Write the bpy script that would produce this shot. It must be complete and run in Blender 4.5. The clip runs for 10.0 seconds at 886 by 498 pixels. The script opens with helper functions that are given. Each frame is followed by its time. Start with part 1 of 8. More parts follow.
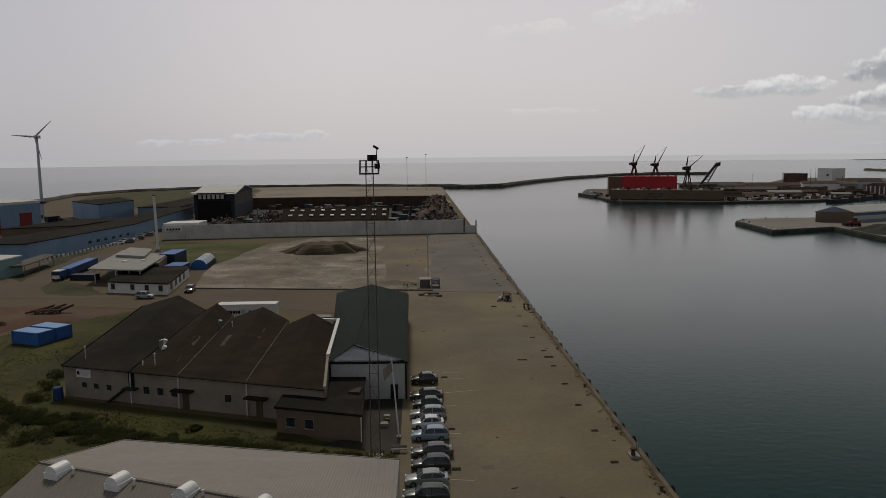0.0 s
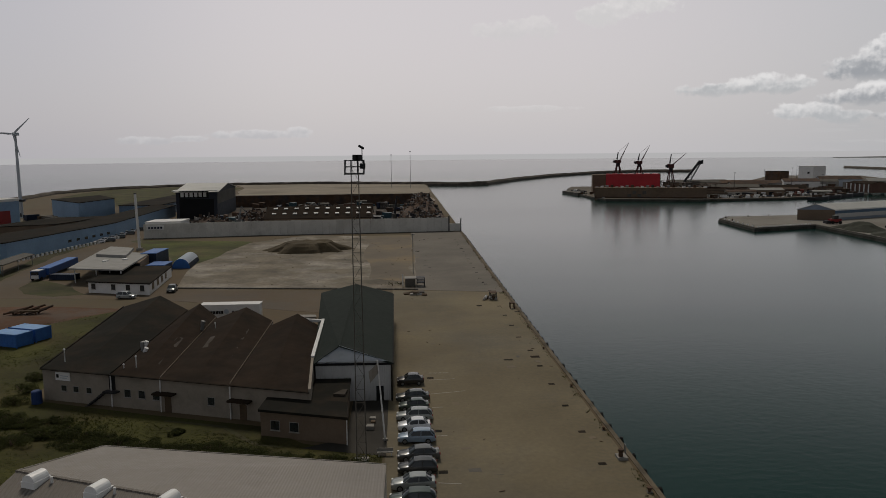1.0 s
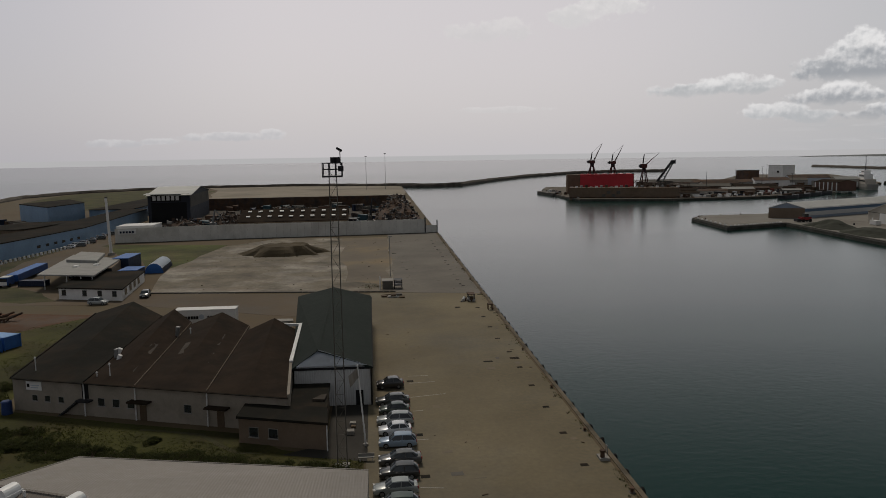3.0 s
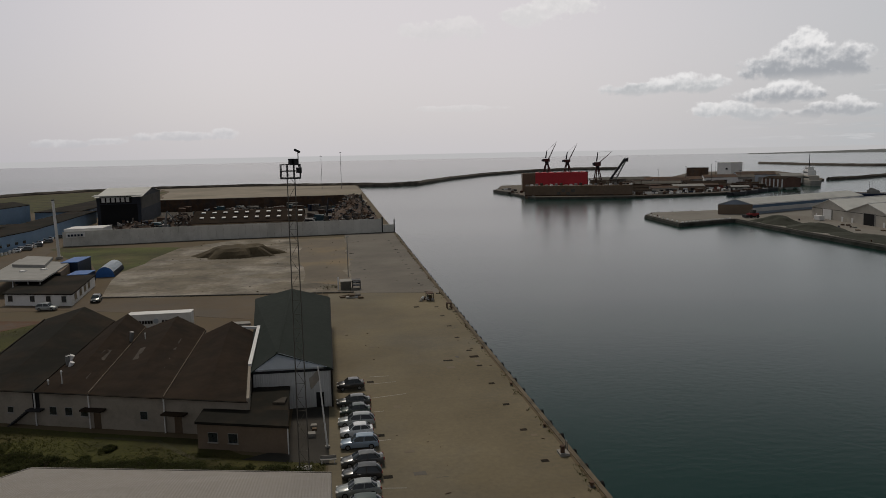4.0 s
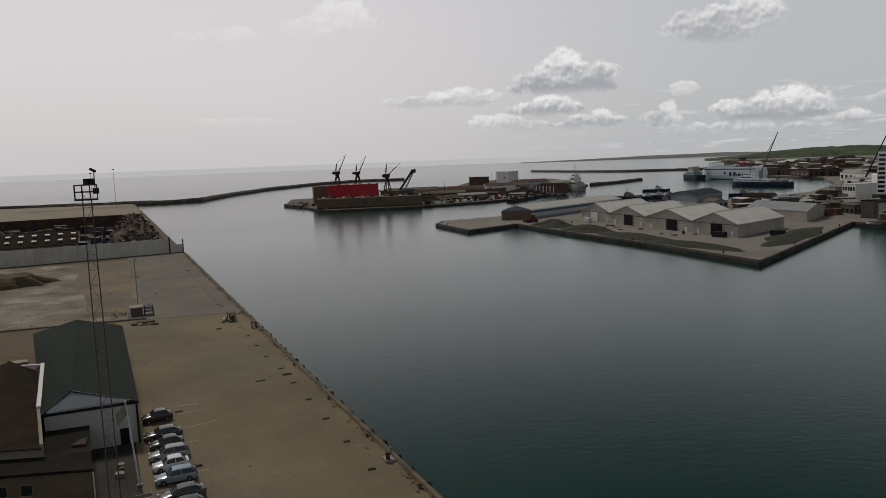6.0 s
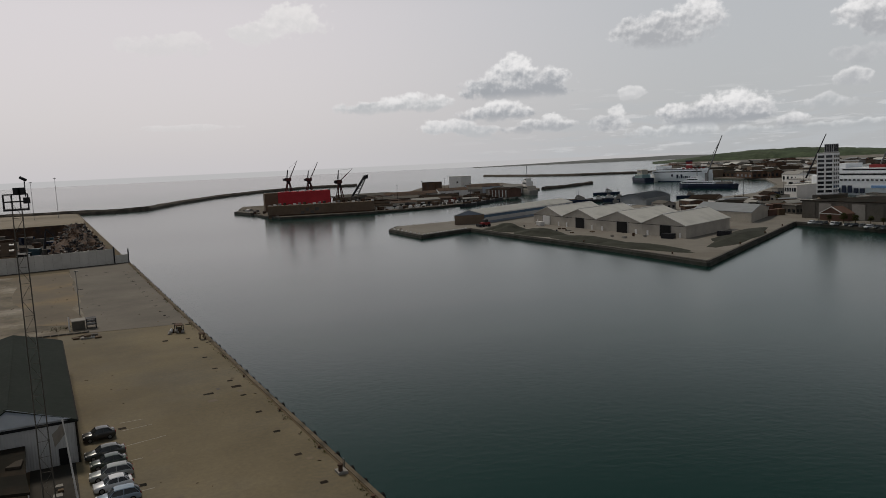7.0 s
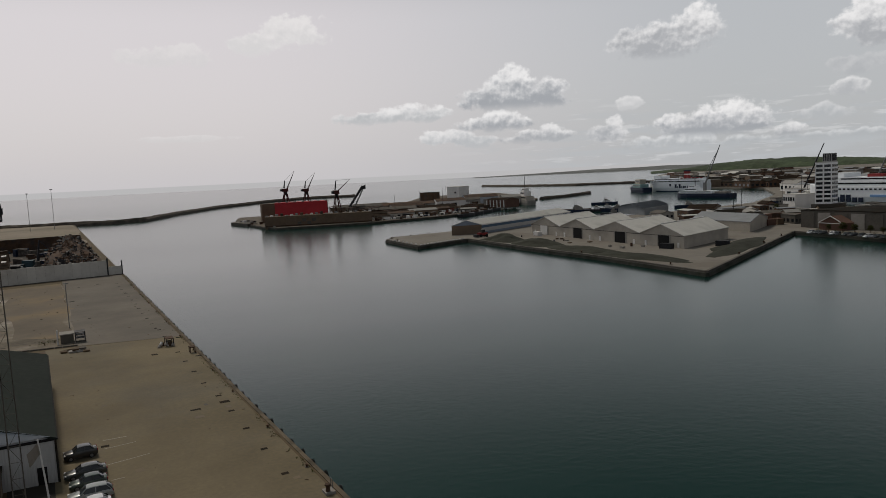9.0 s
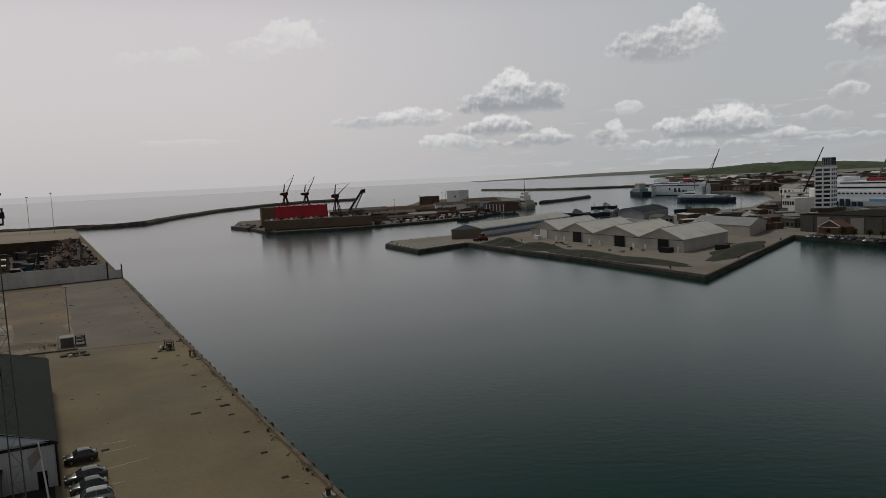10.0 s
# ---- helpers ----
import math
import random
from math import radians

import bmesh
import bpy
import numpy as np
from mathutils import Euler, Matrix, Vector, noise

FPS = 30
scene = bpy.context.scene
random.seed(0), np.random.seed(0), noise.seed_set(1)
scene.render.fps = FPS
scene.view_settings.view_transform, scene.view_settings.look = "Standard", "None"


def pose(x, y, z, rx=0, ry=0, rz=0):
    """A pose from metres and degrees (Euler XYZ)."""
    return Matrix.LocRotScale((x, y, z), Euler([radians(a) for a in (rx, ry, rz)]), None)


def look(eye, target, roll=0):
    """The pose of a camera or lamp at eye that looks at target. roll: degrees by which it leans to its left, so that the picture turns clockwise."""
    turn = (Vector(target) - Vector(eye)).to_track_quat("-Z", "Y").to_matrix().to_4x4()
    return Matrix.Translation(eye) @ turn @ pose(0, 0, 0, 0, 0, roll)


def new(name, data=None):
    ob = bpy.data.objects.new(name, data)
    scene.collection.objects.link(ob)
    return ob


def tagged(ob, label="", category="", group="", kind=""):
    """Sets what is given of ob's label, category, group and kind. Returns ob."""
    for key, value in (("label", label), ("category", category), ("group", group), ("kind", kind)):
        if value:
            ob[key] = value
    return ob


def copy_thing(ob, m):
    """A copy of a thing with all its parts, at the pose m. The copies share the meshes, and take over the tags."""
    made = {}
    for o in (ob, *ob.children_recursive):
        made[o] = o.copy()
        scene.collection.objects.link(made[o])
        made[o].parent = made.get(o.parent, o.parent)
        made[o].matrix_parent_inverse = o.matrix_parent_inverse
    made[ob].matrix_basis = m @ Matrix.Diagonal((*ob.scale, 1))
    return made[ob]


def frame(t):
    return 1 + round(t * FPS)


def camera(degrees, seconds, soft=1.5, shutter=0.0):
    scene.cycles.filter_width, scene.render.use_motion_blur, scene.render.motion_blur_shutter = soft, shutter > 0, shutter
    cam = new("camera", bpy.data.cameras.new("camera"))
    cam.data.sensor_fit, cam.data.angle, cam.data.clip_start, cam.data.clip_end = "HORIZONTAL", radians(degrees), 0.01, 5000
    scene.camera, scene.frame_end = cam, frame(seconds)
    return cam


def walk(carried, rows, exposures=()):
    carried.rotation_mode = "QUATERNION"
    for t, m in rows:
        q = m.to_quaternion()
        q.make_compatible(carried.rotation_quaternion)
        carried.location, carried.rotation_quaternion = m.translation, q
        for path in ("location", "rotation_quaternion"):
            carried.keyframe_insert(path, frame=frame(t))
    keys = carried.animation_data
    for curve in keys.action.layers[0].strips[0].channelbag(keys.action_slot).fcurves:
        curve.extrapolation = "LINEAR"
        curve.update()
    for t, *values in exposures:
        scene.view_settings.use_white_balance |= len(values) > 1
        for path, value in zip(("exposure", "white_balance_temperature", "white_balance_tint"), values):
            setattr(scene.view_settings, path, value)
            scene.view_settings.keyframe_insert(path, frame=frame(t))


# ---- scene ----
# camera and its flight
cam = camera(62.07, 10.0, soft=0.4)
ROWS = [
    (0, -0.00, -0.00, 33.01, -2.08, -7.09, 0.59),
    (0.5, -0.06, 0.48, 33.23, -2.22, -7.23, 0.45),
    (1, -0.19, 0.92, 33.28, -3.31, -7.31, 0.54),
    (1.5, -0.32, 1.25, 33.24, -4.00, -7.29, 0.67),
    (2, -0.38, 1.55, 33.22, -3.74, -7.21, 0.78),
    (2.5, -0.43, 1.64, 33.24, -3.99, -7.21, 0.91),
    (2.7, -0.50, 1.59, 33.28, -4.46, -7.21, 0.91),
    (3.8, -0.90, 1.30, 33.53, -7.68, -7.39, 1.11),
    (4, -0.97, 1.25, 33.57, -8.63, -7.39, 1.16),
    (4.5, -1.61, 1.27, 33.69, -12.34, -7.37, 1.11),
    (5, -2.54, 1.12, 33.84, -16.58, -7.23, 1.54),
    (5.5, -3.25, 1.03, 33.83, -20.77, -6.98, 1.79),
    (6, -3.88, 0.85, 33.87, -24.90, -6.90, 2.13),
    (6.2, -3.71, 1.01, 33.85, -26.08, -6.87, 2.22),
    (7.3, -2.82, 1.88, 33.76, -28.82, -6.56, 2.71),
    (7.5, -2.66, 2.04, 33.74, -28.92, -6.47, 2.71),
    (8, -1.91, 2.68, 33.70, -28.76, -6.24, 2.70),
    (8.5, -1.31, 3.19, 33.65, -28.67, -6.02, 2.75),
    (9, -1.04, 3.44, 33.62, -28.62, -5.85, 2.78),
    (9.5, -1.17, 3.37, 33.63, -28.64, -5.71, 2.75),
    (10, -1.20, 3.37, 33.64, -28.67, -5.55, 2.75),
]
walk(cam, [(t, pose(x, y, z, 0, 0, yaw) @ pose(0, 0, 0, pitch) @ pose(0, 0, 0, 0, roll) @ pose(0, 0, 0, 90)) for t, x, y, z, yaw, pitch, roll in ROWS],
     [(0, -0.1), (2.5, -0.1), (4.0, 0.02), (9.5, 0.02), (10.0, -0.12)])

# ---- world: thin high haze, a few cumulus, one veiled sun ahead ----
SUN_AZ, SUN_EL = -6.0, 52.0
world = bpy.data.worlds.new("world")
scene.world = world
world.use_nodes = True
WN, WL = world.node_tree.nodes, world.node_tree.links
WN.clear()


def wmath(op, a, b=None, c=None, clamp=False):
    n = WN.new("ShaderNodeMath")
    n.operation, n.use_clamp = op, clamp
    for i, q in enumerate((a, b, c)):
        if q is None:
            continue
        if isinstance(q, (int, float)):
            n.inputs[i].default_value = q
        else:
            WL.new(q, n.inputs[i])
    return n.outputs[0]


def wmix(fac, a, b):
    n = WN.new("ShaderNodeMix")
    n.data_type = "RGBA"
    for i, q in ((0, fac), (6, a), (7, b)):
        if isinstance(q, (int, float)):
            n.inputs[i].default_value = q
        elif isinstance(q, tuple):
            n.inputs[i].default_value = (*q, 1)
        else:
            WL.new(q, n.inputs[i])
    return n.outputs[2]


def wsmooth(x, lo, hi):
    n = WN.new("ShaderNodeMapRange")
    n.interpolation_type = "SMOOTHSTEP"
    WL.new(x, n.inputs[0])
    n.inputs[1].default_value, n.inputs[2].default_value = lo, hi
    return n.outputs[0]


tex = WN.new("ShaderNodeTexCoord")
sep = WN.new("ShaderNodeSeparateXYZ")
WL.new(tex.outputs["Generated"], sep.inputs[0])
AZ = wmath("MULTIPLY", wmath("ARCTAN2", sep.outputs[0], sep.outputs[1]), 57.29578)
EL = wmath("MULTIPLY", wmath("ARCSINE", sep.outputs[2]), 57.29578)


def wnoise(su, sv, scale, detail=5.0, rough=0.55):
    comb = WN.new("ShaderNodeCombineXYZ")
    WL.new(wmath("MULTIPLY", AZ, su), comb.inputs[0])
    WL.new(wmath("MULTIPLY", EL, sv), comb.inputs[1])
    n = WN.new("ShaderNodeTexNoise")
    n.inputs["Scale"].default_value, n.inputs["Detail"].default_value, n.inputs["Roughness"].default_value = scale, detail, rough
    WL.new(comb.outputs[0], n.inputs["Vector"])
    return n.outputs[0]


sky = WN.new("ShaderNodeTexSky")
sky.sky_type, sky.sun_disc = "NISHITA", False
sky.sun_elevation, sky.sun_rotation = radians(SUN_EL), radians(SUN_AZ)
sky.dust_density, sky.air_density = 4.0, 1.0
skyc = WN.new("ShaderNodeMix")
skyc.data_type, skyc.blend_type = "RGBA", "MULTIPLY"
skyc.inputs[0].default_value = 1.0
WL.new(sky.outputs[0], skyc.inputs[6])
skyc.inputs[7].default_value = (0.1, 0.1, 0.1, 1)

haze_low, haze_high = (0.62, 0.60, 0.62), (0.66, 0.62, 0.635)
haze = wmix(wsmooth(EL, 0.0, 9.0), haze_low, haze_high)
haze = wmix(wmath("MULTIPLY", wsmooth(AZ, 12.0, 52.0), 0.85), haze, (0.46, 0.48, 0.495))
haze = wmix(wmath("MULTIPLY", wsmooth(AZ, -5.0, -30.0), 0.9), haze, (0.49, 0.48, 0.515))
base = wmix(0.88, skyc.outputs[2], haze)
# broken low stratus over the land side
band = wmath("MULTIPLY", wmath("MULTIPLY", wsmooth(AZ, 26.0, 46.0), wsmooth(EL, 5.5, 2.0)), wsmooth(wnoise(0.22, 1.5, 1.0, 6.0, 0.6), 0.46, 0.62))
base = wmix(wmath("MULTIPLY", band, 0.7), base, (0.46, 0.48, 0.50))
bandw = wmath("MULTIPLY", wmath("MULTIPLY", wsmooth(AZ, 26.0, 46.0), wsmooth(EL, 6.0, 2.5)), wsmooth(wnoise(0.2, 1.7, 1.37, 6.0, 0.6), 0.55, 0.66))
base = wmix(wmath("MULTIPLY", bandw, 0.35), base, (0.74, 0.74, 0.75))
n_puff = wnoise(0.9, 1.1, 0.7, 6.0, 0.5)
n_curl = wnoise(1.0, 1.0, 2.2, 5.0, 0.5)
puff = wmath("ADD", wmath("MULTIPLY", wmath("SUBTRACT", n_puff, 0.5), 2.6), wmath("MULTIPLY", wmath("SUBTRACT", n_curl, 0.5), 0.9))
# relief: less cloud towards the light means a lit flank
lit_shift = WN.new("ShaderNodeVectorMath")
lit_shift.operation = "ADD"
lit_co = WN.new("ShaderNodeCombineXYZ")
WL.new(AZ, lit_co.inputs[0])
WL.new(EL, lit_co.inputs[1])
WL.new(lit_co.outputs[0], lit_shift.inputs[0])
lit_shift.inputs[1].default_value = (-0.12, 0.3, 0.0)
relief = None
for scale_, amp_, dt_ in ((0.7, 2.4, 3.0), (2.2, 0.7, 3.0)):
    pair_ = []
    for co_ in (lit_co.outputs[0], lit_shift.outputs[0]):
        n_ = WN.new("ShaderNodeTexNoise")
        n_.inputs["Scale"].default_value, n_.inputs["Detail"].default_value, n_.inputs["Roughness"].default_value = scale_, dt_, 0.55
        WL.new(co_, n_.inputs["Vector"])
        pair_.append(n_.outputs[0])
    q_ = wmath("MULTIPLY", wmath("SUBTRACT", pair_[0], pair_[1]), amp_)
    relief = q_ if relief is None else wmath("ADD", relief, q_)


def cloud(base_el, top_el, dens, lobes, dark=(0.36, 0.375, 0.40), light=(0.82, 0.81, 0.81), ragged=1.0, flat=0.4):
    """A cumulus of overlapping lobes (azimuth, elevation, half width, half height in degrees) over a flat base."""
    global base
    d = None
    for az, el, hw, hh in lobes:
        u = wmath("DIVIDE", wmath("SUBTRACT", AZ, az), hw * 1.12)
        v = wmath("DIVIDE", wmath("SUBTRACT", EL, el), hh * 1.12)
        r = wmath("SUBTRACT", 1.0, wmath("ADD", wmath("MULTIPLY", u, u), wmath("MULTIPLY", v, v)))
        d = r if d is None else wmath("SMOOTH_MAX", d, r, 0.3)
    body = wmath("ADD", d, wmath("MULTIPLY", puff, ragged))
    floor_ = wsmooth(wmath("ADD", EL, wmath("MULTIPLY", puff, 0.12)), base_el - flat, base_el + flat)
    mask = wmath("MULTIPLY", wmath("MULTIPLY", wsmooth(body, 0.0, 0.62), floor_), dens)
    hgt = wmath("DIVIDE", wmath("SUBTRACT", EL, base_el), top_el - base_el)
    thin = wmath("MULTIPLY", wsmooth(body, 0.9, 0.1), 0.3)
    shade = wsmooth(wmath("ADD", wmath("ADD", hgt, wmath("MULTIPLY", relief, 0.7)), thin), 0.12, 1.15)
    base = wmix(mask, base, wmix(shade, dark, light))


THIN = (0.60, 0.60, 0.61)
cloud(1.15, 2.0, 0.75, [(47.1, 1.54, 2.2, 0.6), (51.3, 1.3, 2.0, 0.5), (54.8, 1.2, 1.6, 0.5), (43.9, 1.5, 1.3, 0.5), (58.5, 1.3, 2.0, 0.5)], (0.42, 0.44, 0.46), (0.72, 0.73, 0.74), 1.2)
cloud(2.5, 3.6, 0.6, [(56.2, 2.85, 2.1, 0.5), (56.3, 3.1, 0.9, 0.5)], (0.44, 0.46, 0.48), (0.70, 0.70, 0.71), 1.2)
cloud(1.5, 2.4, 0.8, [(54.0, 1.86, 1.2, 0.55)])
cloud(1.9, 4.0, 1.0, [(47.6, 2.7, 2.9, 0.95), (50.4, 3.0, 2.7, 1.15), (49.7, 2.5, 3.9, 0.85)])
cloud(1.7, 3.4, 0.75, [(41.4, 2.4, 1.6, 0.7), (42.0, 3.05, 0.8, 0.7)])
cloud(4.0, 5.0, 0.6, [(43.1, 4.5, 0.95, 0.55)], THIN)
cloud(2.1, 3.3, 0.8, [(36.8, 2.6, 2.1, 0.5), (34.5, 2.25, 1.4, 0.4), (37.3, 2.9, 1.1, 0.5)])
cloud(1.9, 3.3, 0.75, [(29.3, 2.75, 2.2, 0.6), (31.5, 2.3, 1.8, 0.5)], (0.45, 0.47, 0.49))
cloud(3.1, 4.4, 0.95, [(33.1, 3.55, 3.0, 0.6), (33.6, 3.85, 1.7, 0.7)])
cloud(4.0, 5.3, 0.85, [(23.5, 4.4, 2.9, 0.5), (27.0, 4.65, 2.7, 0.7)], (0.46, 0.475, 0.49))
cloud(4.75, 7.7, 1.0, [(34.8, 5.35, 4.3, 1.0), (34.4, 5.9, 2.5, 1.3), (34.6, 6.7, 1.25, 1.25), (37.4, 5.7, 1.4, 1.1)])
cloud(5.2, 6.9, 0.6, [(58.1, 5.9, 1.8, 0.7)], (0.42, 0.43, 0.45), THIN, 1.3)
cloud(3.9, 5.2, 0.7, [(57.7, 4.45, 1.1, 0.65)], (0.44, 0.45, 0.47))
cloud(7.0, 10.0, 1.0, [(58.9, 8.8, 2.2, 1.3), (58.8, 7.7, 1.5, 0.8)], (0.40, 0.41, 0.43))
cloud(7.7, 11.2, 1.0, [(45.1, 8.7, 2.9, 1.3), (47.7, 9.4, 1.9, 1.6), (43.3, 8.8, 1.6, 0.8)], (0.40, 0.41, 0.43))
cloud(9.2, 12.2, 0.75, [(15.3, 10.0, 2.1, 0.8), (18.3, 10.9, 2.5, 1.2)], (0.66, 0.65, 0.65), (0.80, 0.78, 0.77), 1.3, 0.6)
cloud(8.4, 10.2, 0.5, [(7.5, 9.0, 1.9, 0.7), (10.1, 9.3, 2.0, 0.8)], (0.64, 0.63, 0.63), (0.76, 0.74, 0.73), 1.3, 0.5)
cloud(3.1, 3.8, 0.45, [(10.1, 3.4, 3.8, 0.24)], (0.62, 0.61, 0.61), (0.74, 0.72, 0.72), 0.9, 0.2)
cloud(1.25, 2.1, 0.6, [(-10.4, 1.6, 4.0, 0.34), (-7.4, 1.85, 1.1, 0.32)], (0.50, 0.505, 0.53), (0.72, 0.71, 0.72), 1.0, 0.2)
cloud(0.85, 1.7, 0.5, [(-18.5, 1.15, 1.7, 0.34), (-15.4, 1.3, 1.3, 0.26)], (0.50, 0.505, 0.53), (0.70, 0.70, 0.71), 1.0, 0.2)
# the haze thins towards the zenith and away from the sun
upper = wmix(wsmooth(AZ, -2.0, 52.0), (0.170, 0.195, 0.207), (0.052, 0.068, 0.075))
base = wmix(wsmooth(EL, 11.0, 24.0), base, upper)
base = wmix(wmath("MULTIPLY", wsmooth(wmath("ABSOLUTE", AZ), 75.0, 150.0), 0.6), base, (0.20, 0.20, 0.21))
# below the horizon: the far sea in haze
base = wmix(wmath("MULTIPLY", wsmooth(EL, 0.02, -0.05), wsmooth(AZ, 50.0, 44.0)), base, (0.47, 0.465, 0.47))
bg = WN.new("ShaderNodeBackground")
WL.new(base, bg.inputs[0])
bg.inputs[1].default_value = 1.0
wout = WN.new("ShaderNodeOutputWorld")
WL.new(bg.outputs[0], wout.inputs[0])

sun = new("sun", bpy.data.lights.new("sun", "SUN"))
sun.data.energy, sun.data.angle, sun.data.color = 1.6, radians(12), (1.0, 0.90, 0.77)
sd = Vector((math.sin(radians(SUN_AZ)) * math.cos(radians(SUN_EL)), math.cos(radians(SUN_AZ)) * math.cos(radians(SUN_EL)), math.sin(radians(SUN_EL))))
sun.matrix_world = look(sd * 100, (0, 0, 0))

# ---- materials ----
def mat(name, col, rough=0.7, metal=0.0, var=0.18, big=0.15, fine=2.0, bump=0.15, bump_d=0.02, stain=None, stain_amt=0.0, stain_scale=0.05, rand=0.0, world_space=False, stripes=None, spec=0.22):
    """A surface with large patches, fine grain, optional stains and corrugation (stripes: axis, spacing, depth)."""
    m = bpy.data.materials.new(name)
    m.use_nodes = True
    N, L = m.node_tree.nodes, m.node_tree.links
    b = N["Principled BSDF"]
    b.inputs["Roughness"].default_value, b.inputs["Metallic"].default_value = rough, metal
    b.inputs["Specular IOR Level"].default_value = spec
    if world_space:
        co = N.new("ShaderNodeNewGeometry").outputs["Position"]
    else:
        co = N.new("ShaderNodeTexCoord").outputs["Object"]

    def noise_tex(scale, detail=4.0, rgh=0.6):
        n = N.new("ShaderNodeTexNoise")
        n.inputs["Scale"].default_value, n.inputs["Detail"].default_value, n.inputs["Roughness"].default_value = scale, detail, rgh
        L.new(co, n.inputs["Vector"])
        return n.outputs[0]

    def mrange(x, a, c, lo, hi):
        n = N.new("ShaderNodeMapRange")
        L.new(x, n.inputs[0])
        for i, q in enumerate((a, c, lo, hi)):
            n.inputs[i + 1].default_value = q
        return n.outputs[0]

    def mul(x, y):
        n = N.new("ShaderNodeMath")
        n.operation = "MULTIPLY"
        for i, q in enumerate((x, y)):
            if isinstance(q, float):
                n.inputs[i].default_value = q
            else:
                L.new(q, n.inputs[i])
        return n.outputs[0]

    f1 = noise_tex(big, 5.0)
    f2 = noise_tex(fine, 5.0, 0.65)
    k = mul(mrange(f1, 0.3, 0.7, 1 - var, 1 + var), mrange(f2, 0.25, 0.75, 1 - var * 0.8, 1 + var * 0.8))
    if rand:
        oi = N.new("ShaderNodeObjectInfo")
        k = mul(k, mrange(oi.outputs["Random"], 0.0, 1.0, 1 - rand, 1 + rand))
    src = (*col, 1)
    if stain:
        mx = N.new("ShaderNodeMix")
        mx.data_type = "RGBA"
        mx.inputs[6].default_value, mx.inputs[7].default_value = (*col, 1), (*stain, 1)
        s = noise_tex(stain_scale, 6.0, 0.65)
        L.new(mul(mrange(s, 0.47, 0.63, 0.0, 1.0), float(stain_amt)), mx.inputs[0])
        src = mx.outputs[2]
    vm = N.new("ShaderNodeVectorMath")
    vm.operation = "SCALE"
    if isinstance(src, tuple):
        vm.inputs[0].default_value = src[:3]
    else:
        L.new(src, vm.inputs[0])
    L.new(k, vm.inputs["Scale"])
    L.new(vm.outputs[0], b.inputs["Base Color"])
    L.new(mrange(f2, 0.3, 0.7, max(rough - 0.1, 0.02), min(rough + 0.12, 1.0)), b.inputs["Roughness"])
    bp = N.new("ShaderNodeBump")
    bp.inputs["Strength"].default_value, bp.inputs["Distance"].default_value = bump, bump_d
    L.new(f2, bp.inputs["Height"])
    last = bp
    if stripes:
        axis, gap, depth = stripes
        sx = N.new("ShaderNodeSeparateXYZ")
        L.new(co, sx.inputs[0])
        w = N.new("ShaderNodeMath")
        w.operation = "SINE"
        L.new(mul(sx.outputs[axis], 6.2832 / gap), w.inputs[0])
        b2 = N.new("ShaderNodeBump")
        b2.inputs["Strength"].default_value, b2.inputs["Distance"].default_value = 0.8, depth
        L.new(w.outputs[0], b2.inputs["Height"])
        L.new(bp.outputs[0], b2.inputs["Normal"])
        last = b2
    L.new(last.outputs[0], b.inputs["Normal"])
    return m


def glass(name, col=(0.02, 0.025, 0.03), rough=0.06):
    m = mat(name, col, rough, var=0.1, fine=0.8, bump=0.0, spec=0.8)
    b = m.node_tree.nodes["Principled BSDF"]
    for lk in list(b.inputs["Roughness"].links) + list(b.inputs["Normal"].links):
        m.node_tree.links.remove(lk)
    return m


M_apron = mat("apron", (0.152, 0.124, 0.077), 0.85, var=0.28, big=0.035, fine=1.6, bump=0.25, stain=(0.128, 0.112, 0.083), stain_amt=0.9, stain_scale=0.022, world_space=True)
M_apron_far = mat("apron_far", (0.142, 0.126, 0.106), 0.85, var=0.2, big=0.05, fine=0.8, bump=0.2, stain=(0.11, 0.10, 0.085), stain_amt=0.5, stain_scale=0.03, world_space=True)
M_slab = mat("slab", (0.145, 0.122, 0.090), 0.85, var=0.42, big=0.1, fine=0.9, bump=0.2, stain=(0.26, 0.235, 0.20), stain_amt=0.8, stain_scale=0.06, world_space=True)
M_gravel_y = mat("gravel_yard", (0.15, 0.125, 0.095), 0.9, var=0.2, big=0.04, fine=0.6, bump=0.3, stain=(0.20, 0.14, 0.07), stain_amt=0.6, stain_scale=0.04, world_space=True)
M_ground = mat("ground", (0.11, 0.08, 0.047), 0.92, var=0.2, big=0.02, fine=0.4, bump=0.3, stain=(0.07, 0.065, 0.04), stain_amt=0.6, stain_scale=0.02, world_space=True)
M_road = mat("road", (0.105, 0.078, 0.051), 0.88, var=0.12, big=0.04, fine=0.9, bump=0.15, stain=(0.09, 0.08, 0.07), stain_amt=0.5, stain_scale=0.05, world_space=True)
M_red_soil = mat("red_soil", (0.095, 0.045, 0.022), 0.95, var=0.25, big=0.05, fine=0.5, bump=0.3, stain=(0.10, 0.085, 0.07), stain_amt=0.6, stain_scale=0.09, world_space=True)
M_grass = mat("grass", (0.045, 0.045, 0.008), 0.95, var=0.55, big=0.08, fine=2.6, bump=0.5, stain=(0.060, 0.045, 0.016), stain_amt=0.7, stain_scale=0.06, world_space=True)
M_leaf = mat("leaf", (0.050, 0.056, 0.017), 0.95, var=0.4, big=0.6, fine=3.0, bump=0.4)
M_tuft = mat("tuft", (0.046, 0.049, 0.011), 0.95, var=0.4, big=0.3, fine=2.0)
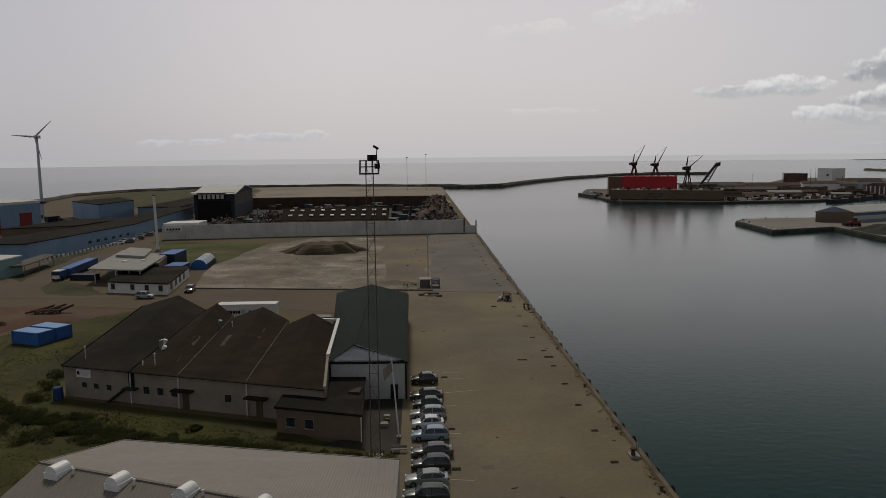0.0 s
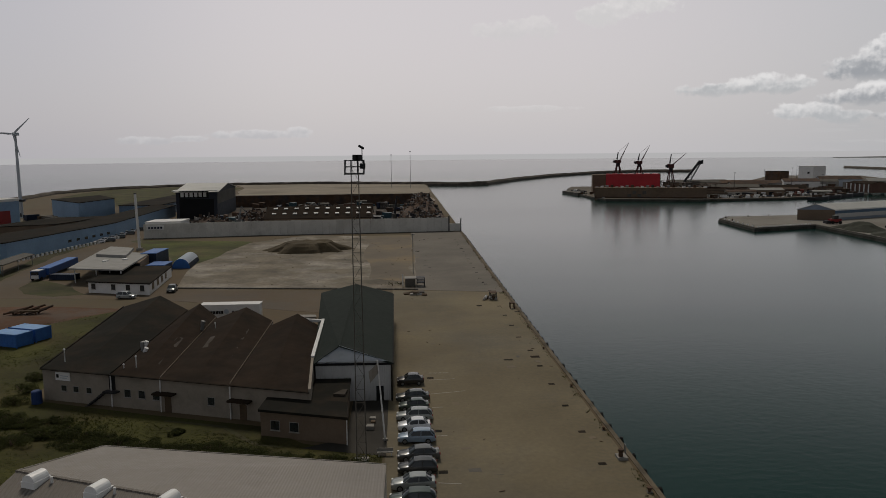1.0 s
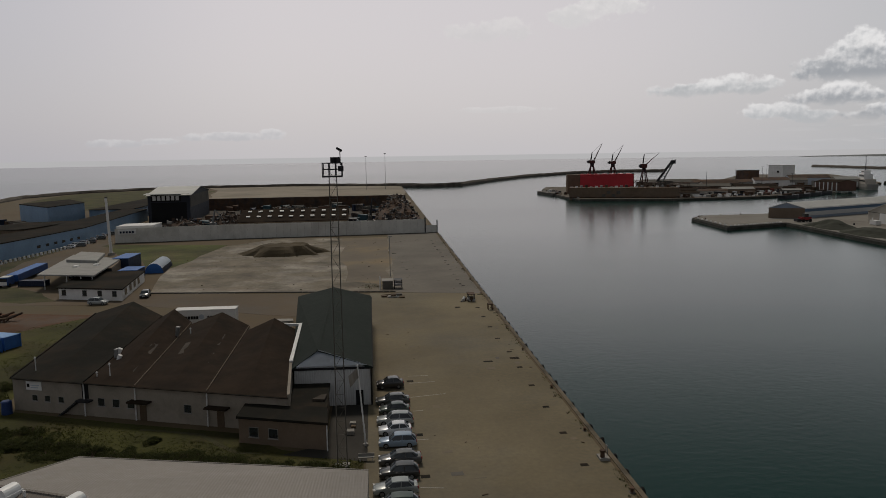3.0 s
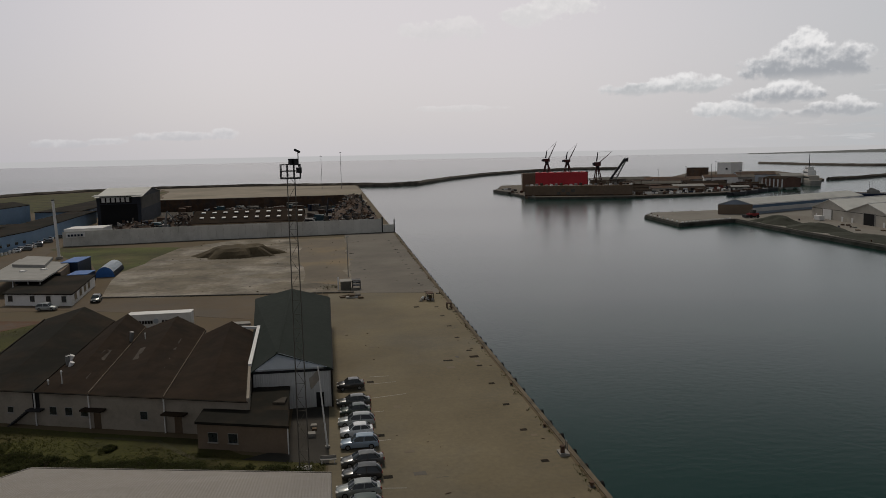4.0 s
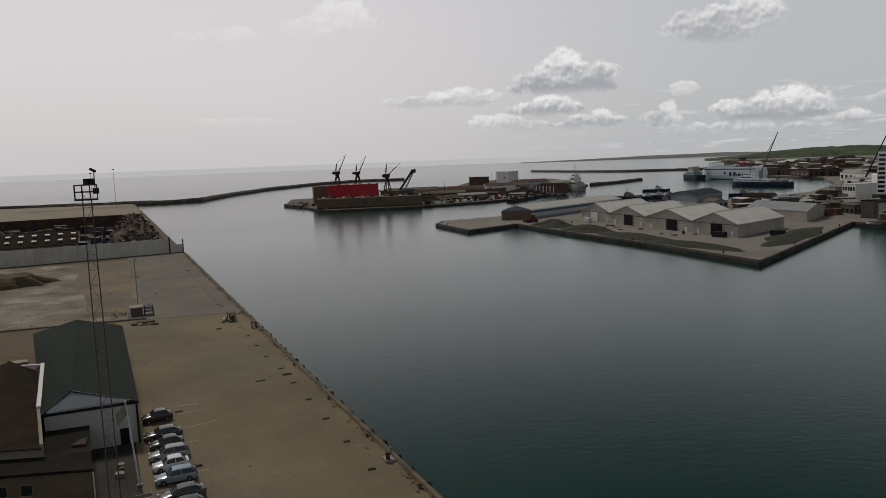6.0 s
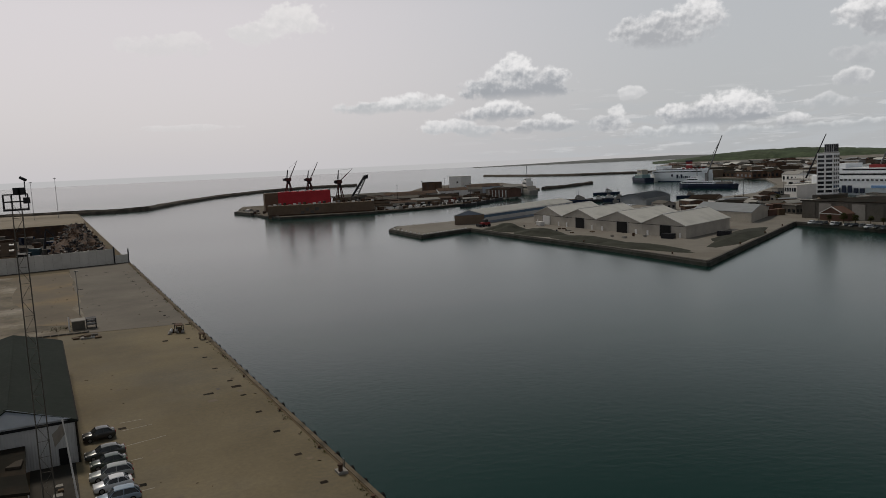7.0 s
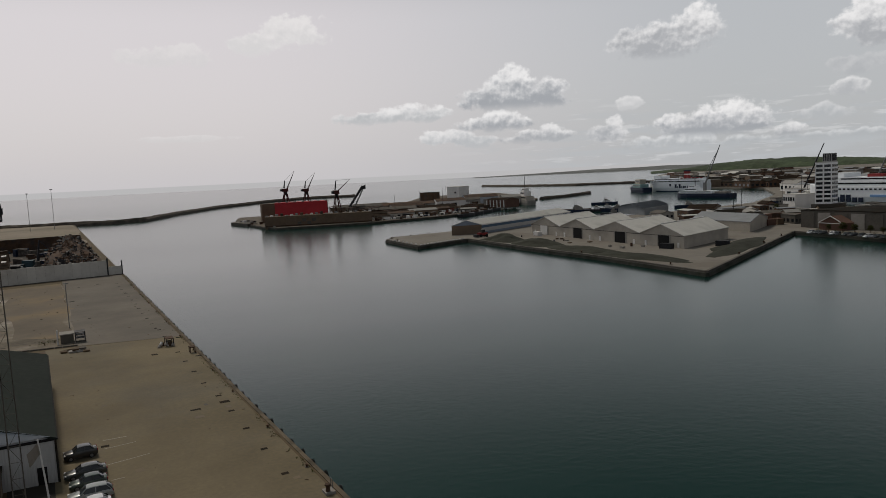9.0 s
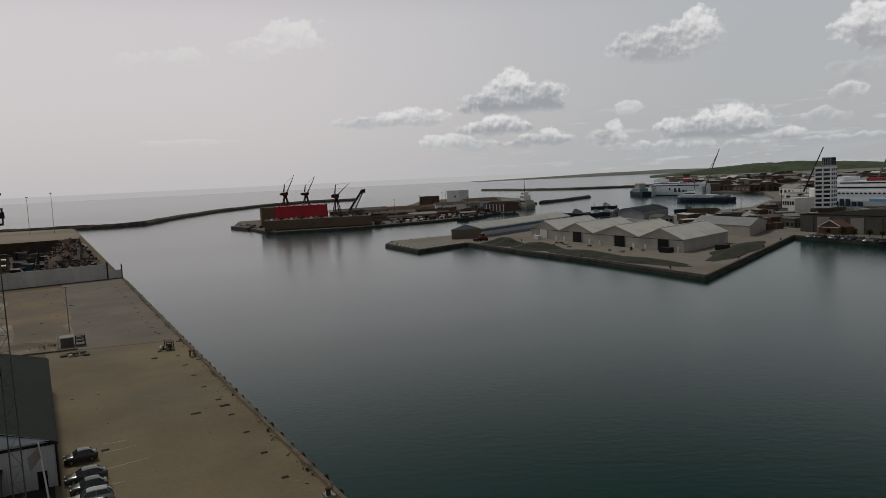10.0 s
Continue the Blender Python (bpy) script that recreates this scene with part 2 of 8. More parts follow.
for m_ in (M_leaf, M_tuft):
    # thin leaves let the light behind them through
    nt = m_.node_tree
    pb = nt.nodes["Principled BSDF"]
    tl = nt.nodes.new("ShaderNodeBsdfTranslucent")
    mxs = nt.nodes.new("ShaderNodeMixShader")
    mxs.inputs[0].default_value = 0.45
    nt.links.new(pb.inputs["Base Color"].links[0].from_socket, tl.inputs[0])
    nt.links.new(pb.outputs[0], mxs.inputs[1])
    nt.links.new(tl.outputs[0], mxs.inputs[2])
    nt.links.new(mxs.outputs[0], nt.nodes["Material Output"].inputs[0])
M_yardmud = mat("yard_mud", (0.045, 0.037, 0.030), 0.9, var=0.35, big=0.1, fine=0.8, bump=0.3, stain=(0.08, 0.066, 0.052), stain_amt=0.6, stain_scale=0.08, world_space=True)
M_grass_far = mat("grass_far", (0.060, 0.068, 0.016), 0.95, var=0.5, big=0.06, fine=1.2, bump=0.4, stain=(0.085, 0.070, 0.028), stain_amt=0.7, stain_scale=0.05, world_space=True)
M_edge = mat("quay_edge", (0.125, 0.100, 0.070), 0.9, var=0.3, big=0.3, fine=1.5, bump=0.3, stain=(0.06, 0.05, 0.036), stain_amt=0.8, stain_scale=0.25, world_space=True)
M_pad = mat("pad", (0.24, 0.205, 0.16), 0.9, var=0.18, big=0.015, fine=0.12, bump=0.2, stain=(0.15, 0.13, 0.09), stain_amt=0.6, stain_scale=0.012, world_space=True)
M_rock = mat("rock", (0.085, 0.072, 0.06), 0.9, var=0.4, big=0.2, fine=1.2, bump=0.5)
M_conc = mat("concrete", (0.27, 0.255, 0.235), 0.8, var=0.14, big=0.1, fine=1.0, bump=0.2, stain=(0.16, 0.15, 0.13), stain_amt=0.4, stain_scale=0.15, rand=0.06)
M_conc_dark = mat("concrete_dark", (0.11, 0.10, 0.088), 0.85, var=0.2, big=0.1, fine=1.0, bump=0.25, stain=(0.05, 0.05, 0.04), stain_amt=0.6, stain_scale=0.2)
M_quay_wall = mat("quay_wall", (0.06, 0.058, 0.05), 0.85, var=0.25, big=0.15, fine=0.8, bump=0.4, stain=(0.02, 0.025, 0.015), stain_amt=0.7, stain_scale=0.2)
M_render = mat("render_wall", (0.27, 0.235, 0.195), 0.85, var=0.1, big=0.2, fine=3.0, bump=0.15, stain=(0.19, 0.165, 0.135), stain_amt=0.6, stain_scale=0.3)
M_brick = mat("brown_wall", (0.16, 0.12, 0.088), 0.85, var=0.15, big=0.2, fine=4.0, bump=0.2)
M_roof_dark = mat("roof_felt", (0.020, 0.019, 0.016), 0.95, var=0.3, big=0.1, fine=1.2, bump=0.2, stain=(0.034, 0.025, 0.018), stain_amt=0.8, stain_scale=0.12, spec=0.04)
M_roof_brown = mat("roof_brown", (0.030, 0.021, 0.015), 0.95, var=0.3, big=0.12, fine=1.0, bump=0.2, stain=(0.018, 0.014, 0.011), stain_amt=0.8, stain_scale=0.14, spec=0.04)
M_roof_patch = mat("roof_patch", (0.052, 0.042, 0.033), 0.9, var=0.3, big=0.5, fine=2.0)
M_roof_green = mat("roof_green", (0.020, 0.026, 0.023), 0.9, var=0.12, big=0.1, fine=1.0, bump=0.1, spec=0.08)
M_roof_white = mat("roof_sheet", (0.225, 0.203, 0.18), 0.55, var=0.08, big=0.08, fine=1.0, bump=0.1, stain=(0.19, 0.172, 0.153), stain_amt=0.5, stain_scale=0.12, stripes=(0, 0.25, 0.012))
M_roof_rib = mat("roof_ribbed", (0.19, 0.168, 0.147), 0.7, var=0.1, big=0.1, fine=1.2, bump=0.1, stain=(0.19, 0.17, 0.15), stain_amt=0.5, stain_scale=0.2, stripes=(0, 0.36, 0.06))
M_roof_grey = mat("roof_grey", (0.52, 0.515, 0.49), 0.6, var=0.1, big=0.06, fine=0.5, bump=0.1, stain=(0.25, 0.25, 0.24), stain_amt=0.5, stain_scale=0.06)
M_cap = mat("cap_white", (0.62, 0.61, 0.60), 0.5, var=0.06, rand=0.03)
M_white = mat("white_paint", (0.66, 0.65, 0.64), 0.5, var=0.07, big=0.3, fine=1.5, bump=0.05)
M_wall_light = mat("wall_light", (0.45, 0.45, 0.45), 0.6, var=0.07, big=0.2, fine=1.0, stripes=(0, 0.3, 0.02))
M_wall_band = mat("wall_band", (0.40, 0.44, 0.50), 0.6, var=0.07, big=0.2, fine=1.0)
M_blue_wall = mat("blue_wall", (0.20, 0.30, 0.43), 0.6, var=0.1, big=0.1, fine=0.8, stripes=(1, 0.4, 0.03))
M_blue_roof = mat("blue_roof", (0.20, 0.24, 0.30), 0.6, var=0.1, big=0.08, fine=0.5)
M_blue = mat("blue_paint", (0.04, 0.13, 0.38), 0.5, var=0.12, big=0.4, fine=1.5)
M_blue_top = mat("blue_top", (0.19, 0.34, 0.60), 0.5, var=0.1, big=0.4, fine=1.5)
M_navy = mat("navy", (0.015, 0.024, 0.05), 0.5, var=0.15)
M_red = mat("red_paint", (0.42, 0.03, 0.04), 0.5, var=0.1, big=0.05, fine=0.3)
M_red_dk = mat("red_dark", (0.22, 0.03, 0.03), 0.6, var=0.15)
M_green_w = mat("green_wall", (0.20, 0.31, 0.31), 0.7, var=0.08)
M_steel = mat("steel", (0.20, 0.20, 0.20), 0.5, metal=0.6, var=0.15, spec=0.5)
M_steel_dk = mat("steel_dark", (0.03, 0.03, 0.034), 0.55, metal=0.3, var=0.2)
M_rust = mat("rust", (0.085, 0.05, 0.032), 0.85, var=0.35, big=0.3, fine=1.5, stain=(0.05, 0.045, 0.045), stain_amt=0.8, stain_scale=0.25, rand=0.3)
M_scrap = mat("scrap", (0.075, 0.062, 0.055), 0.75, metal=0.2, var=0.5, big=0.5, fine=2.0, stain=(0.16, 0.15, 0.14), stain_amt=0.7, stain_scale=0.4)
M_dock = mat("dock_hull", (0.16, 0.115, 0.08), 0.85, var=0.25, big=0.06, fine=0.5, stain=(0.10, 0.077, 0.06), stain_amt=0.6, stain_scale=0.06)
M_heap = mat("gravel_heap", (0.034, 0.036, 0.027), 0.95, var=0.25, big=0.15, fine=1.0, bump=0.5)
M_earth = mat("earth_heap", (0.085, 0.066, 0.040), 0.95, var=0.25, big=0.15, fine=1.0, bump=0.5)
M_shed = mat("shed_wall", (0.43, 0.395, 0.345), 0.75, var=0.12, big=0.08, fine=0.8, stain=(0.25, 0.225, 0.195), stain_amt=0.5, stain_scale=0.1)
M_dark = mat("dark_opening", (0.012, 0.012, 0.013), 0.9, var=0.2)
M_glass = glass("window_glass")
M_tyre = mat("tyre", (0.015, 0.015, 0.015), 0.85, var=0.2)
M_wood = mat("timber", (0.10, 0.07, 0.045), 0.85, var=0.25, rand=0.15)
M_redbrick = mat("red_brick", (0.125, 0.072, 0.055), 0.85, var=0.15, big=0.2, fine=1.5)
M_hill = mat("hill_wood", (0.050, 0.070, 0.040), 1.0, var=0.4, big=0.008, fine=0.04, bump=0.0, stain=(0.075, 0.095, 0.055), stain_amt=0.8, stain_scale=0.01)
M_pier = mat("pier_deck", (0.205, 0.19, 0.168), 0.85, var=0.18, big=0.03, fine=0.25, bump=0.2, stain=(0.11, 0.095, 0.078), stain_amt=0.7, stain_scale=0.03, world_space=True)
M_yardfloor = mat("yard_floor", (0.12, 0.10, 0.078), 0.9, var=0.25, big=0.03, fine=0.2, bump=0.2, stain=(0.06, 0.052, 0.042), stain_amt=0.8, stain_scale=0.03, world_space=True)
M_roof_mid = mat("roof_mid", (0.27, 0.265, 0.25), 0.7, var=0.1, big=0.1, fine=0.8, stain=(0.18, 0.17, 0.16), stain_amt=0.5, stain_scale=0.12)
M_panel = mat("wall_panel", (0.54, 0.525, 0.49), 0.8, var=0.08, big=0.1, fine=1.0, bump=0.1, stain=(0.30, 0.28, 0.25), stain_amt=0.4, stain_scale=0.12, rand=0.05)
# distance haze is mixed into this pale grey coast colour
M_shore = mat("far_shore", (0.17, 0.18, 0.18), 1.0, var=0.2, big=0.004, fine=0.02, bump=0.0)
M_line = mat("line_paint", (0.30, 0.28, 0.25), 0.8, var=0.3, fine=3.0)
M_turbine = mat("turbine_grey", (0.46, 0.49, 0.53), 0.6, var=0.08)
M_roof_slate = mat("roof_slate", (0.24, 0.255, 0.27), 0.65, var=0.1, big=0.06, fine=0.5, stain=(0.17, 0.18, 0.19), stain_amt=0.5, stain_scale=0.08)
M_verge = mat("verge", (0.058, 0.052, 0.024), 0.95, var=0.4, big=0.08, fine=1.5, bump=0.4, stain=(0.035, 0.042, 0.010), stain_amt=0.8, stain_scale=0.06, world_space=True)
M_asphalt = mat("court_asphalt", (0.036, 0.032, 0.027), 0.9, var=0.25, big=0.2, fine=1.5, bump=0.25, world_space=True)
M_crane = mat("crane_maroon", (0.075, 0.028, 0.027), 0.7, var=0.2)
M_orange = mat("orange", (0.45, 0.13, 0.04), 0.6, var=0.15)

M_water = bpy.data.materials.new("water")
M_water.use_nodes = True
_n, _l = M_water.node_tree.nodes, M_water.node_tree.links
_b = _n["Principled BSDF"]
_b.inputs["IOR"].default_value = 1.33
_b.inputs["Roughness"].default_value = 0.18
_g = _n.new("ShaderNodeNewGeometry")
_t1 = _n.new("ShaderNodeTexNoise")
_t1.inputs["Scale"].default_value, _t1.inputs["Detail"].default_value = 1.0, 2.0
_t2 = _n.new("ShaderNodeTexNoise")
_t2.inputs["Scale"].default_value, _t2.inputs["Detail"].default_value = 0.008, 4.0
_l.new(_g.outputs["Position"], _t1.inputs["Vector"])
_l.new(_g.outputs["Position"], _t2.inputs["Vector"])
_r = _n.new("ShaderNodeValToRGB")
_r.color_ramp.elements[0].position, _r.color_ramp.elements[1].position = 0.3, 0.7
_r.color_ramp.elements[0].color, _r.color_ramp.elements[1].color = (0.0018, 0.022, 0.018, 1), (0.0035, 0.030, 0.025, 1)
_l.new(_t2.outputs[0], _r.inputs[0])
_l.new(_r.outputs[0], _b.inputs["Base Color"])
_bp = _n.new("ShaderNodeBump")
_bp.inputs["Strength"].default_value, _bp.inputs["Distance"].default_value = 0.3, 0.15
# sheltered basin with small waves; the open sea is evenly ruffled
_rad = _n.new("ShaderNodeVectorMath")
_rad.operation = "LENGTH"
_l.new(_g.outputs["Position"], _rad.inputs[0])
for _sock, _a, _c, _far in ((_bp.inputs["Strength"], 0.17, 0.0, 270.0), (_b.inputs["Roughness"], 0.19, 0.175, 420.0)):
    _fade = _n.new("ShaderNodeMapRange")
    _fade.interpolation_type = "SMOOTHSTEP"
    for _i, _q in enumerate((70.0, _far, _a, _c)):
        _fade.inputs[_i + 1].default_value = _q
    _l.new(_rad.outputs["Value"], _fade.inputs[0])
    _l.new(_fade.outputs[0], _sock)
_calm = _n.new("ShaderNodeMapRange")
_calm.interpolation_type = "SMOOTHSTEP"
for _i, _q in enumerate((700.0, 2000.0, 1.0, 0.79)):
    _calm.inputs[_i + 1].default_value = _q
_l.new(_rad.outputs["Value"], _calm.inputs[0])
_rough = _n.new("ShaderNodeMath")
_rough.operation = "MULTIPLY"
_l.new(_fade.outputs[0], _rough.inputs[0])
_l.new(_calm.outputs[0], _rough.inputs[1])
_l.new(_rough.outputs[0], _b.inputs["Roughness"])
_l.new(_t1.outputs[0], _bp.inputs["Height"])
_t3 = _n.new("ShaderNodeTexNoise")
_t3.inputs["Scale"].default_value, _t3.inputs["Detail"].default_value = 0.3, 3.0
_l.new(_g.outputs["Position"], _t3.inputs["Vector"])
_bq = _n.new("ShaderNodeBump")
_bq.inputs["Strength"].default_value, _bq.inputs["Distance"].default_value = 0.10, 0.10
_l.new(_t3.outputs[0], _bq.inputs["Height"])
_fq = _n.new("ShaderNodeMapRange")
for _i, _q in enumerate((90.0, 320.0, 0.07, 0.0)):
    _fq.inputs[_i + 1].default_value = _q
_l.new(_rad.outputs["Value"], _fq.inputs[0])
_l.new(_fq.outputs[0], _bq.inputs["Strength"])
_l.new(_bp.outputs[0], _bq.inputs["Normal"])
_l.new(_bq.outputs[0], _b.inputs["Normal"])
# wind streaks: smoother and rougher lanes
_mp = _n.new("ShaderNodeMapping")
_mp.inputs["Scale"].default_value = (0.0022, 0.011, 1.0)
_mp.inputs["Rotation"].default_value = (0, 0, 0.25)
_l.new(_g.outputs["Position"], _mp.inputs["Vector"])
_t4 = _n.new("ShaderNodeTexNoise")
_t4.inputs["Scale"].default_value, _t4.inputs["Detail"].default_value = 1.0, 6.0
_l.new(_mp.outputs[0], _t4.inputs["Vector"])
_mr = _n.new("ShaderNodeMapRange")
for _i, _q in enumerate((0.35, 0.65, 0.34, 0.52)):
    _mr.inputs[_i + 1].default_value = _q
_l.new(_t4.outputs[0], _mr.inputs[0])
_l.new(_mr.outputs[0], _b.inputs["Specular IOR Level"])


# ---- small tools for meshes ----
ORIGIN = {}


def thing(name, label, category, at=(0, 0, 0), group="", kind=""):
    """An Empty at the base of a thing; its parts are given in world places."""
    ob = new(name)
    ob.empty_display_size = 0.5
    ob.location = at
    ORIGIN[ob.name] = Vector(at)
    return tagged(ob, label, category, group, kind)


def root_of(ob):
    while ob.parent:
        ob = ob.parent
    return ob


def part(name, bm, material, parent=None, label="", smooth=False):
    me = bpy.data.meshes.new(name)
    if parent is not None:
        o = ORIGIN.get(root_of(parent).name)
        if o is not None and o.length > 0:
            bmesh.ops.translate(bm, vec=-o, verts=bm.verts)
    bm.normal_update()
    if smooth:
        for fc in bm.faces:
            fc.smooth = True
    bm.to_mesh(me)
    bm.free()
    if smooth:
        me.set_sharp_from_angle(angle=radians(38))
    for m in material if isinstance(material, (list, tuple)) else (material,):
        me.materials.append(m)
    ob = new(name, me)
    if parent is not None:
        ob.parent = parent
    if label:
        ob["label"] = label
    return ob


def solo(name, bm, material, label, category, kind="", group="", smooth=False):
    """A thing that is one mesh."""
    return tagged(part(name, bm, material, None, "", smooth), label, category, group, kind)


def B():
    return bmesh.new()


def quadface(bm, vs):
    try:
        return bm.faces.new(vs)
    except ValueError:
        return None


def bx(bm, x0, x1, y0, y1, z0, z1):
    v = [bm.verts.new((x, y, z)) for z in (z0, z1) for y in (y0, y1) for x in (x0, x1)]
    for q in ((0, 2, 3, 1), (4, 5, 7, 6), (0, 1, 5, 4), (2, 6, 7, 3), (0, 4, 6, 2), (1, 3, 7, 5)):
        bm.faces.new([v[i] for i in q])
    return bm


def prism(bm, pts, z0, z1):
    """An upright block on a polygon; z1 may be a list of heights."""
    zz = z1 if isinstance(z1, (list, tuple)) else [z1] * len(pts)
    area = sum(a[0] * b[1] - b[0] * a[1] for a, b in zip(pts, pts[1:] + pts[:1]))
    if area < 0:
        pts, zz = pts[::-1], list(zz)[::-1]
    lo = [bm.verts.new((x, y, z0)) for x, y in pts]
    hi = [bm.verts.new((x, y, z)) for (x, y), z in zip(pts, zz)]
    bm.faces.new(lo[::-1])
    bm.faces.new(hi)
    n = len(pts)
    for i in range(n):
        bm.faces.new((lo[i], lo[(i + 1) % n], hi[(i + 1) % n], hi[i]))
    return bm


def obox(bm, a, b, width, z0, z1, dz=0.0):
    """A bar along the line a-b (2D), of that width; dz: rise of the far end."""
    a, b = Vector(a), Vector(b)
    d = (b - a).normalized()
    n = Vector((-d.y, d.x)) * width / 2
    pts = [tuple(a - n), tuple(b - n), tuple(b + n), tuple(a + n)]
    return prism(bm, pts, z0, [z1, z1 + dz, z1 + dz, z1])


def cyl(bm, p0, p1, r0, r1=None, seg=8, caps=True):
    r1 = r0 if r1 is None else r1
    p0, p1 = Vector(p0), Vector(p1)
    d = (p1 - p0).normalized()
    a = d.orthogonal().normalized()
    b = d.cross(a)
    r = [[bm.verts.new(p + (a * math.cos(t) + b * math.sin(t)) * q) for t in [2 * math.pi * i / seg for i in range(seg)]] for p, q in ((p0, r0), (p1, r1))]
    for i in range(seg):
        bm.faces.new((r[0][i], r[0][(i + 1) % seg], r[1][(i + 1) % seg], r[1][i]))
    if caps:
        bm.faces.new(r[0][::-1])
        bm.faces.new(r[1])
    return bm


def lerp(a, b, t):
    return tuple(p + (q - p) * t for p, q in zip(a, b))


def slabface(bm, pts, thick):
    """A sheet with thickness under a polygon of 3D points."""
    top = [bm.verts.new(p) for p in pts]
    low = [bm.verts.new((p[0], p[1], p[2] - thick)) for p in pts]
    n = len(pts)
    bm.faces.new(top)
    bm.faces.new(low[::-1])
    for i in range(n):
        bm.faces.new((top[(i + 1) % n], top[i], low[i], low[(i + 1) % n]))
    return bm


def wallq(bm, a, b, z0, z1, t=0.0, u0=0.0, u1=1.0, depth=0.12, side=1):
    """A raised panel on the wall a-b (2D), from share u0 to u1, standing proud by depth to its right-hand side (side=1)."""
    a, b = Vector(a), Vector(b)
    d = b - a
    n = Vector((d.y, -d.x)).normalized() * side
    p, q = a + d * u0, a + d * u1
    pts = [tuple(p - n * 0.02), tuple(q - n * 0.02), tuple(q + n * depth), tuple(p + n * depth)]
    return prism(bm, pts, z0, z1)


def house(name, c, eave, ridge, wall_m, roof_m, label, category, along="y", over=0.3, group="", thick=0.25, gable_m=None, ridge_ends=None, kind=""):
    """A gabled house on corners c: front left, front right, back right, back left. along 'y': the ridge runs front to back."""
    fl, fr, br, bl = [Vector(p) for p in c]
    mid = (fl + fr + br + bl) / 4
    h = thing(name, label, category, (mid.x, mid.y, 0), group, kind)
    w = B()
    if along == "y":
        f, k = (fl + fr) / 2, (bl + br) / 2
    else:
        f, k = (fl + bl) / 2, (fr + br) / 2
    if ridge_ends:
        f, k = Vector(ridge_ends[0]), Vector(ridge_ends[1])
    # walls as one shell with gables
    lo = [w.verts.new((p.x, p.y, 0)) for p in (fl, fr, br, bl)]
    hi = [w.verts.new((p.x, p.y, eave)) for p in (fl, fr, br, bl)]
    for i in range(4):
        w.faces.new((lo[i], lo[(i + 1) % 4], hi[(i + 1) % 4], hi[i]))
    w.faces.new(lo[::-1])
    rf, rk = w.verts.new((f.x, f.y, ridge - 0.02)), w.verts.new((k.x, k.y, ridge - 0.02))
    if along == "y":
        w.faces.new((hi[0], hi[1], rf))
        w.faces.new((hi[2], hi[3], rk))
    else:
        w.faces.new((hi[3], hi[0], rf))
        w.faces.new((hi[1], hi[2], rk))
    part("wall", w, gable_m or wall_m, h)
    # two roof sheets with an overhang
    ax = (k - f).normalized() * over
    f2, k2 = f - ax, k + ax
    for p, q in (((fl, bl), (fr, br)) if along == "y" else ((fl, fr), (bl, br))):
        r = B()
        side = (p - f).normalized() * over * 0.6
        e0, e1 = p + side - ax, q + side + ax
        pts = [(e0.x, e0.y, eave + thick - 0.1), (e1.x, e1.y, eave + thick - 0.1), (k2.x, k2.y, ridge + thick), (f2.x, f2.y, ridge + thick)]
        n = (Vector(pts[1]) - Vector(pts[0])).cross(Vector(pts[3]) - Vector(pts[0]))
        slabface(r, pts if n.z > 0 else pts[::-1], thick)
        part("roof", r, roof_m, h)
    return h

# ---- water and land ----
WATER_Z = -1.7
w = B()
RINGS = [0, 150, 400, 1000, 2200, 4950]
rows = []
for r in RINGS:
    rows.append([w.verts.new((r * math.cos(2 * math.pi * i / 96), r * math.sin(2 * math.pi * i / 96), WATER_Z)) for i in range(96)] if r else [w.verts.new((0, 0, WATER_Z))])
for i in range(96):
    j = (i + 1) % 96
    w.faces.new((rows[0][0], rows[1][i], rows[1][j]))
    for a, b in zip(rows[1:], rows[2:]):
        w.faces.new((a[i], b[i], b[j], a[j]))
solo("water", w, M_water, "dark green-grey harbour water with small ripples reaching the horizon", "water", "structure")

QUAY = [(24.6, -250), (24.7, 120), (26.2, 320), (29.5, 815)]
WEST = QUAY + [(30, 840), (-97, 885), (-200, 880), (-257, 840), (-300, 790), (-318, 706), (-300, 600), (-345, 480), (-520, 330), (-900, 150), (-1200, -250)]
g = prism(B(), WEST, -8.0, 0.0)
solo("ground", g, M_ground, "brown trodden harbour ground of sand and old asphalt", "ground", "structure")
# quay face and its capping beam
for a, b in zip(QUAY, QUAY[1:]):
    q = obox(B(), (a[0] + 0.12, a[1]), (b[0] + 0.12, b[1]), 0.5, -6.0, -0.45)
    solo("quay_wall", q, M_quay_wall, "dark weed-stained quay wall above the water", "quay wall", "structure")
    q = obox(B(), (a[0] + 0.1, a[1]), (b[0] + 0.1, b[1]), 0.55, -0.45, 0.09)
    solo("quay_coping", q, M_edge, "worn concrete coping along the quay edge", "coping", "structure")


def sheet(name, pts, z, m, label, cat, wob=0.0, step=12.0):
    """A ground patch with a slightly uneven outline."""
    rnd = random.Random(len(pts) * 7 + int(abs(pts[0][0]) * 10))
    out = []
    for a, b in zip(pts, pts[1:] + pts[:1]):
        n = max(1, int(math.dist(a, b) / step)) if wob else 1
        for i in range(n):
            p = lerp(a, b, i / n)
            out.append((p[0] + rnd.uniform(-wob, wob), p[1] + rnd.uniform(-wob, wob)) if i else p)
    solo(name, prism(B(), out, -0.5, z), m, label, cat, "structure")


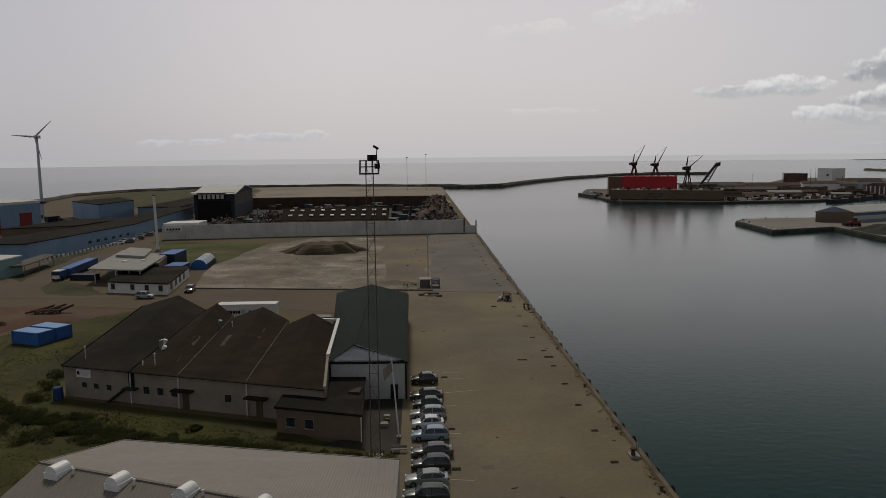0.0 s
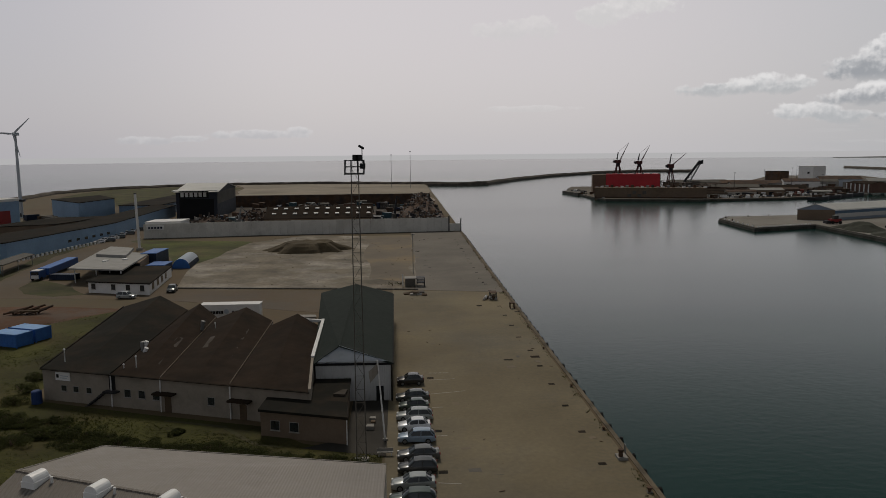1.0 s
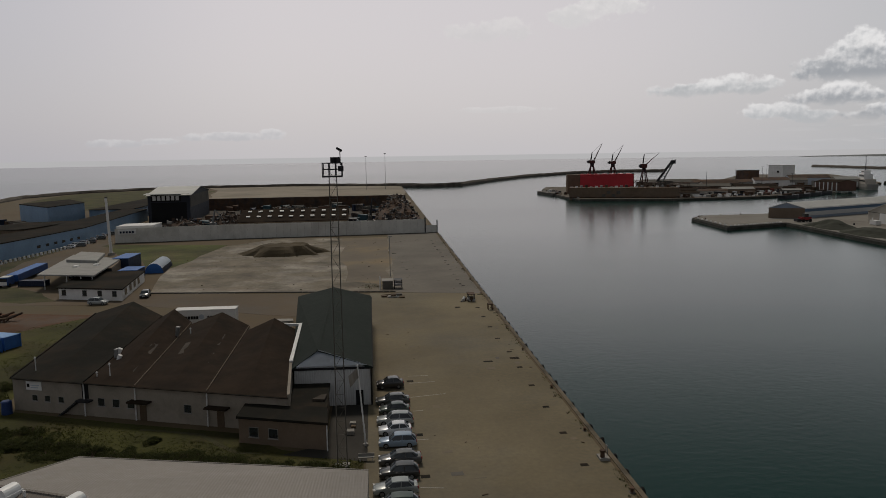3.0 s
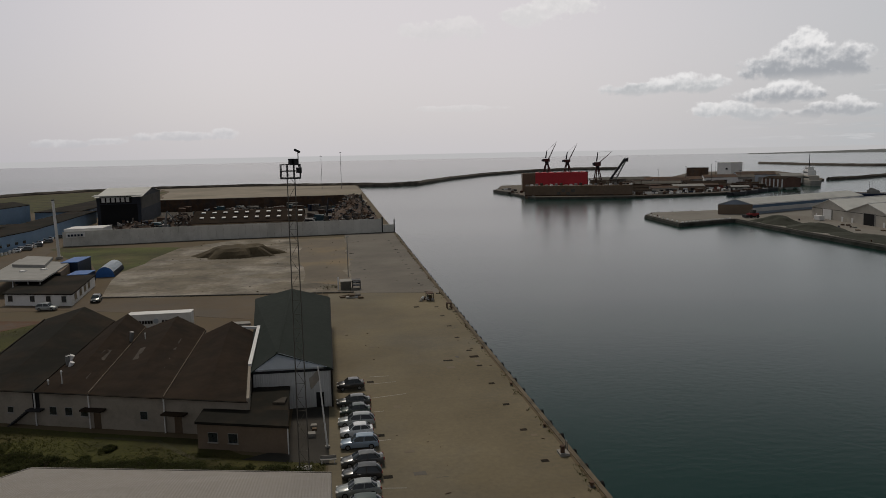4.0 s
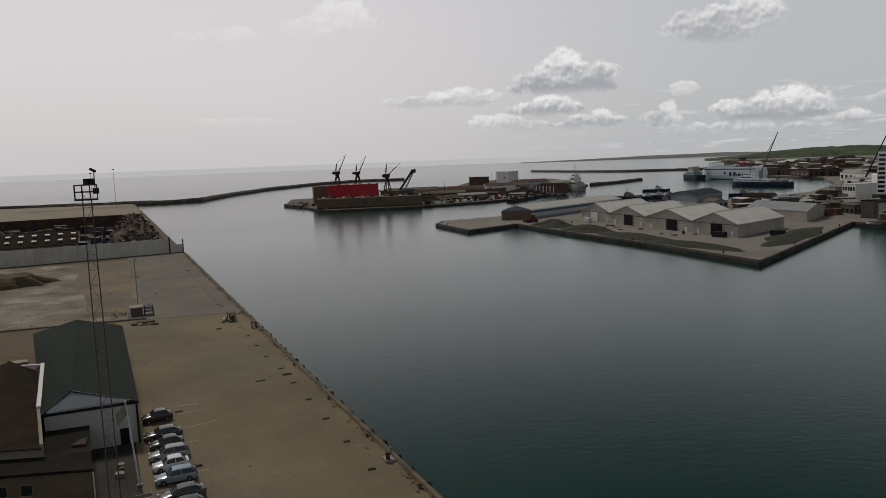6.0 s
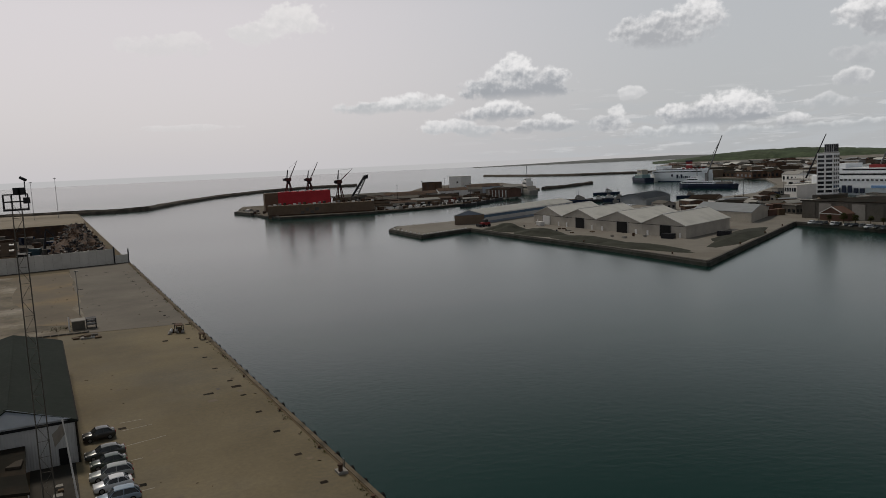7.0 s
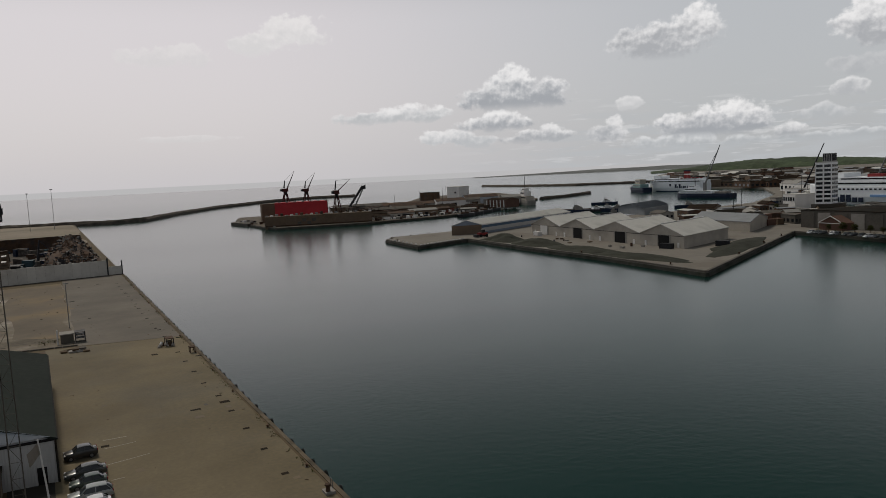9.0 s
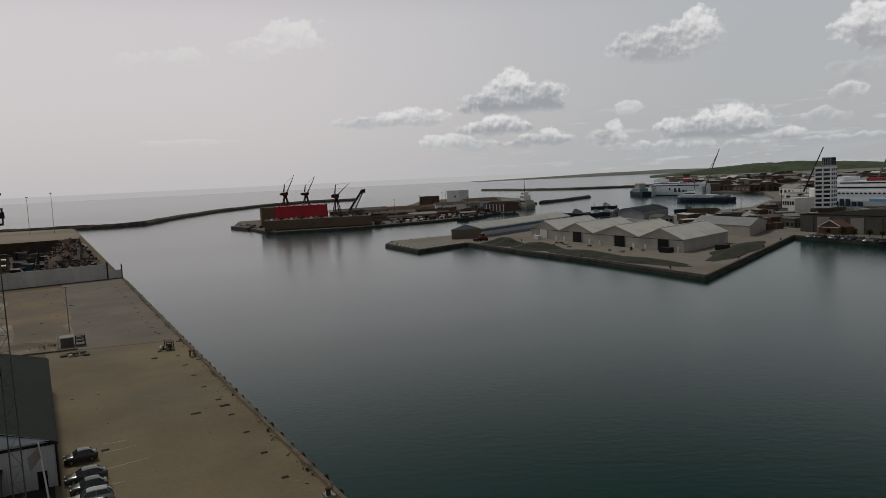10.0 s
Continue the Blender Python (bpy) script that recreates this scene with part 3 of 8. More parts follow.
sheet("apron", [(-2.2, -100), (24.0, -100), (24.2, 120), (24.6, 176), (-2.4, 181)], 0.02, M_apron, "brown stained concrete quay apron", "pavement")
sheet("apron_far", [(3.2, 181), (24.6, 176), (25.4, 318), (4.5, 318)], 0.024, M_apron_far, "greyer concrete quay apron", "pavement")
sheet("slab", [(-57.5, 190), (-3, 182), (3.0, 182), (4.2, 303), (-40, 312), (-68, 276), (-64, 232)], 0.03, M_slab, "pale broken concrete slab of a cleared yard", "pavement", 1.2)
sheet("gravel_strip", [(-9, 200), (2.8, 192), (4.0, 308), (-14, 306)], 0.036, M_gravel_y, "ochre gravel strip beside the slab", "ground", 1.6)
sheet("road", [(-250, 150), (-108, 181), (-60, 176), (-2.4, 150), (-2.4, 180), (-57, 188.5), (-97, 205), (-99, 262), (-108, 312), (-128, 420), (-150, 520), (-170, 520), (-146, 400), (-128, 325), (-120, 256), (-133, 240), (-250, 200)], 0.026, M_road, "brown dusty harbour road", "road", 0.8)
sheet("grass_back", [(-104, 303), (-70, 296), (-58, 292), (-64, 234), (-72, 236), (-84, 262), (-99, 285)], 0.034, M_grass_far, "rough green grass behind the slab", "grass", 1.5)
sheet("red_soil", [(-140, 148), (-110, 168), (-82, 170), (-62, 165), (-62, 158), (-80, 145), (-100, 128), (-130, 122)], 0.028, M_red_soil, "reddish bare soil", "ground", 2.0)
sheet("grass_side", [(-95, 60), (-52, 84), (-56, 140), (-58, 168), (-66, 158), (-78, 142), (-96, 128), (-140, 118), (-140, 60)], 0.032, M_grass, "rough grass beside the workshop", "grass", 2.0)
sheet("grass_front", [(-60, 40), (-2.6, 40), (-2.6, 80), (-12, 84), (-18, 90), (-50, 102), (-56, 108), (-70, 96)], 0.04, M_grass, "green lawn between the two halls", "grass", 0.6)
sheet("asphalt_court", [(-12, 82.5), (-2.2, 79.5), (-2.2, 99), (-7, 99), (-7, 85)], 0.045, M_asphalt, "dark asphalt court beside the grey hall", "pavement")
sheet("path", [(-30.5, 93.1), (-27.9, 92.4), (-22.3, 90.4), (-19.3, 86.7), (-17.2, 84.3), (-14.3, 83.3), (-14.3, 82.9), (-17.4, 83.7), (-19.7, 86.1), (-22.5, 89.7), (-27.9, 91.8), (-30.5, 92.5)], 0.05, M_verge, "narrow trodden path across the lawn", "path")
sheet("verge_front", [(-99, 194.5), (-101, 207), (-92, 201), (-85.9, 195.4), (-77.5, 183.5), (-84.4, 181.5), (-93.5, 186)], 0.036, M_verge, "rough brown-green verge by the lorry", "grass", 0.6, 4)
sheet("verge_road", [(-109.3, 205), (-113.3, 230), (-118.2, 257.6), (-118.5, 292), (-128, 345), (-133, 345), (-126.5, 299), (-123.7, 258.6), (-117.7, 227), (-115.5, 212)], 0.036, M_verge, "rough brown verge beside the road", "grass", 0.7, 6)
sheet("verge_wall", [(-106, 306), (-104, 303), (-92, 290), (-97, 288), (-108, 300)], 0.037, M_verge, "rough verge by the yard wall", "grass", 0.5, 5)
sheet("dark_yard", [(-120, 244), (-126, 299), (-135, 350), (-160, 420), (-168, 420), (-150, 330), (-160, 240)], 0.022, M_asphalt, "dark asphalt strip by the blue halls", "pavement", 0.5, 10)
sheet("pad", [(-165, 800), (-118, 500), (2, 495), (23, 510), (28.5, 800), (28, 835), (-95, 878), (-190, 872)], 0.034, M_pad, "wide pale filled ground on the outer harbour", "ground", 3.0, 40)
sheet("pad_grass", [(-300, 780), (-300, 720), (-280, 610), (-200, 520), (-170, 520), (-150, 560), (-165, 790), (-230, 850)], 0.03, M_grass, "thin yellow-green grass on the outer bank", "grass", 4.0, 40)


def embankment(name, line, width, top, label):
    """A rubble bank along a line: rough blocks with a crest."""
    rnd = random.Random(11)
    bm = B()
    prev = None
    for i, (a, b) in enumerate(zip(line, line[1:])):
        n = max(2, int(math.dist(a, b) / 9))
        d = (Vector(b) - Vector(a)).normalized()
        nn = Vector((-d.y, d.x))
        for k in range(n + (i == len(line) - 2)):
            p = Vector(lerp(a, b, k / n))
            ring = []
            for off, z in ((-1.0, -7.0), (-0.55, top * 0.3), (-0.22, top), (0.22, top), (0.55, top * 0.3), (1.0, -7.0)):
                q = p + nn * width * off + nn * rnd.uniform(-0.5, 0.5)
                ring.append(bm.verts.new((q.x, q.y, z + rnd.uniform(-0.35, 0.35))))
            if prev:
                for u in range(5):
                    bm.faces.new((prev[u], ring[u], ring[u + 1], prev[u + 1]))
            else:
                bm.faces.new(ring)
            prev = ring
    bm.faces.new(prev[::-1])
    bmesh.ops.recalc_face_normals(bm, faces=bm.faces)
    return solo(name, bm, M_rock, label, "breakwater", "structure")


embankment("sea_bank", [(30, 842), (-97, 888), (-200, 884), (-260, 842), (-304, 790), (-322, 706), (-304, 600), (-350, 480), (-525, 332)], 5.0, 2.6, "low dark rubble bank along the open sea")
embankment("breakwater", [(29, 838), (62, 822), (96, 836), (150, 960), (225, 1100), (330, 1240), (440, 1330), (520, 1290)], 6.5, 2.8, "long curved rubble breakwater closing the harbour mouth")
embankment("far_mole", [(920, 1480), (890, 1250), (905, 1120), (980, 1040), (1150, 980)], 7.0, 2.2, "far dark mole across the outer basin")
embankment("inner_mole", [(505, 690), (560, 712), (625, 748)], 4.0, 1.6, "short dark mole inside the harbour")

# ---- shipyard island, pier and town ----
ISLAND = [(158, 690), (150, 640), (147, 560), (150, 530), (212, 512), (280, 518), (322, 534), (345, 560), (380, 620), (450, 640), (500, 690), (560, 800), (620, 960), (520, 1010), (420, 860), (330, 740), (250, 690), (190, 735), (172, 735)]
solo("ground_shipyard", prism(B(), ISLAND, -8, 0.0), M_yardfloor, "worn shipyard ground", "ground", "structure")
PIER = [(159.5, 360), (155.5, 314), (189, 325), (184.3, 267.5), (181.7, 213), (176.0, 160.5), (297, 218), (296, 196), (287.5, 167), (274, 62), (260, -300), (2600, -300), (2600, 2400), (1500, 1500), (900, 865), (760, 705), (720, 560), (600, 455), (560, 430), (480, 385), (400, 372), (330, 372), (295, 377), (214, 376), (170, 373)]
solo("ground_pier", prism(B(), PIER, -8, 0.0), M_pier, "grey-brown concrete pier and town quay", "ground", "structure")


def edge_walls(line, z=0.12):
    for a, b in zip(line, line[1:]):
        d = (Vector(b) - Vector(a)).normalized()
        n = Vector((-d.y, d.x))
        solo("quay_wall", obox(B(), tuple(Vector(a) - n * 0.1), tuple(Vector(b) - n * 0.1), 0.9, -6, -0.5), M_quay_wall, "dark wet quay wall above the water", "quay wall", "structure")
        solo("quay_coping", obox(B(), tuple(Vector(a) + n * 0.3), tuple(Vector(b) + n * 0.3), 0.9, -0.5, z), M_conc_dark, "worn concrete coping on a quay edge", "coping", "structure")


edge_walls([(170, 373), (159.5, 360), (155.5, 314), (189, 325), (184.3, 267.5), (181.7, 213), (176.0, 160.5), (297, 218), (296, 196), (287.5, 167), (274, 62)])
edge_walls([(158, 690), (150, 640), (147, 560), (150, 530), (212, 512), (280, 518), (322, 534), (345, 560), (380, 620)])


# far wooded shore on the land side
def hill_bm(az0, az1, dist, heights, seed, base=-3.0, n=160, depth=500):
    rnd = random.Random(seed)
    bm = B()
    prev = None
    for i in range(n + 1):
        t = i / n
        a = radians(az0 + (az1 - az0) * t)
        s = t * (len(heights) - 1)
        k = min(int(s), len(heights) - 2)
        h = heights[k] + (heights[k + 1] - heights[k]) * (s - k)
        h *= 1 + 0.10 * noise.noise((t * 14, seed, 0)) + 0.05 * noise.noise((t * 60, seed, 3))
        ring = []
        for dd, hh in ((0, base), (40, h * 0.35), (110, h * 0.7), (220, h), (depth, h * 0.8), (depth + 50, base)):
            r = dist + dd + rnd.uniform(-12, 12)
            ring.append(bm.verts.new((math.sin(a) * r, math.cos(a) * r, hh + (rnd.uniform(-0.02, 0.02) * h if hh > 0 else 0))))
        if prev:
            for u in range(5):
                bm.faces.new((prev[u], ring[u], ring[u + 1], prev[u + 1]))
        prev = ring
    bmesh.ops.recalc_face_normals(bm, faces=bm.faces)
    return bm


solo("backdrop_hills", hill_bm(44.5, 76, 2600, [1, 10, 24, 31, 31, 27, 19, 10, 4, 2, 1, 1, 1, 1], 5), M_hill, "low wooded hills behind the town", "hills", "structure", smooth=True)
solo("backdrop_shore", hill_bm(31, 80, 4200, [-2, 6, 15, 18, 10, 3, 0, 0, 0, 0, 0], 8), M_shore, "far low coast with haze mixed into its grey", "coast", "structure", smooth=True)

# ---- workshop with four bays ----
FRONT_L, FRONT_R = (-50.0, 103.0), (-11.8, 89.4)
ws = thing("workshop", "long low rendered workshop with four dark felt roof bays", "building", (-32, 115, 0))
BAYS = [  # front left, front right, back right, back left, ridge at the back (x, y)
    ((-50.0, 103.0), (-39.3, 99.19), (-40.5, 140.0), (-54.0, 145.0), (-46.6, 143.2)),
    ((-39.3, 99.19), (-32.0, 96.59), (-33.6, 133.4), (-40.5, 136.0), (-36.8, 134.6)),
    ((-32.0, 96.59), (-22.2, 93.10), (-22.8, 129.0), (-33.6, 131.6), (-27.6, 130.4)),
    ((-22.2, 93.10), (-11.8, 89.4), (-13.4, 122.8), (-22.8, 125.2), (-17.8, 124.0)),
]
EAVE = 4.5
for fl, fr, br, bl, pk in BAYS:
    part("wall", prism(B(), [fl, fr, br, bl], 0, EAVE), M_render, ws)
    g = B()
    g1 = [g.verts.new((*bl, EAVE - 0.05)), g.verts.new((*br, EAVE - 0.05)), g.verts.new((*pk, 6.75))]
    g.faces.new(g1)
    part("gable", g, M_roof_dark, ws)
    # each bay rises from a level front eave to its peak at the back
    r = B()
    ov = 0.25
    mid_front = lerp(fl, fr, 0.5)
    grid = []
    for it in range(9):
        t = it / 8
        dy = ov * (2 * t - 1)
        a_, c_, b_ = lerp(fl, bl, t), lerp(mid_front, pk, t), lerp(fr, br, t)
        row_ = [lerp(a_, c_, u / 3) for u in range(3)] + [lerp(c_, b_, u / 3) for u in range(4)]
        grid.append([(q[0], q[1] + dy, EAVE + 0.03 + 2.3 * t * (1 - abs(k - 3) / 3)) for k, q in enumerate(row_)])
    up_ = [[r.verts.new(q) for q in row_] for row_ in grid]
    dn_ = [[r.verts.new((q[0], q[1], q[2] - 0.2)) for q in row_] for row_ in grid]
    for a_ in range(8):
        for k in range(6):
            r.faces.new((up_[a_][k], up_[a_][k + 1], up_[a_ + 1][k + 1], up_[a_ + 1][k]))
            r.faces.new((dn_[a_][k], dn_[a_ + 1][k], dn_[a_ + 1][k + 1], dn_[a_][k + 1]))
        for k in (0, 6):
            r.faces.new((up_[a_][k], up_[a_ + 1][k], dn_[a_ + 1][k], dn_[a_][k]))
    for a_ in (0, 8):
        for k in range(6):
            r.faces.new((up_[a_][k], up_[a_][k + 1], dn_[a_][k + 1], dn_[a_][k]))
    bmesh.ops.recalc_face_normals(r, faces=r.faces)
    part("roof", r, M_roof_dark if fl[0] < -45 else M_roof_brown, ws, "felt roof bay with a raised ridge")
# valley gutters, downpipes, edge trims
for fl, fr, br, bl, pk in BAYS[:3]:
    part("valley_gutter", obox(B(), fr, br, 0.09, EAVE + 0.02, EAVE + 0.2), M_roof_dark if fl[0] < -45 else M_brick, ws)
    part("downpipe", cyl(B(), (fr[0], fr[1] - 0.18, 0), (fr[0], fr[1] - 0.18, EAVE), 0.09), M_cap, ws, "pale downpipe")
part("eave_trim", obox(B(), (-50.2, 102.7), (-11.7, 89.0), 0.16, EAVE - 0.1, EAVE + 0.0), M_roof_dark, ws, "thin dark eave trim")
part("verge", obox(B(), (-50.2, 103), (-54.2, 145), 0.2, EAVE - 0.2, EAVE + 0.1), M_roof_dark, ws)
# white capped parapet of the last bay
part("parapet", obox(B(), (-11.7, 89.4), (-12.8, 103.0), 0.35, 0, EAVE + 0.35, 0.9), M_render, ws)
part("parapet_cap", obox(B(), (-12.6, 101.0), (-13.4, 123.2), 0.5, EAVE + 0.9, EAVE + 1.35, 0.25), M_cap, ws, "white metal parapet cap")
part("parapet_cap", obox(B(), (-13.3, 123.2), (-17.6, 124.4), 0.5, EAVE + 1.0, EAVE + 1.45), M_cap, ws, "white metal parapet cap")


def on_front(u0, u1, z0, z1, depth, m, name, label=""):
    return part(name, wallq(B(), FRONT_L, FRONT_R, z0, z1, 0, u0, u1, depth), m, ws, label)


def window_on(a, b, u0, u1, z0, z1, parent, name="window"):
    """A framed pane with a sill, standing slightly proud of the wall a-b."""
    f = part(name, wallq(B(), a, b, z0, z1, 0, u0, u1, 0.05), M_conc, parent, "pale window frame")
    L = math.dist(a, b)
    e = 0.06 / L
    part("pane", wallq(B(), a, b, z0 + 0.06, z1 - 0.06, 0, u0 + e, u1 - e, 0.065), M_glass, f, "dark glass")
    part("sill", wallq(B(), a, b, z0 - 0.08, z0, 0, u0 - e, u1 + e, 0.16), M_conc, f)


for u in (0.075, 0.125, 0.178, 0.33, 0.385, 0.44, 0.645, 0.845, 0.925):
    big = u > 0.25
    window_on(FRONT_L, FRONT_R, u, u + (0.026 if big else 0.022), 1.5, 2.6 if big else 2.35, ws)
for u, canopy in ((0.485, True), (0.76, True), (0.272, False)):
    z0 = 2.35 if not canopy else 0.0
    d = on_front(u, u + 0.024, z0, z0 + 2.05, 0.06, M_wood if canopy else M_dark, "door", "dark timber door")
    if canopy:
        part("canopy", wallq(B(), FRONT_L, FRONT_R, 2.5, 2.72, 0, u - 0.03, u + 0.045, 1.1), M_roof_brown, ws, "flat brown door canopy")
# outside stair to the upper door
st = part("stair", wallq(B(), FRONT_L, FRONT_R, 2.1, 2.3, 0, 0.262, 0.312, 1.0), M_steel_dk, ws, "steel stair to an upper door")
for k in range(9):
    part("step", wallq(B(), FRONT_L, FRONT_R, 2.1 - 0.24 * (k + 1), 2.2 - 0.24 * (k + 1), 0, 0.262 - 0.008 * (k + 1), 0.262 - 0.008 * k, 1.0), M_steel_dk, st)
# company sign with unreadable bars
sg = on_front(0.055, 0.115, 3.0, 4.15, 0.09, M_white, "sign_board", "white sign board with dark bars")
part("sign_bar", wallq(B(), FRONT_L, FRONT_R, 3.35, 3.85, 0, 0.059, 0.069, 0.11), M_dark, sg)
part("sign_bar", wallq(B(), FRONT_L, FRONT_R, 3.6, 3.72, 0, 0.073, 0.108, 0.11), M_wall_band, sg)
part("sign_bar", wallq(B(), FRONT_L, FRONT_R, 3.3, 3.42, 0, 0.073, 0.102, 0.11), M_wall_band, sg)
# roof lights patches and vents


def bay_z(bay, x, y):
    """Height of a bay's sloping side at a place."""
    fl, fr, br, bl, pk = bay
    t = (y - fl[1]) / (bl[1] - fl[1])
    xl, xr = fl[0] + (bl[0] - fl[0]) * t, fr[0] + (br[0] - fr[0]) * t
    c = (fl[0] + fr[0]) / 2 + (pk[0] - (fl[0] + fr[0]) / 2) * t
    return EAVE + 0.03 + 2.3 * t * ((x - xl) / (c - xl) if x < c else (xr - x) / (xr - c))


for b_, x0, y0, x1, y1, wd in ((1, -34.4, 101.6, -34.7, 106.0, 0.9), (1, -34.6, 111, -34.9, 116, 0.9), (2, -29.6, 110, -29.9, 116, 0.8), (2, -25.0, 104, -25.2, 110, 0.9), (2, -25.3, 114, -25.5, 120, 0.9)):
    q = [(x0 - wd / 2, y0), (x0 + wd / 2, y0), (x1 + wd / 2, y1), (x1 - wd / 2, y1)]
    part("roof_light", slabface(B(), [(x, y, bay_z(BAYS[b_], x, y) + 0.05) for x, y in q], 0.1), M_roof_patch, ws, "grimy fibreglass roof light")
for x, y, z, h in ((-48.0, 105.5, 4.9, 1.5), (-38.4, 101.5, 4.7, 0.4), (-36.6, 101.2, 5.0, 1.3), (-31.0, 122, 5.0, 1.0)):
    v = part("vent_pipe", cyl(B(), (x, y, z - 0.6), (x, y, z + h), 0.07), M_cap, ws, "pale vent pipe")
    part("vent_cap", cyl(B(), (x, y, z + h), (x, y, z + h + 0.18), 0.17, 0.07), M_cap, v)
fan = part("roof_fan", cyl(B(), (-38.9, 110.5, 4.3), (-38.9, 110.5, 6.0), 0.28, 0.28, 12), M_steel, ws, "bright roof fans and ducting")
for dx, dy, z in ((-0.6, 1.6, 5.6), (0.2, 0.3, 6.0), (0.6, -1.2, 5.4)):
    part("fan_cowl", cyl(B(), (-38.9 + dx, 110.5 + dy, z - 0.9), (-38.5 + dx, 110.5 + dy, z), 0.26, 0.32, 12), M_white, fan)
part("roof_fan", cyl(B(), (-33.5, 123.0, 4.3), (-33.2, 123.0, 6.2), 0.28, 0.34, 10), M_steel, ws)

# brown flat-roofed link and small brown annex
lk = thing("link_building", "low flat-roofed brown link between workshop and hall", "building", (-9.5, 94, 0))
part("wall", prism(B(), [(-11.6, 89.2), (-7.2, 88.4), (-7.4, 98.4), (-11.9, 98.7)], 0, 3.0), M_brick, lk)
part("roof", prism(B(), [(-11.7, 88.9), (-7.0, 88.1), (-7.2, 98.4), (-12.0, 98.7)], 3.0, 3.25), M_roof_dark, lk)
part("roof_hatch", prism(B(), [(-9.0, 91.2), (-7.5, 90.8), (-7.3, 93.0), (-8.0, 92.8)], 3.25, 3.55), M_roof_patch, lk, "rusty roof hatch")
sm = thing("annex", "small brown brick annex with a flat roof", "building", (-12, 86, 0))
SA, SB_ = (-17.3, 86.9), (-6.8, 83.2)
part("wall", prism(B(), [SA, SB_, (-7.2, 88.3), (-17.0, 91.0)], 0, 3.1), M_brick, sm)
part("roof", prism(B(), [(-17.5, 86.6), (-6.6, 82.9), (-7.0, 88.4), (-17.2, 91.1)], 3.1, 3.4), M_roof_dark, sm)
for u in (0.12, 0.345):
    window_on(SA, SB_, u, u + 0.11, 0.9, 2.1, sm)
    window_on(SA, SB_, u + 0.045, u + 0.065, 0.95, 2.05, sm, "window_post")
part("downpipe", cyl(B(), (-6.75, 83.05, 0), (-6.75, 83.05, 3.1), 0.07), M_cap, sm)

# ---- grey hall with a green roof ----
HALL = [(-12.0, 98.7), (-1.8, 98.4), (-2.1, 148.4), (-16.4, 150.2)]
hall = house("grey_hall", HALL, 5.3, 7.05, M_wall_light, M_roof_green, "light grey metal hall with a dark green sheet roof", "hall", "y", 0.35, ridge_ends=((-8.9, 100.7), (-9.3, 149.3)))
part("fascia", wallq(B(), HALL[0], HALL[1], 5.05, 5.35, 0, 0, 1, 0.14), M_dark, hall, "dark fascia line")
gp = B()
ga = [gp.verts.new(p) for p in ((-11.7, 98.45, 5.62), (-2.2, 98.2, 5.62), (-8.85, 100.6, 7.33))]
gp.faces.new(ga)
bmesh.ops.solidify(gp, geom=gp.faces[:], thickness=0.08)
part("gable_panel", gp, M_wall_band, hall, "blue-grey gable panel")
part("door", wallq(B(), HALL[0], HALL[1], 0, 2.1, 0, 0.80, 0.9, 0.08), M_dark, hall, "dark side door")
part("corner_trim", cyl(B(), (-1.7, 98.3, 0), (-1.7, 98.3, 5.3), 0.12), M_roof_dark, hall)
part("gutter", obox(B(), (-1.55, 98.2), (-1.85, 148.4), 0.25, 5.1, 5.3), M_dark, hall)
part("side_wall_trim", obox(B(), (-1.75, 98.6), (-2.0, 148.2), 0.08, 0.0, 5.0), M_brick, hall)
part("roof_ridge", obox(B(), (-8.9, 100.7), (-9.3, 149.3), 0.4, 7.2, 7.34), M_roof_green, hall)

# ---- near hall with a pale sheet roof and roof-light domes ----
M_dome = mat("dome_white", (0.74, 0.74, 0.74), 0.4, var=0.06, spec=0.5)
nh = thing("near_hall", "hall with a pale corrugated sheet roof and domed roof lights", "hall", (-16, 55, 0))
E1, E2 = (-28.8, 70.0), (-1.8, 63.6)
R1, R2 = (-31.0, 58.8), (-1.8, 46.8)
S1, S2 = (-33.6, 47.0), (-1.8, 31.0)
part("wall", prism(B(), [E1, E2, S2, S1, R1], 0, 5.8), M_shed, nh)
for far in (True, False):
    pts = [(*E1, 6.0), (*E2, 6.0), (*R2, 8.6), (*R1, 8.6)] if far else [(*R1, 8.6), (*R2, 8.6), (*S2, 6.0), (*S1, 6.0)]
    r = slabface(B(), pts[::-1], 0.2)
    bmesh.ops.recalc_face_normals(r, faces=r.faces)
    part("roof", r, M_roof_white if far else M_roof_rib, nh, "pale smooth roof sheet" if far else "brownish ribbed roof sheet")
gp = B()
gp.faces.new([gp.verts.new(p) for p in ((-1.8, 63.6, 5.7), (-1.8, 31.0, 5.7), (-1.8, 46.8, 8.5))])
part("gable", gp, M_shed, nh)
part("ridge_cap", obox(B(), R1, R2, 0.28, 8.5, 8.68), M_roof_rib, nh)
part("eave_trim", obox(B(), (E1[0], E1[1] + 0.05), (E2[0], E2[1] + 0.05), 0.1, 5.9, 6.06), M_roof_white, nh)
part("verge_trim", slabface(B(), [(E1[0] - 0.15, E1[1], 6.05), (E1[0], E1[1], 6.05), (R1[0], R1[1], 8.66), (R1[0] - 0.15, R1[1], 8.66)], 0.2), M_roof_white, nh)
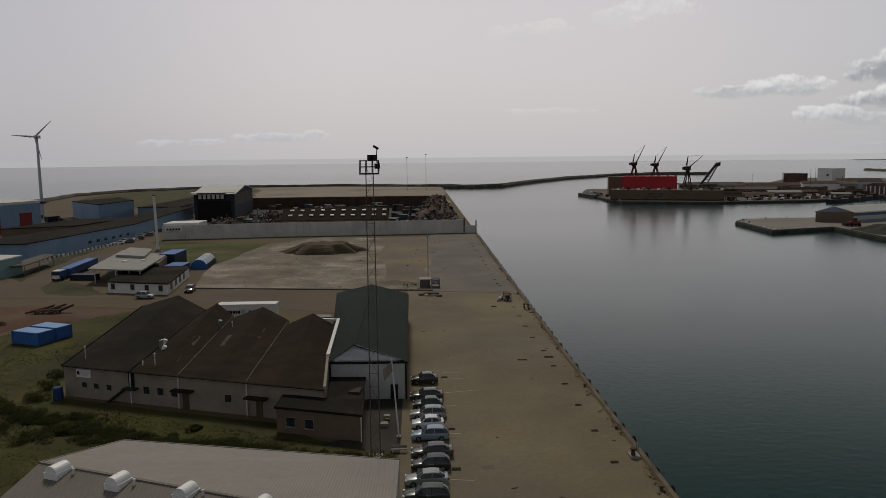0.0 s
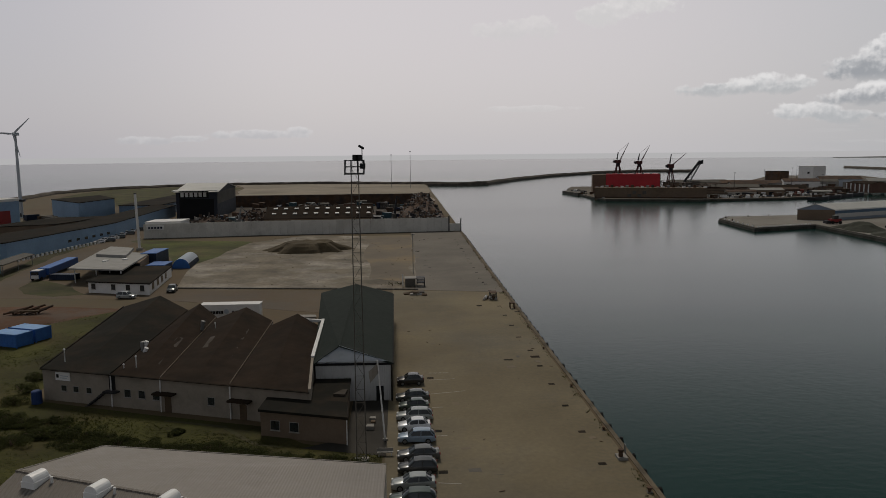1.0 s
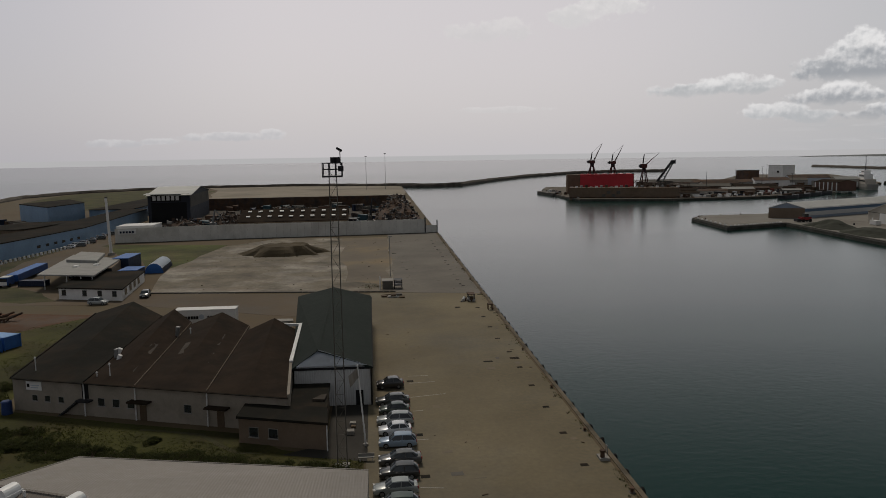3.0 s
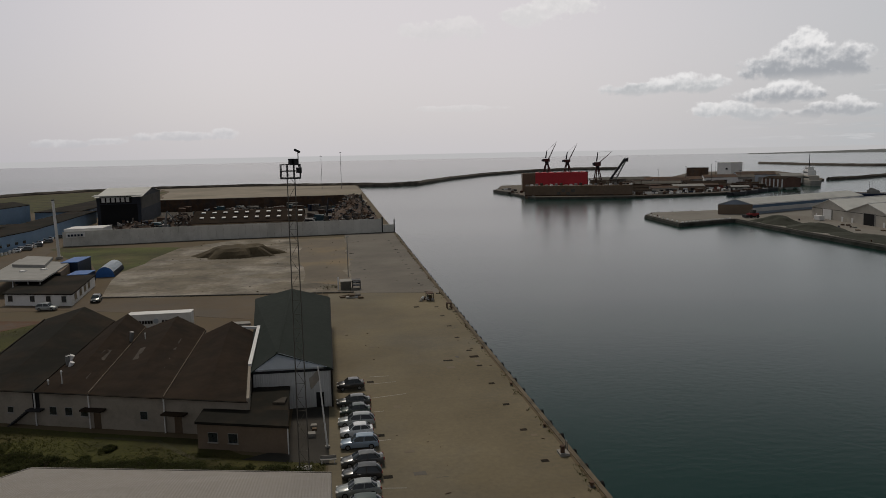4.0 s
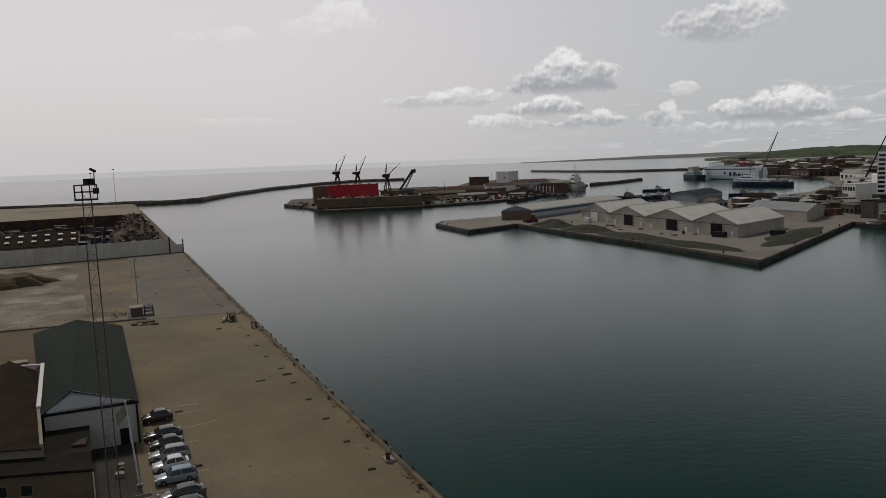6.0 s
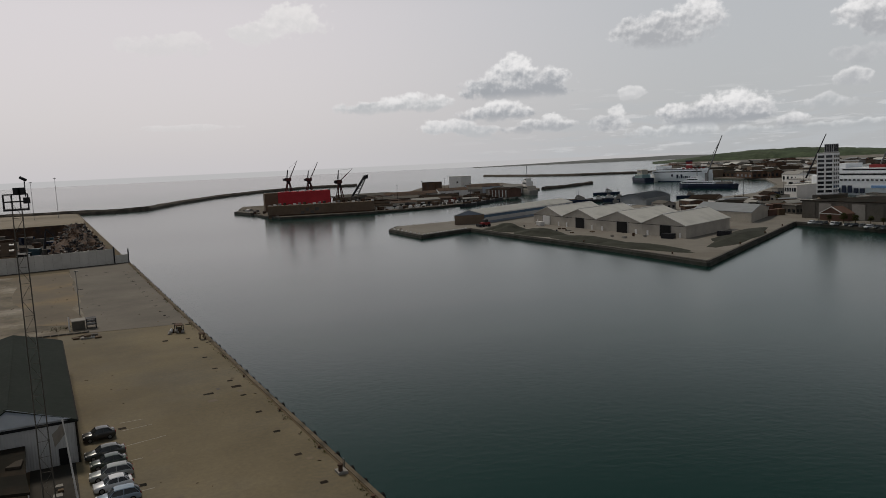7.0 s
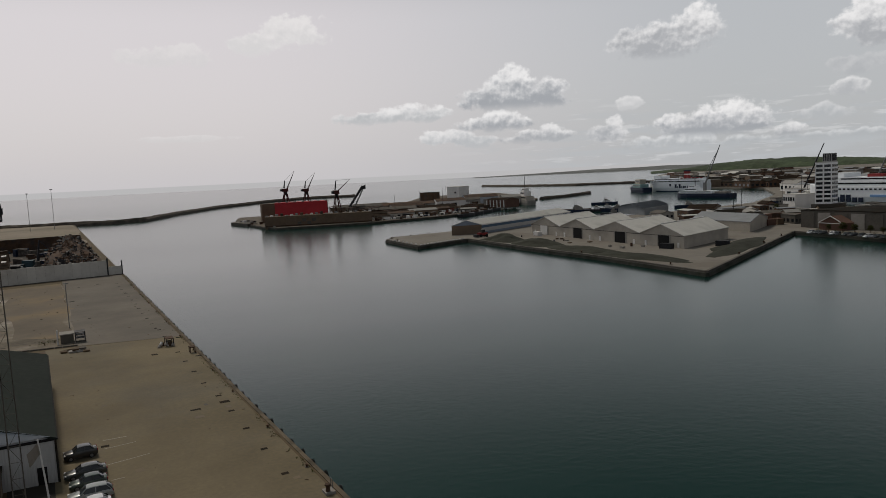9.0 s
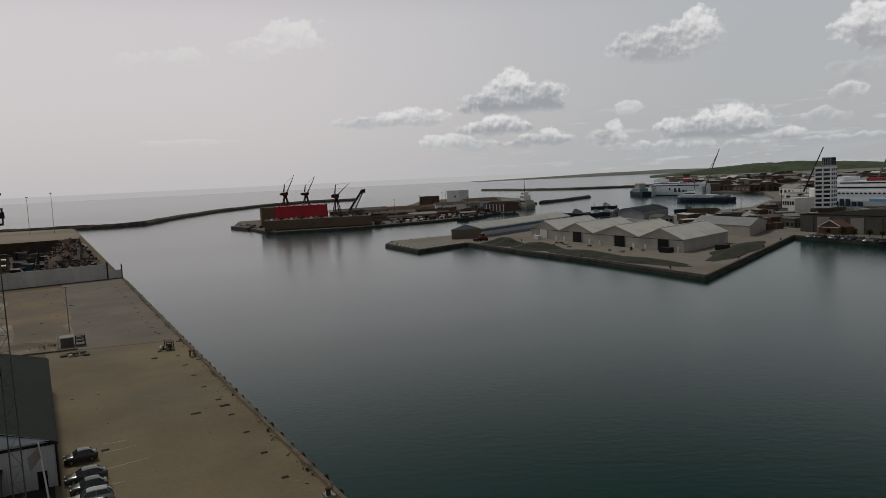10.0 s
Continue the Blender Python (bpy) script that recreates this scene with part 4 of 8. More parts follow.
for x, y in ((-28.6, 57.0), (-23.0, 54.7), (-17.2, 52.5), (-11.2, 50.0), (-5.2, 47.5)):
    # a barrel across the ridge: arch along the ridge, axis down the slope
    n = 10
    ux, uy = 0.92, -0.38
    vx, vy = 0.38, 0.92
    d = B()
    rings = []
    for s_ in (-0.85, 0.6):
        ring = []
        for i in range(n + 1):
            t = math.pi * i / n
            o_, zz = -0.6 * math.cos(t), 0.54 * math.sin(t)
            ring.append(d.verts.new((x + ux * o_ + vx * s_, y + uy * o_ + vy * s_, 8.75 + zz)))
        rings.append(ring)
    for i in range(n):
        d.faces.new((rings[0][i], rings[0][i + 1], rings[1][i + 1], rings[1][i]))
    d.faces.new(rings[0][::-1])
    d.faces.new(rings[1])
    d.faces.new((rings[0][0], rings[1][0], rings[1][n], rings[0][n]))
    bmesh.ops.recalc_face_normals(d, faces=d.faces)
    dm = part("roof_dome", d, M_dome, nh, "white domed roof light")
    part("dome_kerb", prism(B(), [(x + ux * a_ * 0.67 + vx * b_ * 0.9, y + uy * a_ * 0.67 + vy * b_ * 0.9) for a_, b_ in ((-1, -1), (1, -1), (1, 0.8), (-1, 0.8))], 7.9, 8.76), M_dome, dm)
    part("vent", cyl(B(), (x + 1.25, y - 0.35, 8.4), (x + 1.25, y - 0.35, 8.95), 0.12, None, 8), M_cap, dm, "small pale vent")

# ---- lattice light mast ----
MX, MY = -4.85, 78.6
mast = thing("light_mast", "tall slender twin-pole lattice mast with a dark steel lamp platform", "mast", (MX, MY, 0))
for dx, dy in ((-0.45, 0.0), (0.45, 0.0)):
    part("pole", cyl(B(), (MX + dx * 1.15, MY + dy, 0), (MX + dx * 0.85, MY + dy, 31.4), 0.06, 0.05, 8), M_conc_dark, mast)
for k in range(21):
    z = 0.6 + k * 1.5
    s = 1 if k % 2 else -1
    part("diagonal", cyl(B(), (MX - 0.45 * s, MY, z), (MX + 0.45 * s, MY, z + 1.5), 0.026, None, 4), M_conc_dark, mast)
    part("rung", cyl(B(), (MX - 0.45, MY, z), (MX + 0.45, MY, z), 0.024, None, 4), M_conc_dark, mast)
PZ = 31.3
part("platform", bx(B(), MX - 1.05, MX + 1.0, MY - 0.8, MY + 1.0, PZ, PZ + 0.16), M_steel_dk, mast)
for dx in (-1.0, -0.35, 0.32, 0.95):
    for dy in (-0.75, 0.95):
        part("rail_post", cyl(B(), (MX + dx, MY + dy, PZ), (MX + dx, MY + dy, PZ + 1.5), 0.05, None, 6), M_steel_dk, mast)
for zz in (0.8, 1.45):
    for dy in (-0.75, 0.95):
        part("rail", cyl(B(), (MX - 1.0, MY + dy, PZ + zz), (MX + 0.95, MY + dy, PZ + zz), 0.05, None, 6), M_steel_dk, mast)
    for dx in (-1.0, 0.95):
        part("rail", cyl(B(), (MX + dx, MY - 0.75, PZ + zz), (MX + dx, MY + 0.95, PZ + zz), 0.05, None, 6), M_steel_dk, mast)
for dx, dz in ((0.1, 1.5), (0.5, 1.5), (0.85, 0.6)):
    part("floodlight", bx(B(), MX + dx - 0.28, MX + dx + 0.28, MY - 0.55, MY - 0.1, PZ + dz, PZ + dz + 0.55), M_steel_dk, mast, "dark floodlight")
part("antenna_post", cyl(B(), (MX + 0.8, MY, PZ + 1.2), (MX + 0.8, MY, PZ + 2.75), 0.05, None, 6), M_steel_dk, mast)
part("camera_head", cyl(B(), (MX + 0.5, MY - 0.2, PZ + 2.95), (MX + 0.95, MY + 0.2, PZ + 2.7), 0.13, None, 8), M_steel_dk, mast)
part("footing", bx(B(), MX - 0.8, MX + 0.8, MY - 0.5, MY + 0.6, 0, 0.2), M_conc, mast)

# leaning white pole in the court
fp = thing("flagpole", "white flagpole with a limp flag in the court", "flagpole", (-2.4, 84.2, 0))
part("pole", cyl(B(), (-2.4, 84.2, 0), (-3.1, 84.2, 9.6), 0.11, 0.07, 10), M_white, fp)
fl_ = B()
prev = None
for i in range(7):
    x_, y_ = -3.15 - 0.17 * i, 84.1 + 0.12 * math.sin(i * 1.3)
    a_, b_ = fl_.verts.new((x_, y_, 9.35 - 0.16 * i)), fl_.verts.new((x_ + 0.15, y_, 8.2 - 0.2 * i))
    if prev:
        fl_.faces.new((prev[0], prev[1], b_, a_))
    prev = (a_, b_)
bmesh.ops.solidify(fl_, geom=fl_.faces[:], thickness=0.02)
part("flag", fl_, M_conc, fp, "small limp pale flag")
part("top_ball", cyl(B(), (-3.1, 84.2, 9.6), (-3.1, 84.2, 9.75), 0.12, 0.05, 8), M_white, fp)
part("foot", cyl(B(), (-2.4, 84.2, 0), (-2.4, 84.2, 0.25), 0.3, 0.3, 10), M_conc, fp)

# things in the court
for i, (x, y, s, m) in enumerate(((-4.1, 91.0, 0.4, M_conc), (-4.3, 88.0, 0.5, M_conc), (-4.0, 90.0, 0.3, M_wood))):
    solo("sack", prism(B(), [(x - s, y - s * 0.8), (x + s, y - s), (x + s * 0.9, y + s), (x - s * 0.8, y + s * 0.9)], 0.04, s), m, "bulky pale sack standing in the court", "sack")
bc = thing("bench", "pale timber bench beside the court", "bench", (-2.3, 79.8, 0))
part("seat", bx(B(), -3.2, -1.4, 79.5, 80.0, 0.42, 0.5), M_conc, bc)
part("backrest", bx(B(), -3.2, -1.4, 79.98, 80.06, 0.5, 0.8), M_conc, bc)
for x in (-3.0, -1.6):
    part("leg", bx(B(), x - 0.05, x + 0.05, 79.55, 79.95, 0.03, 0.42), M_white, bc)


# ---- shrubs on the lawn ----
def leaf_clump(bm, cx, cy, cz, rx, rz, n, rnd, size=0.3):
    for _ in range(n):
        u, v = rnd.uniform(0, 2 * math.pi), rnd.uniform(-0.3, 1)
        r = rnd.uniform(0.55, 1.08)
        p = Vector((cx + rx * r * math.cos(u) * math.sqrt(max(0, 1 - v * v)), cy + rx * r * math.sin(u) * math.sqrt(max(0, 1 - v * v)), cz + rz * r * v))
        a = Vector((rnd.uniform(-1, 1), rnd.uniform(-1, 1), rnd.uniform(-0.6, 0.6))).normalized() * size * rnd.uniform(0.6, 1.4)
        b = a.cross(Vector((rnd.uniform(-1, 1), rnd.uniform(-1, 1), 1))).normalized() * size * rnd.uniform(0.4, 0.9)
        q = [bm.verts.new(p + a), bm.verts.new(p + b), bm.verts.new(p - a), bm.verts.new(p - b)]
        bm.faces.new(q)


def shrub(x, y, r, h, seed, n=160):
    rnd = random.Random(seed)
    s = thing("shrub", "dense dark green shrub on the lawn", "shrub", (x, y, 0), "shrubs on the lawn")
    st_ = B()
    for _ in range(5):
        cyl(st_, (x, y, 0), (x + rnd.uniform(-r, r) * 0.5, y + rnd.uniform(-r, r) * 0.5, h * 0.7), 0.07, 0.02, 5)
    part("stem", st_, M_wood, s)
    c = B()
    for _ in range(10):
        leaf_clump(c, x + rnd.uniform(-r, r) * 0.95, y + rnd.uniform(-r, r) * 0.8, h * rnd.uniform(0.1, 0.5), r * rnd.uniform(0.28, 0.62), h * rnd.uniform(0.3, 0.55), n // 10, rnd, 0.10)
    part("crown", c, M_leaf, s)
    return s


k = 0
rh_ = random.Random(5)
# hedge that follows the near hall, thicker towards the court
HEDGE = [(-60, 101), (-52, 95.5), (-44.5, 91.3), (-37.6, 87.2), (-30.3, 84.3), (-23.1, 82.2), (-17.8, 80.3), (-13, 78.6), (-8.5, 77.4), (-5.8, 76.8)]
for a_, b_ in zip(HEDGE, HEDGE[1:]):
    for i in range(6):
        x, y = lerp(a_, b_, (i + rh_.uniform(0, 0.8)) / 6)
        k += 1
        shrub(x + rh_.uniform(-0.4, 0.4), y + rh_.uniform(-2.2, 0.6), rh_.uniform(1.5, 2.3), rh_.uniform(0.5, 1.1), 100 + k, 1500)
for x, y, r, h in ((-27.3, 88.5, 1.0, 0.6), (-43.4, 93.2, 1.2, 1.2), (-54.5, 106.3, 1.6, 1.7), (-55.5, 112, 1.5, 1.5), (-53, 101, 1.7, 1.3), (-56, 118, 1.4, 1.3), (-46, 86, 2.2, 1.2), (-53, 89, 2.2, 1.3), (-20, 74.5, 1.8, 1.2), (-14, 73, 1.8, 1.3), (-9, 71.8, 1.7, 1.3), (-27, 76.5, 1.8, 1.1)):
    k += 1
    shrub(x, y, r, h, 100 + k, 1300)



def inside(p, poly):
    hit = False
    for (xa, ya), (xb, yb) in zip(poly, poly[1:] + poly[:1]):
        if (ya > p[1]) != (yb > p[1]) and p[0] < (xb - xa) * (p[1] - ya) / (yb - ya) + xa:
            hit = not hit
    return hit


def rough_grass(name, poly, n, label, seed, tall=0.38, clear=()):
    """Loose tufts of long grass over a patch, denser where the ground is rough."""
    rnd = random.Random(seed)
    xs, ys = [p[0] for p in poly], [p[1] for p in poly]
    vs, fs = [], []
    while len(fs) < n * 4:
        x, y = rnd.uniform(min(xs), max(xs)), rnd.uniform(min(ys), max(ys))
        if not inside((x, y), poly) or any(inside((x, y), q) for q in clear) or noise.noise((x * 0.16, y * 0.16, seed)) + rnd.uniform(-0.35, 0.35) < -0.05:
            continue
        k_ = 0.5 + max(0.0, noise.noise((x * 0.07, y * 0.07, seed + 3)) + 0.4)
        for _ in range(4):
            a = rnd.uniform(0, 6.283)
            h_, lean, w_ = tall * k_ * rnd.uniform(0.5, 1.1), rnd.uniform(0.05, 0.3), rnd.uniform(0.02, 0.05)
            px_, py_ = x + rnd.uniform(-0.15, 0.15), y + rnd.uniform(-0.15, 0.15)
            c_, s_ = math.cos(a), math.sin(a)
            b_ = len(vs)
            vs += [(px_ - s_ * w_, py_ + c_ * w_, 0.03), (px_ + s_ * w_, py_ - c_ * w_, 0.03), (px_ + c_ * lean, py_ + s_ * lean, 0.03 + h_)]
            fs.append((b_, b_ + 1, b_ + 2))
    me = bpy.data.meshes.new(name)
    me.from_pydata(vs, [], fs)
    me.materials.append(M_tuft)
    return tagged(new(name, me), label, "grass", "", "stuff")


rough_grass("lawn_tufts", [(-60, 72), (-29, 74), (-3, 67), (-2.8, 80), (-12, 83), (-18, 86), (-50, 101), (-57, 107), (-68, 98)], 9000, "long rough grass on the lawn between the halls", 61, 0.17)
rough_grass("side_tufts", [(-98, 100), (-56, 104), (-57, 140), (-60, 163), (-70, 155), (-82, 142), (-98, 128)], 3500, "long rough grass beside the workshop", 62, 0.15)

# blue water butt by the workshop corner
M_butt = mat("butt_blue", (0.02, 0.045, 0.14), 0.5, var=0.1)
wb = thing("water_butt", "dark blue plastic water butt by the workshop corner", "barrel", (-50.2, 101.3, 0))
part("body", cyl(B(), (-50.2, 101.3, 0), (-50.2, 101.3, 1.7), 0.7, 0.66, 14), M_butt, wb)
part("lid", cyl(B(), (-50.2, 101.3, 1.7), (-50.2, 101.3, 1.85), 0.68, 0.5, 14), M_butt, wb)



# ---- cars ----
def loft(bm, stations):
    """Rings of points, joined; each ring a list of 3D points."""
    prev = None
    for ring in stations:
        vs = [bm.verts.new(p) for p in ring]
        if prev:
            n = len(vs)
            for i in range(n):
                bm.faces.new((prev[i], prev[(i + 1) % n], vs[(i + 1) % n], vs[i]))
        else:
            bm.faces.new(vs[::-1])
        prev = vs
    bm.faces.new(prev)
    bmesh.ops.recalc_face_normals(bm, faces=bm.faces)
    return bm


def paint(name, col):
    m = mat(name, col, 0.3, metal=0.15, var=0.04, big=0.8, fine=6.0, bump=0.0, spec=0.5)
    b = m.node_tree.nodes["Principled BSDF"]
    for lk in list(b.inputs["Roughness"].links) + list(b.inputs["Normal"].links):
        m.node_tree.links.remove(lk)
    b.inputs["Roughness"].default_value = 0.32
    b.inputs["Coat Weight"].default_value, b.inputs["Coat Roughness"].default_value = 0.8, 0.06
    return m


def car(label, m, estate=False, length=4.3, roof_m=None, group="cars parked in a row", suv=False):
    """A car along x, nose at -x, standing at the origin."""
    c = thing("car", label, "car", (0, 0, 0), group)
    L, W = length, 0.9
    up = 0.12 if suv else 0.0
    rings = []
    # station, height of the bonnet or waist line, half width, underside
    for x, zt, w, zb in ((-0.5, 0.60, 0.66, 0.36), (-0.492, 0.68, 0.76, 0.28), (-0.47, 0.74, 0.83, 0.22), (-0.42, 0.80, 0.88, 0.2), (-0.33, 0.86, 0.9, 0.2), (-0.235, 0.93, 0.91, 0.2), (-0.1, 0.95, 0.92, 0.2), (0.1, 0.96, 0.92, 0.2),
                         (0.3, 0.98, 0.915, 0.2), (0.42, 0.98, 0.89, 0.22), (0.475, 0.95, 0.85, 0.26), (0.494, 0.84, 0.82, 0.3), (0.5, 0.62, 0.78, 0.38)):
        x *= L
        w *= W / 0.92
        zt, zb = zt + up, zb + up * 0.7
        zm = zb + (zt - zb) * 0.45
        rings.append([(x, -w * 0.9, zb), (x, -w * 0.985, zb + 0.07), (x, -w, zm), (x, -w * 0.975, zt - 0.13), (x, -w * 0.93, zt - 0.04), (x, -w * 0.84, zt), (x, 0, zt + 0.035),
                      (x, w * 0.84, zt), (x, w * 0.93, zt - 0.04), (x, w * 0.975, zt - 0.13), (x, w, zm), (x, w * 0.985, zb + 0.07), (x, w * 0.9, zb)])
    part("body", loft(B(), rings), m, c, smooth=True)
    back = 0.485 if estate else 0.41
    zr = 1.43 + up + (0.07 if estate else 0)
    z0 = 0.9 + up
    gr = []
    for x, z, w in ((-0.235, 0.94, 0.78), (-0.15, zr - 0.24, 0.72), (-0.07, zr - 0.07, 0.67), (0.02, zr - 0.02, 0.67), (0.16, zr - 0.02, 0.67), (back - 0.14, zr - 0.06, 0.66), (back - (0.03 if estate else 0.07), zr - 0.26, 0.70), (back, 1.0, 0.75)):
        z = max(z + (up if z < 1.0 else 0), z0 + 0.03)
        gr.append([(x * L, -0.83, z0), (x * L, -w, z - 0.05), (x * L, -w * 0.9, z), (x * L, w * 0.9, z), (x * L, w, z - 0.05), (x * L, 0.83, z0)])
    part("window_glass", loft(B(), gr), M_glass, c, "dark tinted glass", smooth=True)
    rr = []
    for x, z, w in ((-0.088, zr - 0.07, 0.64), (-0.03, zr - 0.005, 0.67), (0.06, zr + 0.025, 0.68), (0.18, zr + 0.02, 0.68), (back - 0.17, zr - 0.01, 0.67), (back - 0.125, zr - 0.045, 0.65)):
        rr.append([(x * L, -w, z - 0.06), (x * L, -w * 0.9, z + 0.012), (x * L, 0, z + 0.04), (x * L, w * 0.9, z + 0.012), (x * L, w, z - 0.06)])
    part("roof", loft(B(), rr), roof_m or m, c, smooth=True)
    for xa, xb in ((-0.225, -0.075), (0.11, 0.12), (back - 0.02, back - 0.13)):
        for sy in (-1, 1):
            part("pillar", cyl(B(), (xa * L, sy * 0.835, z0), (xb * L, sy * 0.665, zr - 0.03), 0.05, 0.045, 6), m, c)
    for sx in (-0.31, 0.30):
        for sy in (-1, 1):
            wv = part("wheel", cyl(B(), (sx * L, sy * 0.72, 0.32), (sx * L, sy * 0.935, 0.32), 0.32, None, 16), M_tyre, c)
            part("rim", cyl(B(), (sx * L, sy * 0.92, 0.32), (sx * L, sy * 0.95, 0.32), 0.21, 0.19, 12), M_steel, wv)
    for sy in (-1, 1):
        part("headlight", bx(B(), -0.493 * L, -0.445 * L, sy * 0.64 - 0.15, sy * 0.64 + 0.15, 0.64 + up, 0.755 + up), M_white, c, "clear headlight")
        part("tail_light", bx(B(), 0.47 * L, 0.503 * L, sy * 0.72 - 0.09, sy * 0.72 + 0.09, 0.68 + up, 0.93 + up), M_red_dk, c, "red tail light")
        part("mirror", bx(B(), -0.17 * L, -0.14 * L, sy * 0.97 - 0.08, sy * 0.97 + 0.08, 0.94 + up, 1.06 + up), m, c)
    part("bumper", bx(B(), -0.505 * L, -0.47 * L, -0.7, 0.7, 0.34 + up, 0.5 + up), M_tyre, c, "dark bumper")
    part("number_plate", bx(B(), -0.509 * L, -0.504 * L, -0.26, 0.26, 0.40 + up, 0.50 + up), M_white, c)
    return c


P_black, P_green, P_grey, P_silver = paint("paint_black", (0.012, 0.012, 0.014)), paint("paint_green", (0.02, 0.04, 0.03)), paint("paint_grey", (0.06, 0.06, 0.06)), paint("paint_silver", (0.26, 0.28, 0.28))
P_white, P_lblue, P_dgrey = paint("paint_white", (0.66, 0.67, 0.70)), paint("paint_lightblue", (0.22, 0.29, 0.38)), paint("paint_dkgrey", (0.035, 0.04, 0.038))
ROW = [(0.9, 105.4, P_black, "small black hatchback parked on the quay apron", False, 3.9, True, 3), (1.1, 98.2, P_dgrey, "black saloon car with a bright bonnet parked in the row", False, 4.6, False, 2),
       (1.2, 94.6, P_green, "dark green hatchback parked in the row", False, 4.0, False, 1), (1.2, 90.8, P_silver, "grey estate car parked in the row", True, 4.6, False, -2),
       (1.1, 87.4, P_white, "white hatchback car parked in the row", False, 4.0, False, 2), (1.3, 83.6, P_lblue, "light blue silver estate car parked in the row", True, 4.4, False, -1),
       (1.4, 78.6, P_grey, "dark grey saloon car parked in the row", False, 4.7, False, 2), (1.2, 75.2, P_black, "black estate car parked in the row", True, 4.2, False, 0),
       (0.7, 71.5, P_silver, "silver-grey car with pale roof parked in the row", False, 4.5, False, 1), (0.6, 68.0, P_green, "dark green estate car parked in the row", True, 4.6, False, -1), (0.6, 64.3, P_grey, "dark grey car parked in the row", False, 4.4, False, 1)]
for x, y, m, lab, est, ln, suv, rot in ROW:
    c = car(lab, m, est, ln, suv=suv)
    c.matrix_basis = pose(x, y, 0.03, 0, 0, rot)
for x, y, m, lab, rot in ((-57.2, 185.2, P_dgrey, "dark car parked beside the white office", 95), (-65.5, 177.3, P_silver, "silver van parked on the road", 175)):
    c = car(lab, m, True, 4.4, group="cars by the office")
    c.matrix_basis = pose(x, y, 0.03, 0, 0, rot) @ Matrix.Diagonal((1.0, 1.1, 1.15, 1))
base_car = car("pale car parked by the blue halls", P_white, False, 4.4, group="cars by the blue halls")
base_car.matrix_basis = pose(-118.5, 296, 0.03, 0, 0, 15)
for i, (x, y) in enumerate(((-119.5, 303), (-119.0, 309), (-120.5, 316), (-120.0, 322), (-121, 330), (-121.5, 338), (-123, 350))):
    copy_thing(base_car, pose(x, y, 0.03, 0, 0, 10 + i * 3))
dark_car = car("dark car parked by the blue halls", P_dgrey, True, 4.4, group="cars by the blue halls")
dark_car.matrix_basis = pose(-116.0, 300, 0.03, 0, 0, 12)
for i, (x, y) in enumerate(((-116.5, 312), (-117.5, 326), (-119, 344))):
    copy_thing(dark_car, pose(x, y, 0.03, 0, 0, 14 + i * 3))

# ---- quay furniture ----
bol = thing("bollard", "rusty mooring bollard on the quay edge", "bollard", (0, 0, 0), "bollards along the quay")
part("shaft", cyl(B(), (0, 0, 0), (0, 0, 0.5), 0.24, 0.2, 12), M_rust, bol)
part("head", cyl(B(), (0, 0, 0.5), (0, 0, 0.68), 0.36, 0.34, 12), M_rust, bol)
part("plate", bx(B(), -0.4, 0.4, -0.4, 0.4, -0.02, 0.06), M_conc_dark, bol)


def quay_x(y):
    return 24.65 + (0 if y < 120 else (y - 120) * 0.0075)


BY = [68.7, 85.3, 102.1, 122.8, 139, 156.3, 175, 196, 214, 231.9, 252, 272, 294]
SB = Matrix.Diagonal((0.75, 0.75, 0.75, 1))
bol.matrix_basis = pose(quay_x(BY[0]) - 0.7, BY[0], 0.02) @ SB
for y in BY[1:]:
    copy_thing(bol, pose(quay_x(y) - 0.7, y, 0.02) @ SB)
ty = thing("tyre_fender", "old tyre hung as a fender on the quay wall", "fender", (0, 0, 0), "tyre fenders")
tb = B()
for i in range(12):
    a0, a1 = 2 * math.pi * i / 12, 2 * math.pi * (i + 1) / 12
    cyl(tb, (0, 0.42 * math.cos(a0), 0.42 * math.sin(a0)), (0, 0.42 * math.cos(a1), 0.42 * math.sin(a1)), 0.16, None, 6)
part("tyre", tb, M_tyre, ty)
part("chain", cyl(B(), (0, 0, 0.4), (-0.45, 0, 0.42), 0.03, None, 5), M_rust, ty)
ty.matrix_basis = pose(25.25, 60, -0.28)
for i in range(1, 58):
    y = 60 + i * 4.4 + (i * 37 % 7) * 0.12
    copy_thing(ty, pose(quay_x(y) + 0.62, y, -0.28 - (i * 53 % 5) * 0.05))
# added post with a ladder hoop, in place of a pile of pale stuff
bb = thing("mooring_post", "rusty post with a ladder hoop standing in for a pale pile on the quay edge", "bollard", (23.6, 77.0, 0))
part("base", bx(B(), 23.1, 24.2, 76.3, 77.7, 0.02, 0.3), M_conc, bb)
part("post", cyl(B(), (23.5, 76.8, 0.3), (23.5, 76.8, 0.95), 0.26, 0.22, 12), M_rust, bb)
part("cap", cyl(B(), (23.5, 76.8, 0.95), (23.5, 76.8, 1.1), 0.36, 0.3, 12), M_rust, bb)
for dy in (0.3, 0.8):
    part("hoop", cyl(B(), (24.2, 77 + dy, 0), (24.2, 77 + dy, 1.3), 0.05, None, 6), M_steel, bb)
part("hoop_bar", cyl(B(), (24.2, 77.3, 1.3), (24.2, 77.8, 1.3), 0.05, None, 6), M_steel, bb)
